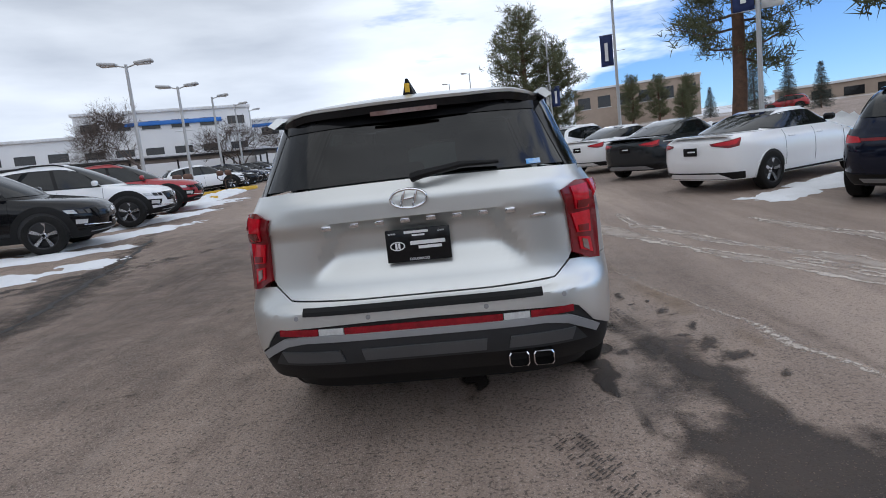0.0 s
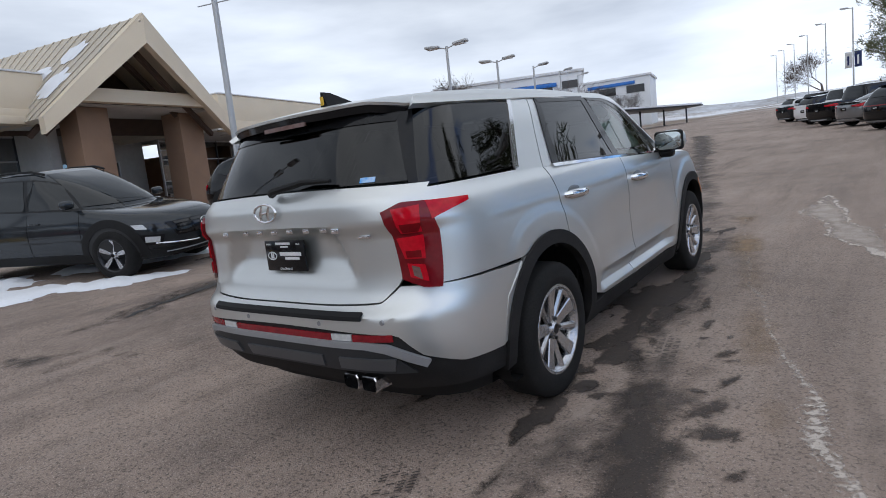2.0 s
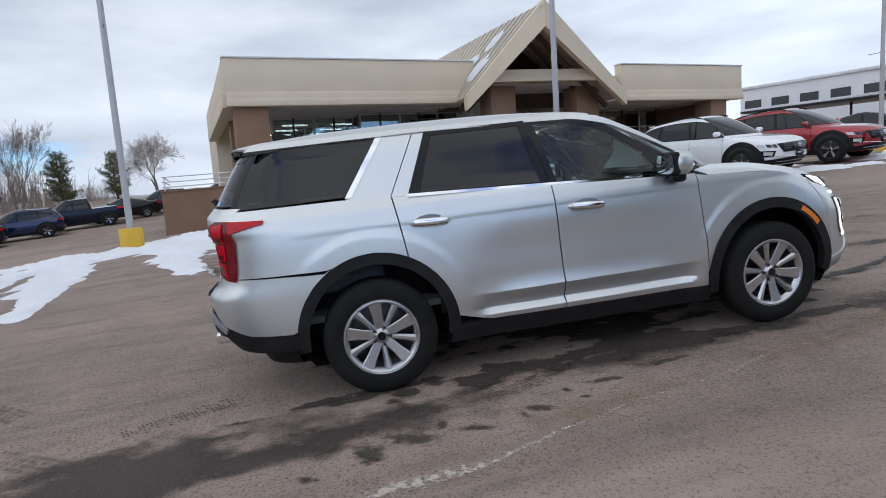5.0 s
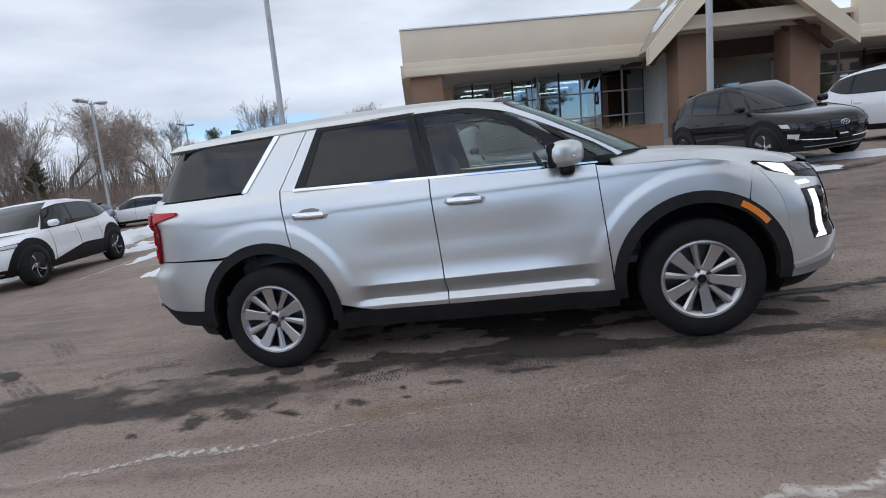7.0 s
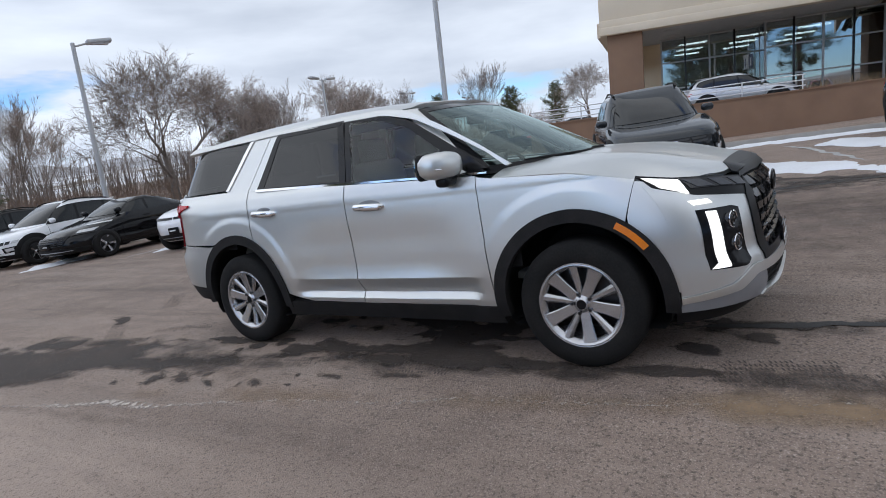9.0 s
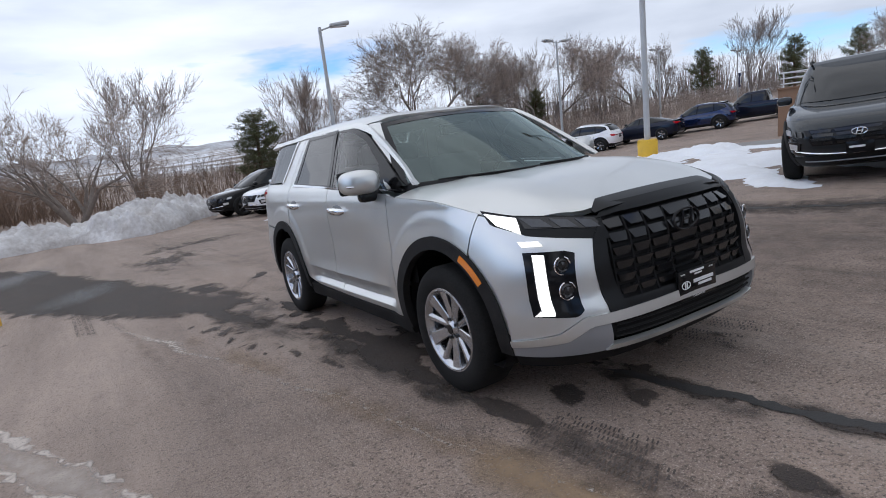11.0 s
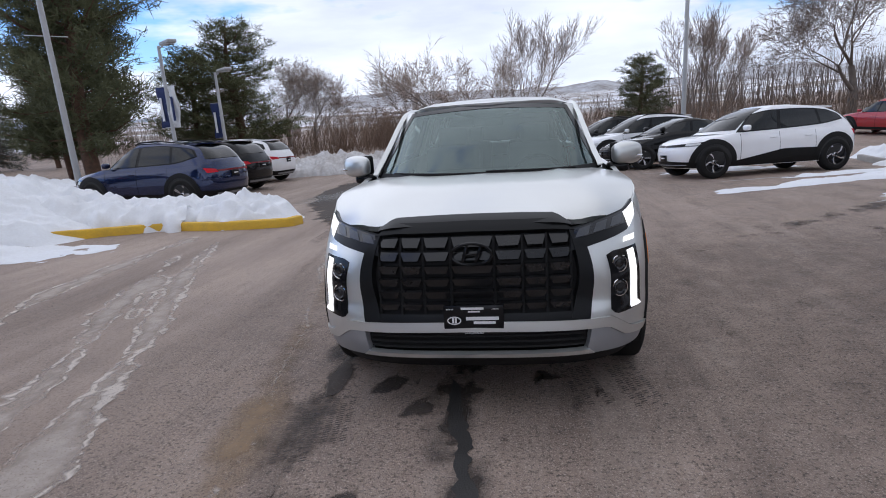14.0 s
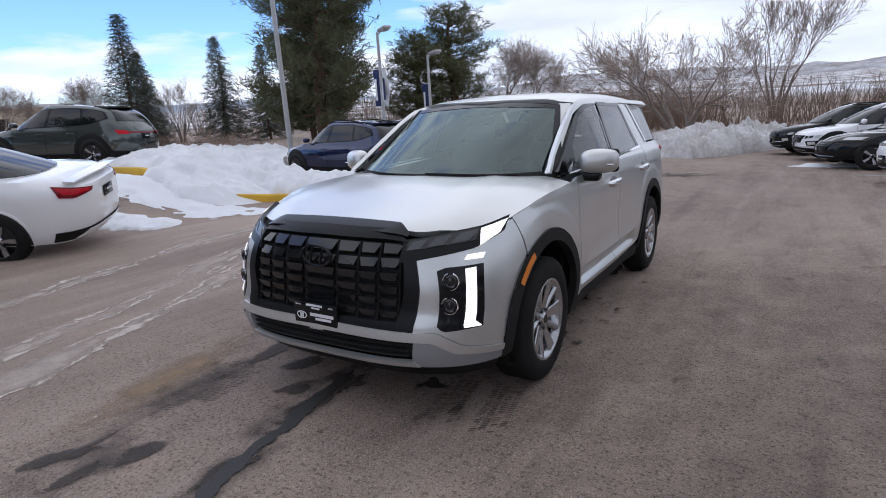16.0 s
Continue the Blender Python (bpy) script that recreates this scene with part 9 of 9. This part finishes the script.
def scrub(name, line, n, height, seed, label, material):
    """A belt of dry brush, nothing one could count."""
    rng = random.Random(seed)
    c = spread([(*p, 0) for p in line], n)
    pcs = []
    for p in c:
        p = p + Vector((rng.gauss(0, 1.4), rng.gauss(0, 1.4), 0))
        p.z = land(p.x, p.y)
        for _ in range(8):
            a, h = rng.uniform(0, 6.28), height * rng.uniform(0.4, 1.15)
            t = rng.uniform(0.1, 0.55) * min(h, 2.4)
            q = p + Vector((rng.gauss(0, 0.35), rng.gauss(0, 0.35), 0))
            e = q + Vector((math.cos(a) * t, math.sin(a) * t, h))
            md = q.lerp(e, 0.5) + Vector((rng.gauss(0, 0.1), rng.gauss(0, 0.1), 0.15 * h))
            pcs.append(tube([q, md, e], [0.011 * height ** 0.7, 0.008 * height ** 0.7, 0.004], 3, False))
            for _ in range(2):
                b = md.lerp(e, rng.uniform(0, 0.7))
                pcs.append(tube([b, b + Vector((rng.gauss(0, 0.3), rng.gauss(0, 0.3), rng.uniform(0.1, 0.5))) * h * 0.5], [0.010, 0.004], 3, False))
    v, f = joined(pcs)
    return tagged(meshed(name, v, f, material, sharp=180), label, "shrub", kind="stuff")


scrub("dry_brush", [(26, -31), (15, -33), (6, -34), (-3, -36), (-14, -38), (-28, -40), (-44, -38)], 420, 1.7, 1, "brown dry brush beyond the snow bank", SCRUB)
scrub("dry_brush", [(12, -36), (8, -37), (4, -38)], 110, 2.4, 2, "reddish dry brush beyond the snow bank", SCRUB)
scrub("dry_brush", [(-26, -33), (-40, -32), (-60, -36), (-80, -30)], 260, 1.9, 3, "brown dry brush behind the back lot", TWIG)
scrub("dry_brush", [(24, -18), (34, -22), (48, -26), (60, -24)], 90, 1.2, 4, "brown dry brush below the conifers", SCRUB)

# ---- far buildings and hills ----


def block(name, x, y, z0, sx, sy, h, rz, material, label, rows=1, cols=6, band=None, wz=0.55):
    b = thing(name, pose(x, y, z0, 0, 0, rz), label, "building", kind="structure")
    part("wall", box_bm(sx, sy, h + 4, (0, 0, h / 2 - 2), 0.03), material, b)
    part("roof", box_bm(sx + 0.5, sy + 0.5, 0.35, (0, 0, h + 0.17), 0.03), ROOF_SNOW, b)
    for r in range(rows):
        for c in range(cols):
            wx = -sx / 2 + (c + 0.5) * sx / cols
            w = new("window")
            w.parent = b
            hh = h / rows * wz
            zc = (r + 0.55) * h / rows
            for sy_ in (-1, 1):
                part("pane", box_bm(sx / cols * 0.62, 0.06, hh, (wx, sy_ * (sy / 2 + 0.01), zc), 0.0), SMOKE_LENS, w)
                part("frame", box_bm(sx / cols * 0.70, 0.05, 0.12, (wx, sy_ * (sy / 2 + 0.03), zc - hh / 2 - 0.06), 0.01), POLE, w)
    if band:
        part("sign_band", box_bm(sx * 0.56, 0.3, 0.50, (sx * 0.05, -sy / 2 - 0.16, h * 0.80), 0.02), band, b, "blue sign band")
    return b


ROOF_SNOW = surf("snowy_roof", (0.80, 0.81, 0.84), (0.55, 0.54, 0.53), rough=0.8, scale=0.4, fine=4, bump=0.2)
TAN = surf("tan_brick", (0.36, 0.28, 0.22), (0.29, 0.225, 0.18), rough=0.9, scale=1, fine=40, bump=0.1)
block("dealership", -41.0, 72.5, 6.0, 20, 14, 6.6, 24, WHITE_WALL, "white two-storey dealership with a blue band", 2, 6, BLUE_SIGN, 0.3)
block("dealership_wing", -58.0, 64.0, 5.0, 24, 12, 5.0, 24, WHITE_WALL, "low white dealership wing", 1, 7, None, 0.3)
block("far_canopy", -36.0, 99.0, 9.6, 14, 8, 4.2, 10, WHITE_WALL, "pale canopy building with a blue band", 1, 3, BLUE_SIGN, 0.3)
block("tan_building", 31.5, 112.0, 8.5, 22, 12, 5.2, -18, TAN, "tan brick building on the hillside", 1, 6, None, 0.4)
block("tan_building", 58.0, 90.0, 4.5, 20, 12, 3.6, -30, TAN, "tan brick shop with a low snowy roof", 1, 5, None, 0.5)
block("house", 66.7, -25.3, -0.3, 9, 8, 3.2, 20, BEIGE, "beige house behind the trees", 1, 3, None, 0.35)


def carport(x, y, rz, n):
    c = thing("carport", upright(x, y, rz), "long open carport with snow on its roof", "carport")
    part("roof", box_bm(n * 4.0, 5.5, 0.25, (0, 0, 2.7), 0.03), ROOF_SNOW, c)
    part("edge", box_bm(n * 4.0 + 0.1, 5.6, 0.18, (0, 0, 2.52), 0.02), ALLOY_DARK, c)
    for k in range(n + 1):
        part("post", box_bm(0.16, 0.16, 2.5, (-n * 2.0 + 4.0 * k, 0, 1.25), 0.01), ALLOY_DARK, c)


carport(-33.0, 45.0, 25, 7)
carport(-24.0, 72.0, 60, 5)


def ridge(name, r, az0, az1, h0, h1, seed, material, label, base=-30):
    """A line of hills on the horizon."""
    vs, fs, n = [], [], 90
    for i in range(n + 1):
        a = radians(lerp(az0, az1, i / n))
        edge = smooth(i, 0, 14) * smooth(n - i, 0, 14)
        h = lerp(h0, h1, 0.5 + 0.5 * noise.fractal(Vector((i * 0.05, seed, 0)), 0.9, 2.0, 5)) * edge
        for rr, z in ((r, base), (r + 120, base + (h - base) * 0.55), (r + 260, h), (r + 500, base)):
            vs.append(Vector((rr * math.sin(a), rr * math.cos(a), z + 6 * noise.noise(Vector((i * 0.4, rr * 0.01, seed))) * edge)))
    fs = [(i * 4 + j, (i + 1) * 4 + j, (i + 1) * 4 + j + 1, i * 4 + j + 1) for i in range(n) for j in range(3)]
    tagged(meshed(name, vs, fs, material, sharp=80), label, "hills", kind="structure")


HILL = surf("snowy_hills", (0.62, 0.64, 0.68), (0.20, 0.17, 0.15), rough=0.9, scale=0.02, fine=0.12, bump=0.0, spread_=0.5)
# distance haze is mixed into the blue-grey base colour of the far ridge
HILL_FAR = surf("hazed_far_hills", (0.30, 0.36, 0.44), (0.42, 0.47, 0.54), rough=0.9, scale=0.01, fine=0.05, bump=0.0, spread_=0.6)
ridge("backdrop_hills", 1100, 150, 235, 4, 46, 3, HILL, "snow-dusted hills on the horizon")
ridge("backdrop_hills", 1500, 60, 300, -8, 34, 9, HILL_FAR, "far hills with blue-grey haze in their colour")
ridge("backdrop_hills", 600, -60, 70, 40, 70, 5, HILL, "snowy hillside above the lot")

scrub("far_wood", [(-14, -58), (-34, -56), (-60, -52), (-90, -40)], 260, 5.0, 6, "grey-brown leafless wood behind the lot", TWIG)
scrub("far_wood", [(30, -50), (48, -44), (70, -38), (90, -30)], 150, 4.0, 7, "grey-brown leafless wood behind the conifers", TWIG)
scrub("far_wood", [(30, -62), (10, -60), (-14, -58)], 120, 2.6, 8, "low grey-brown brush below the hills", TWIG)
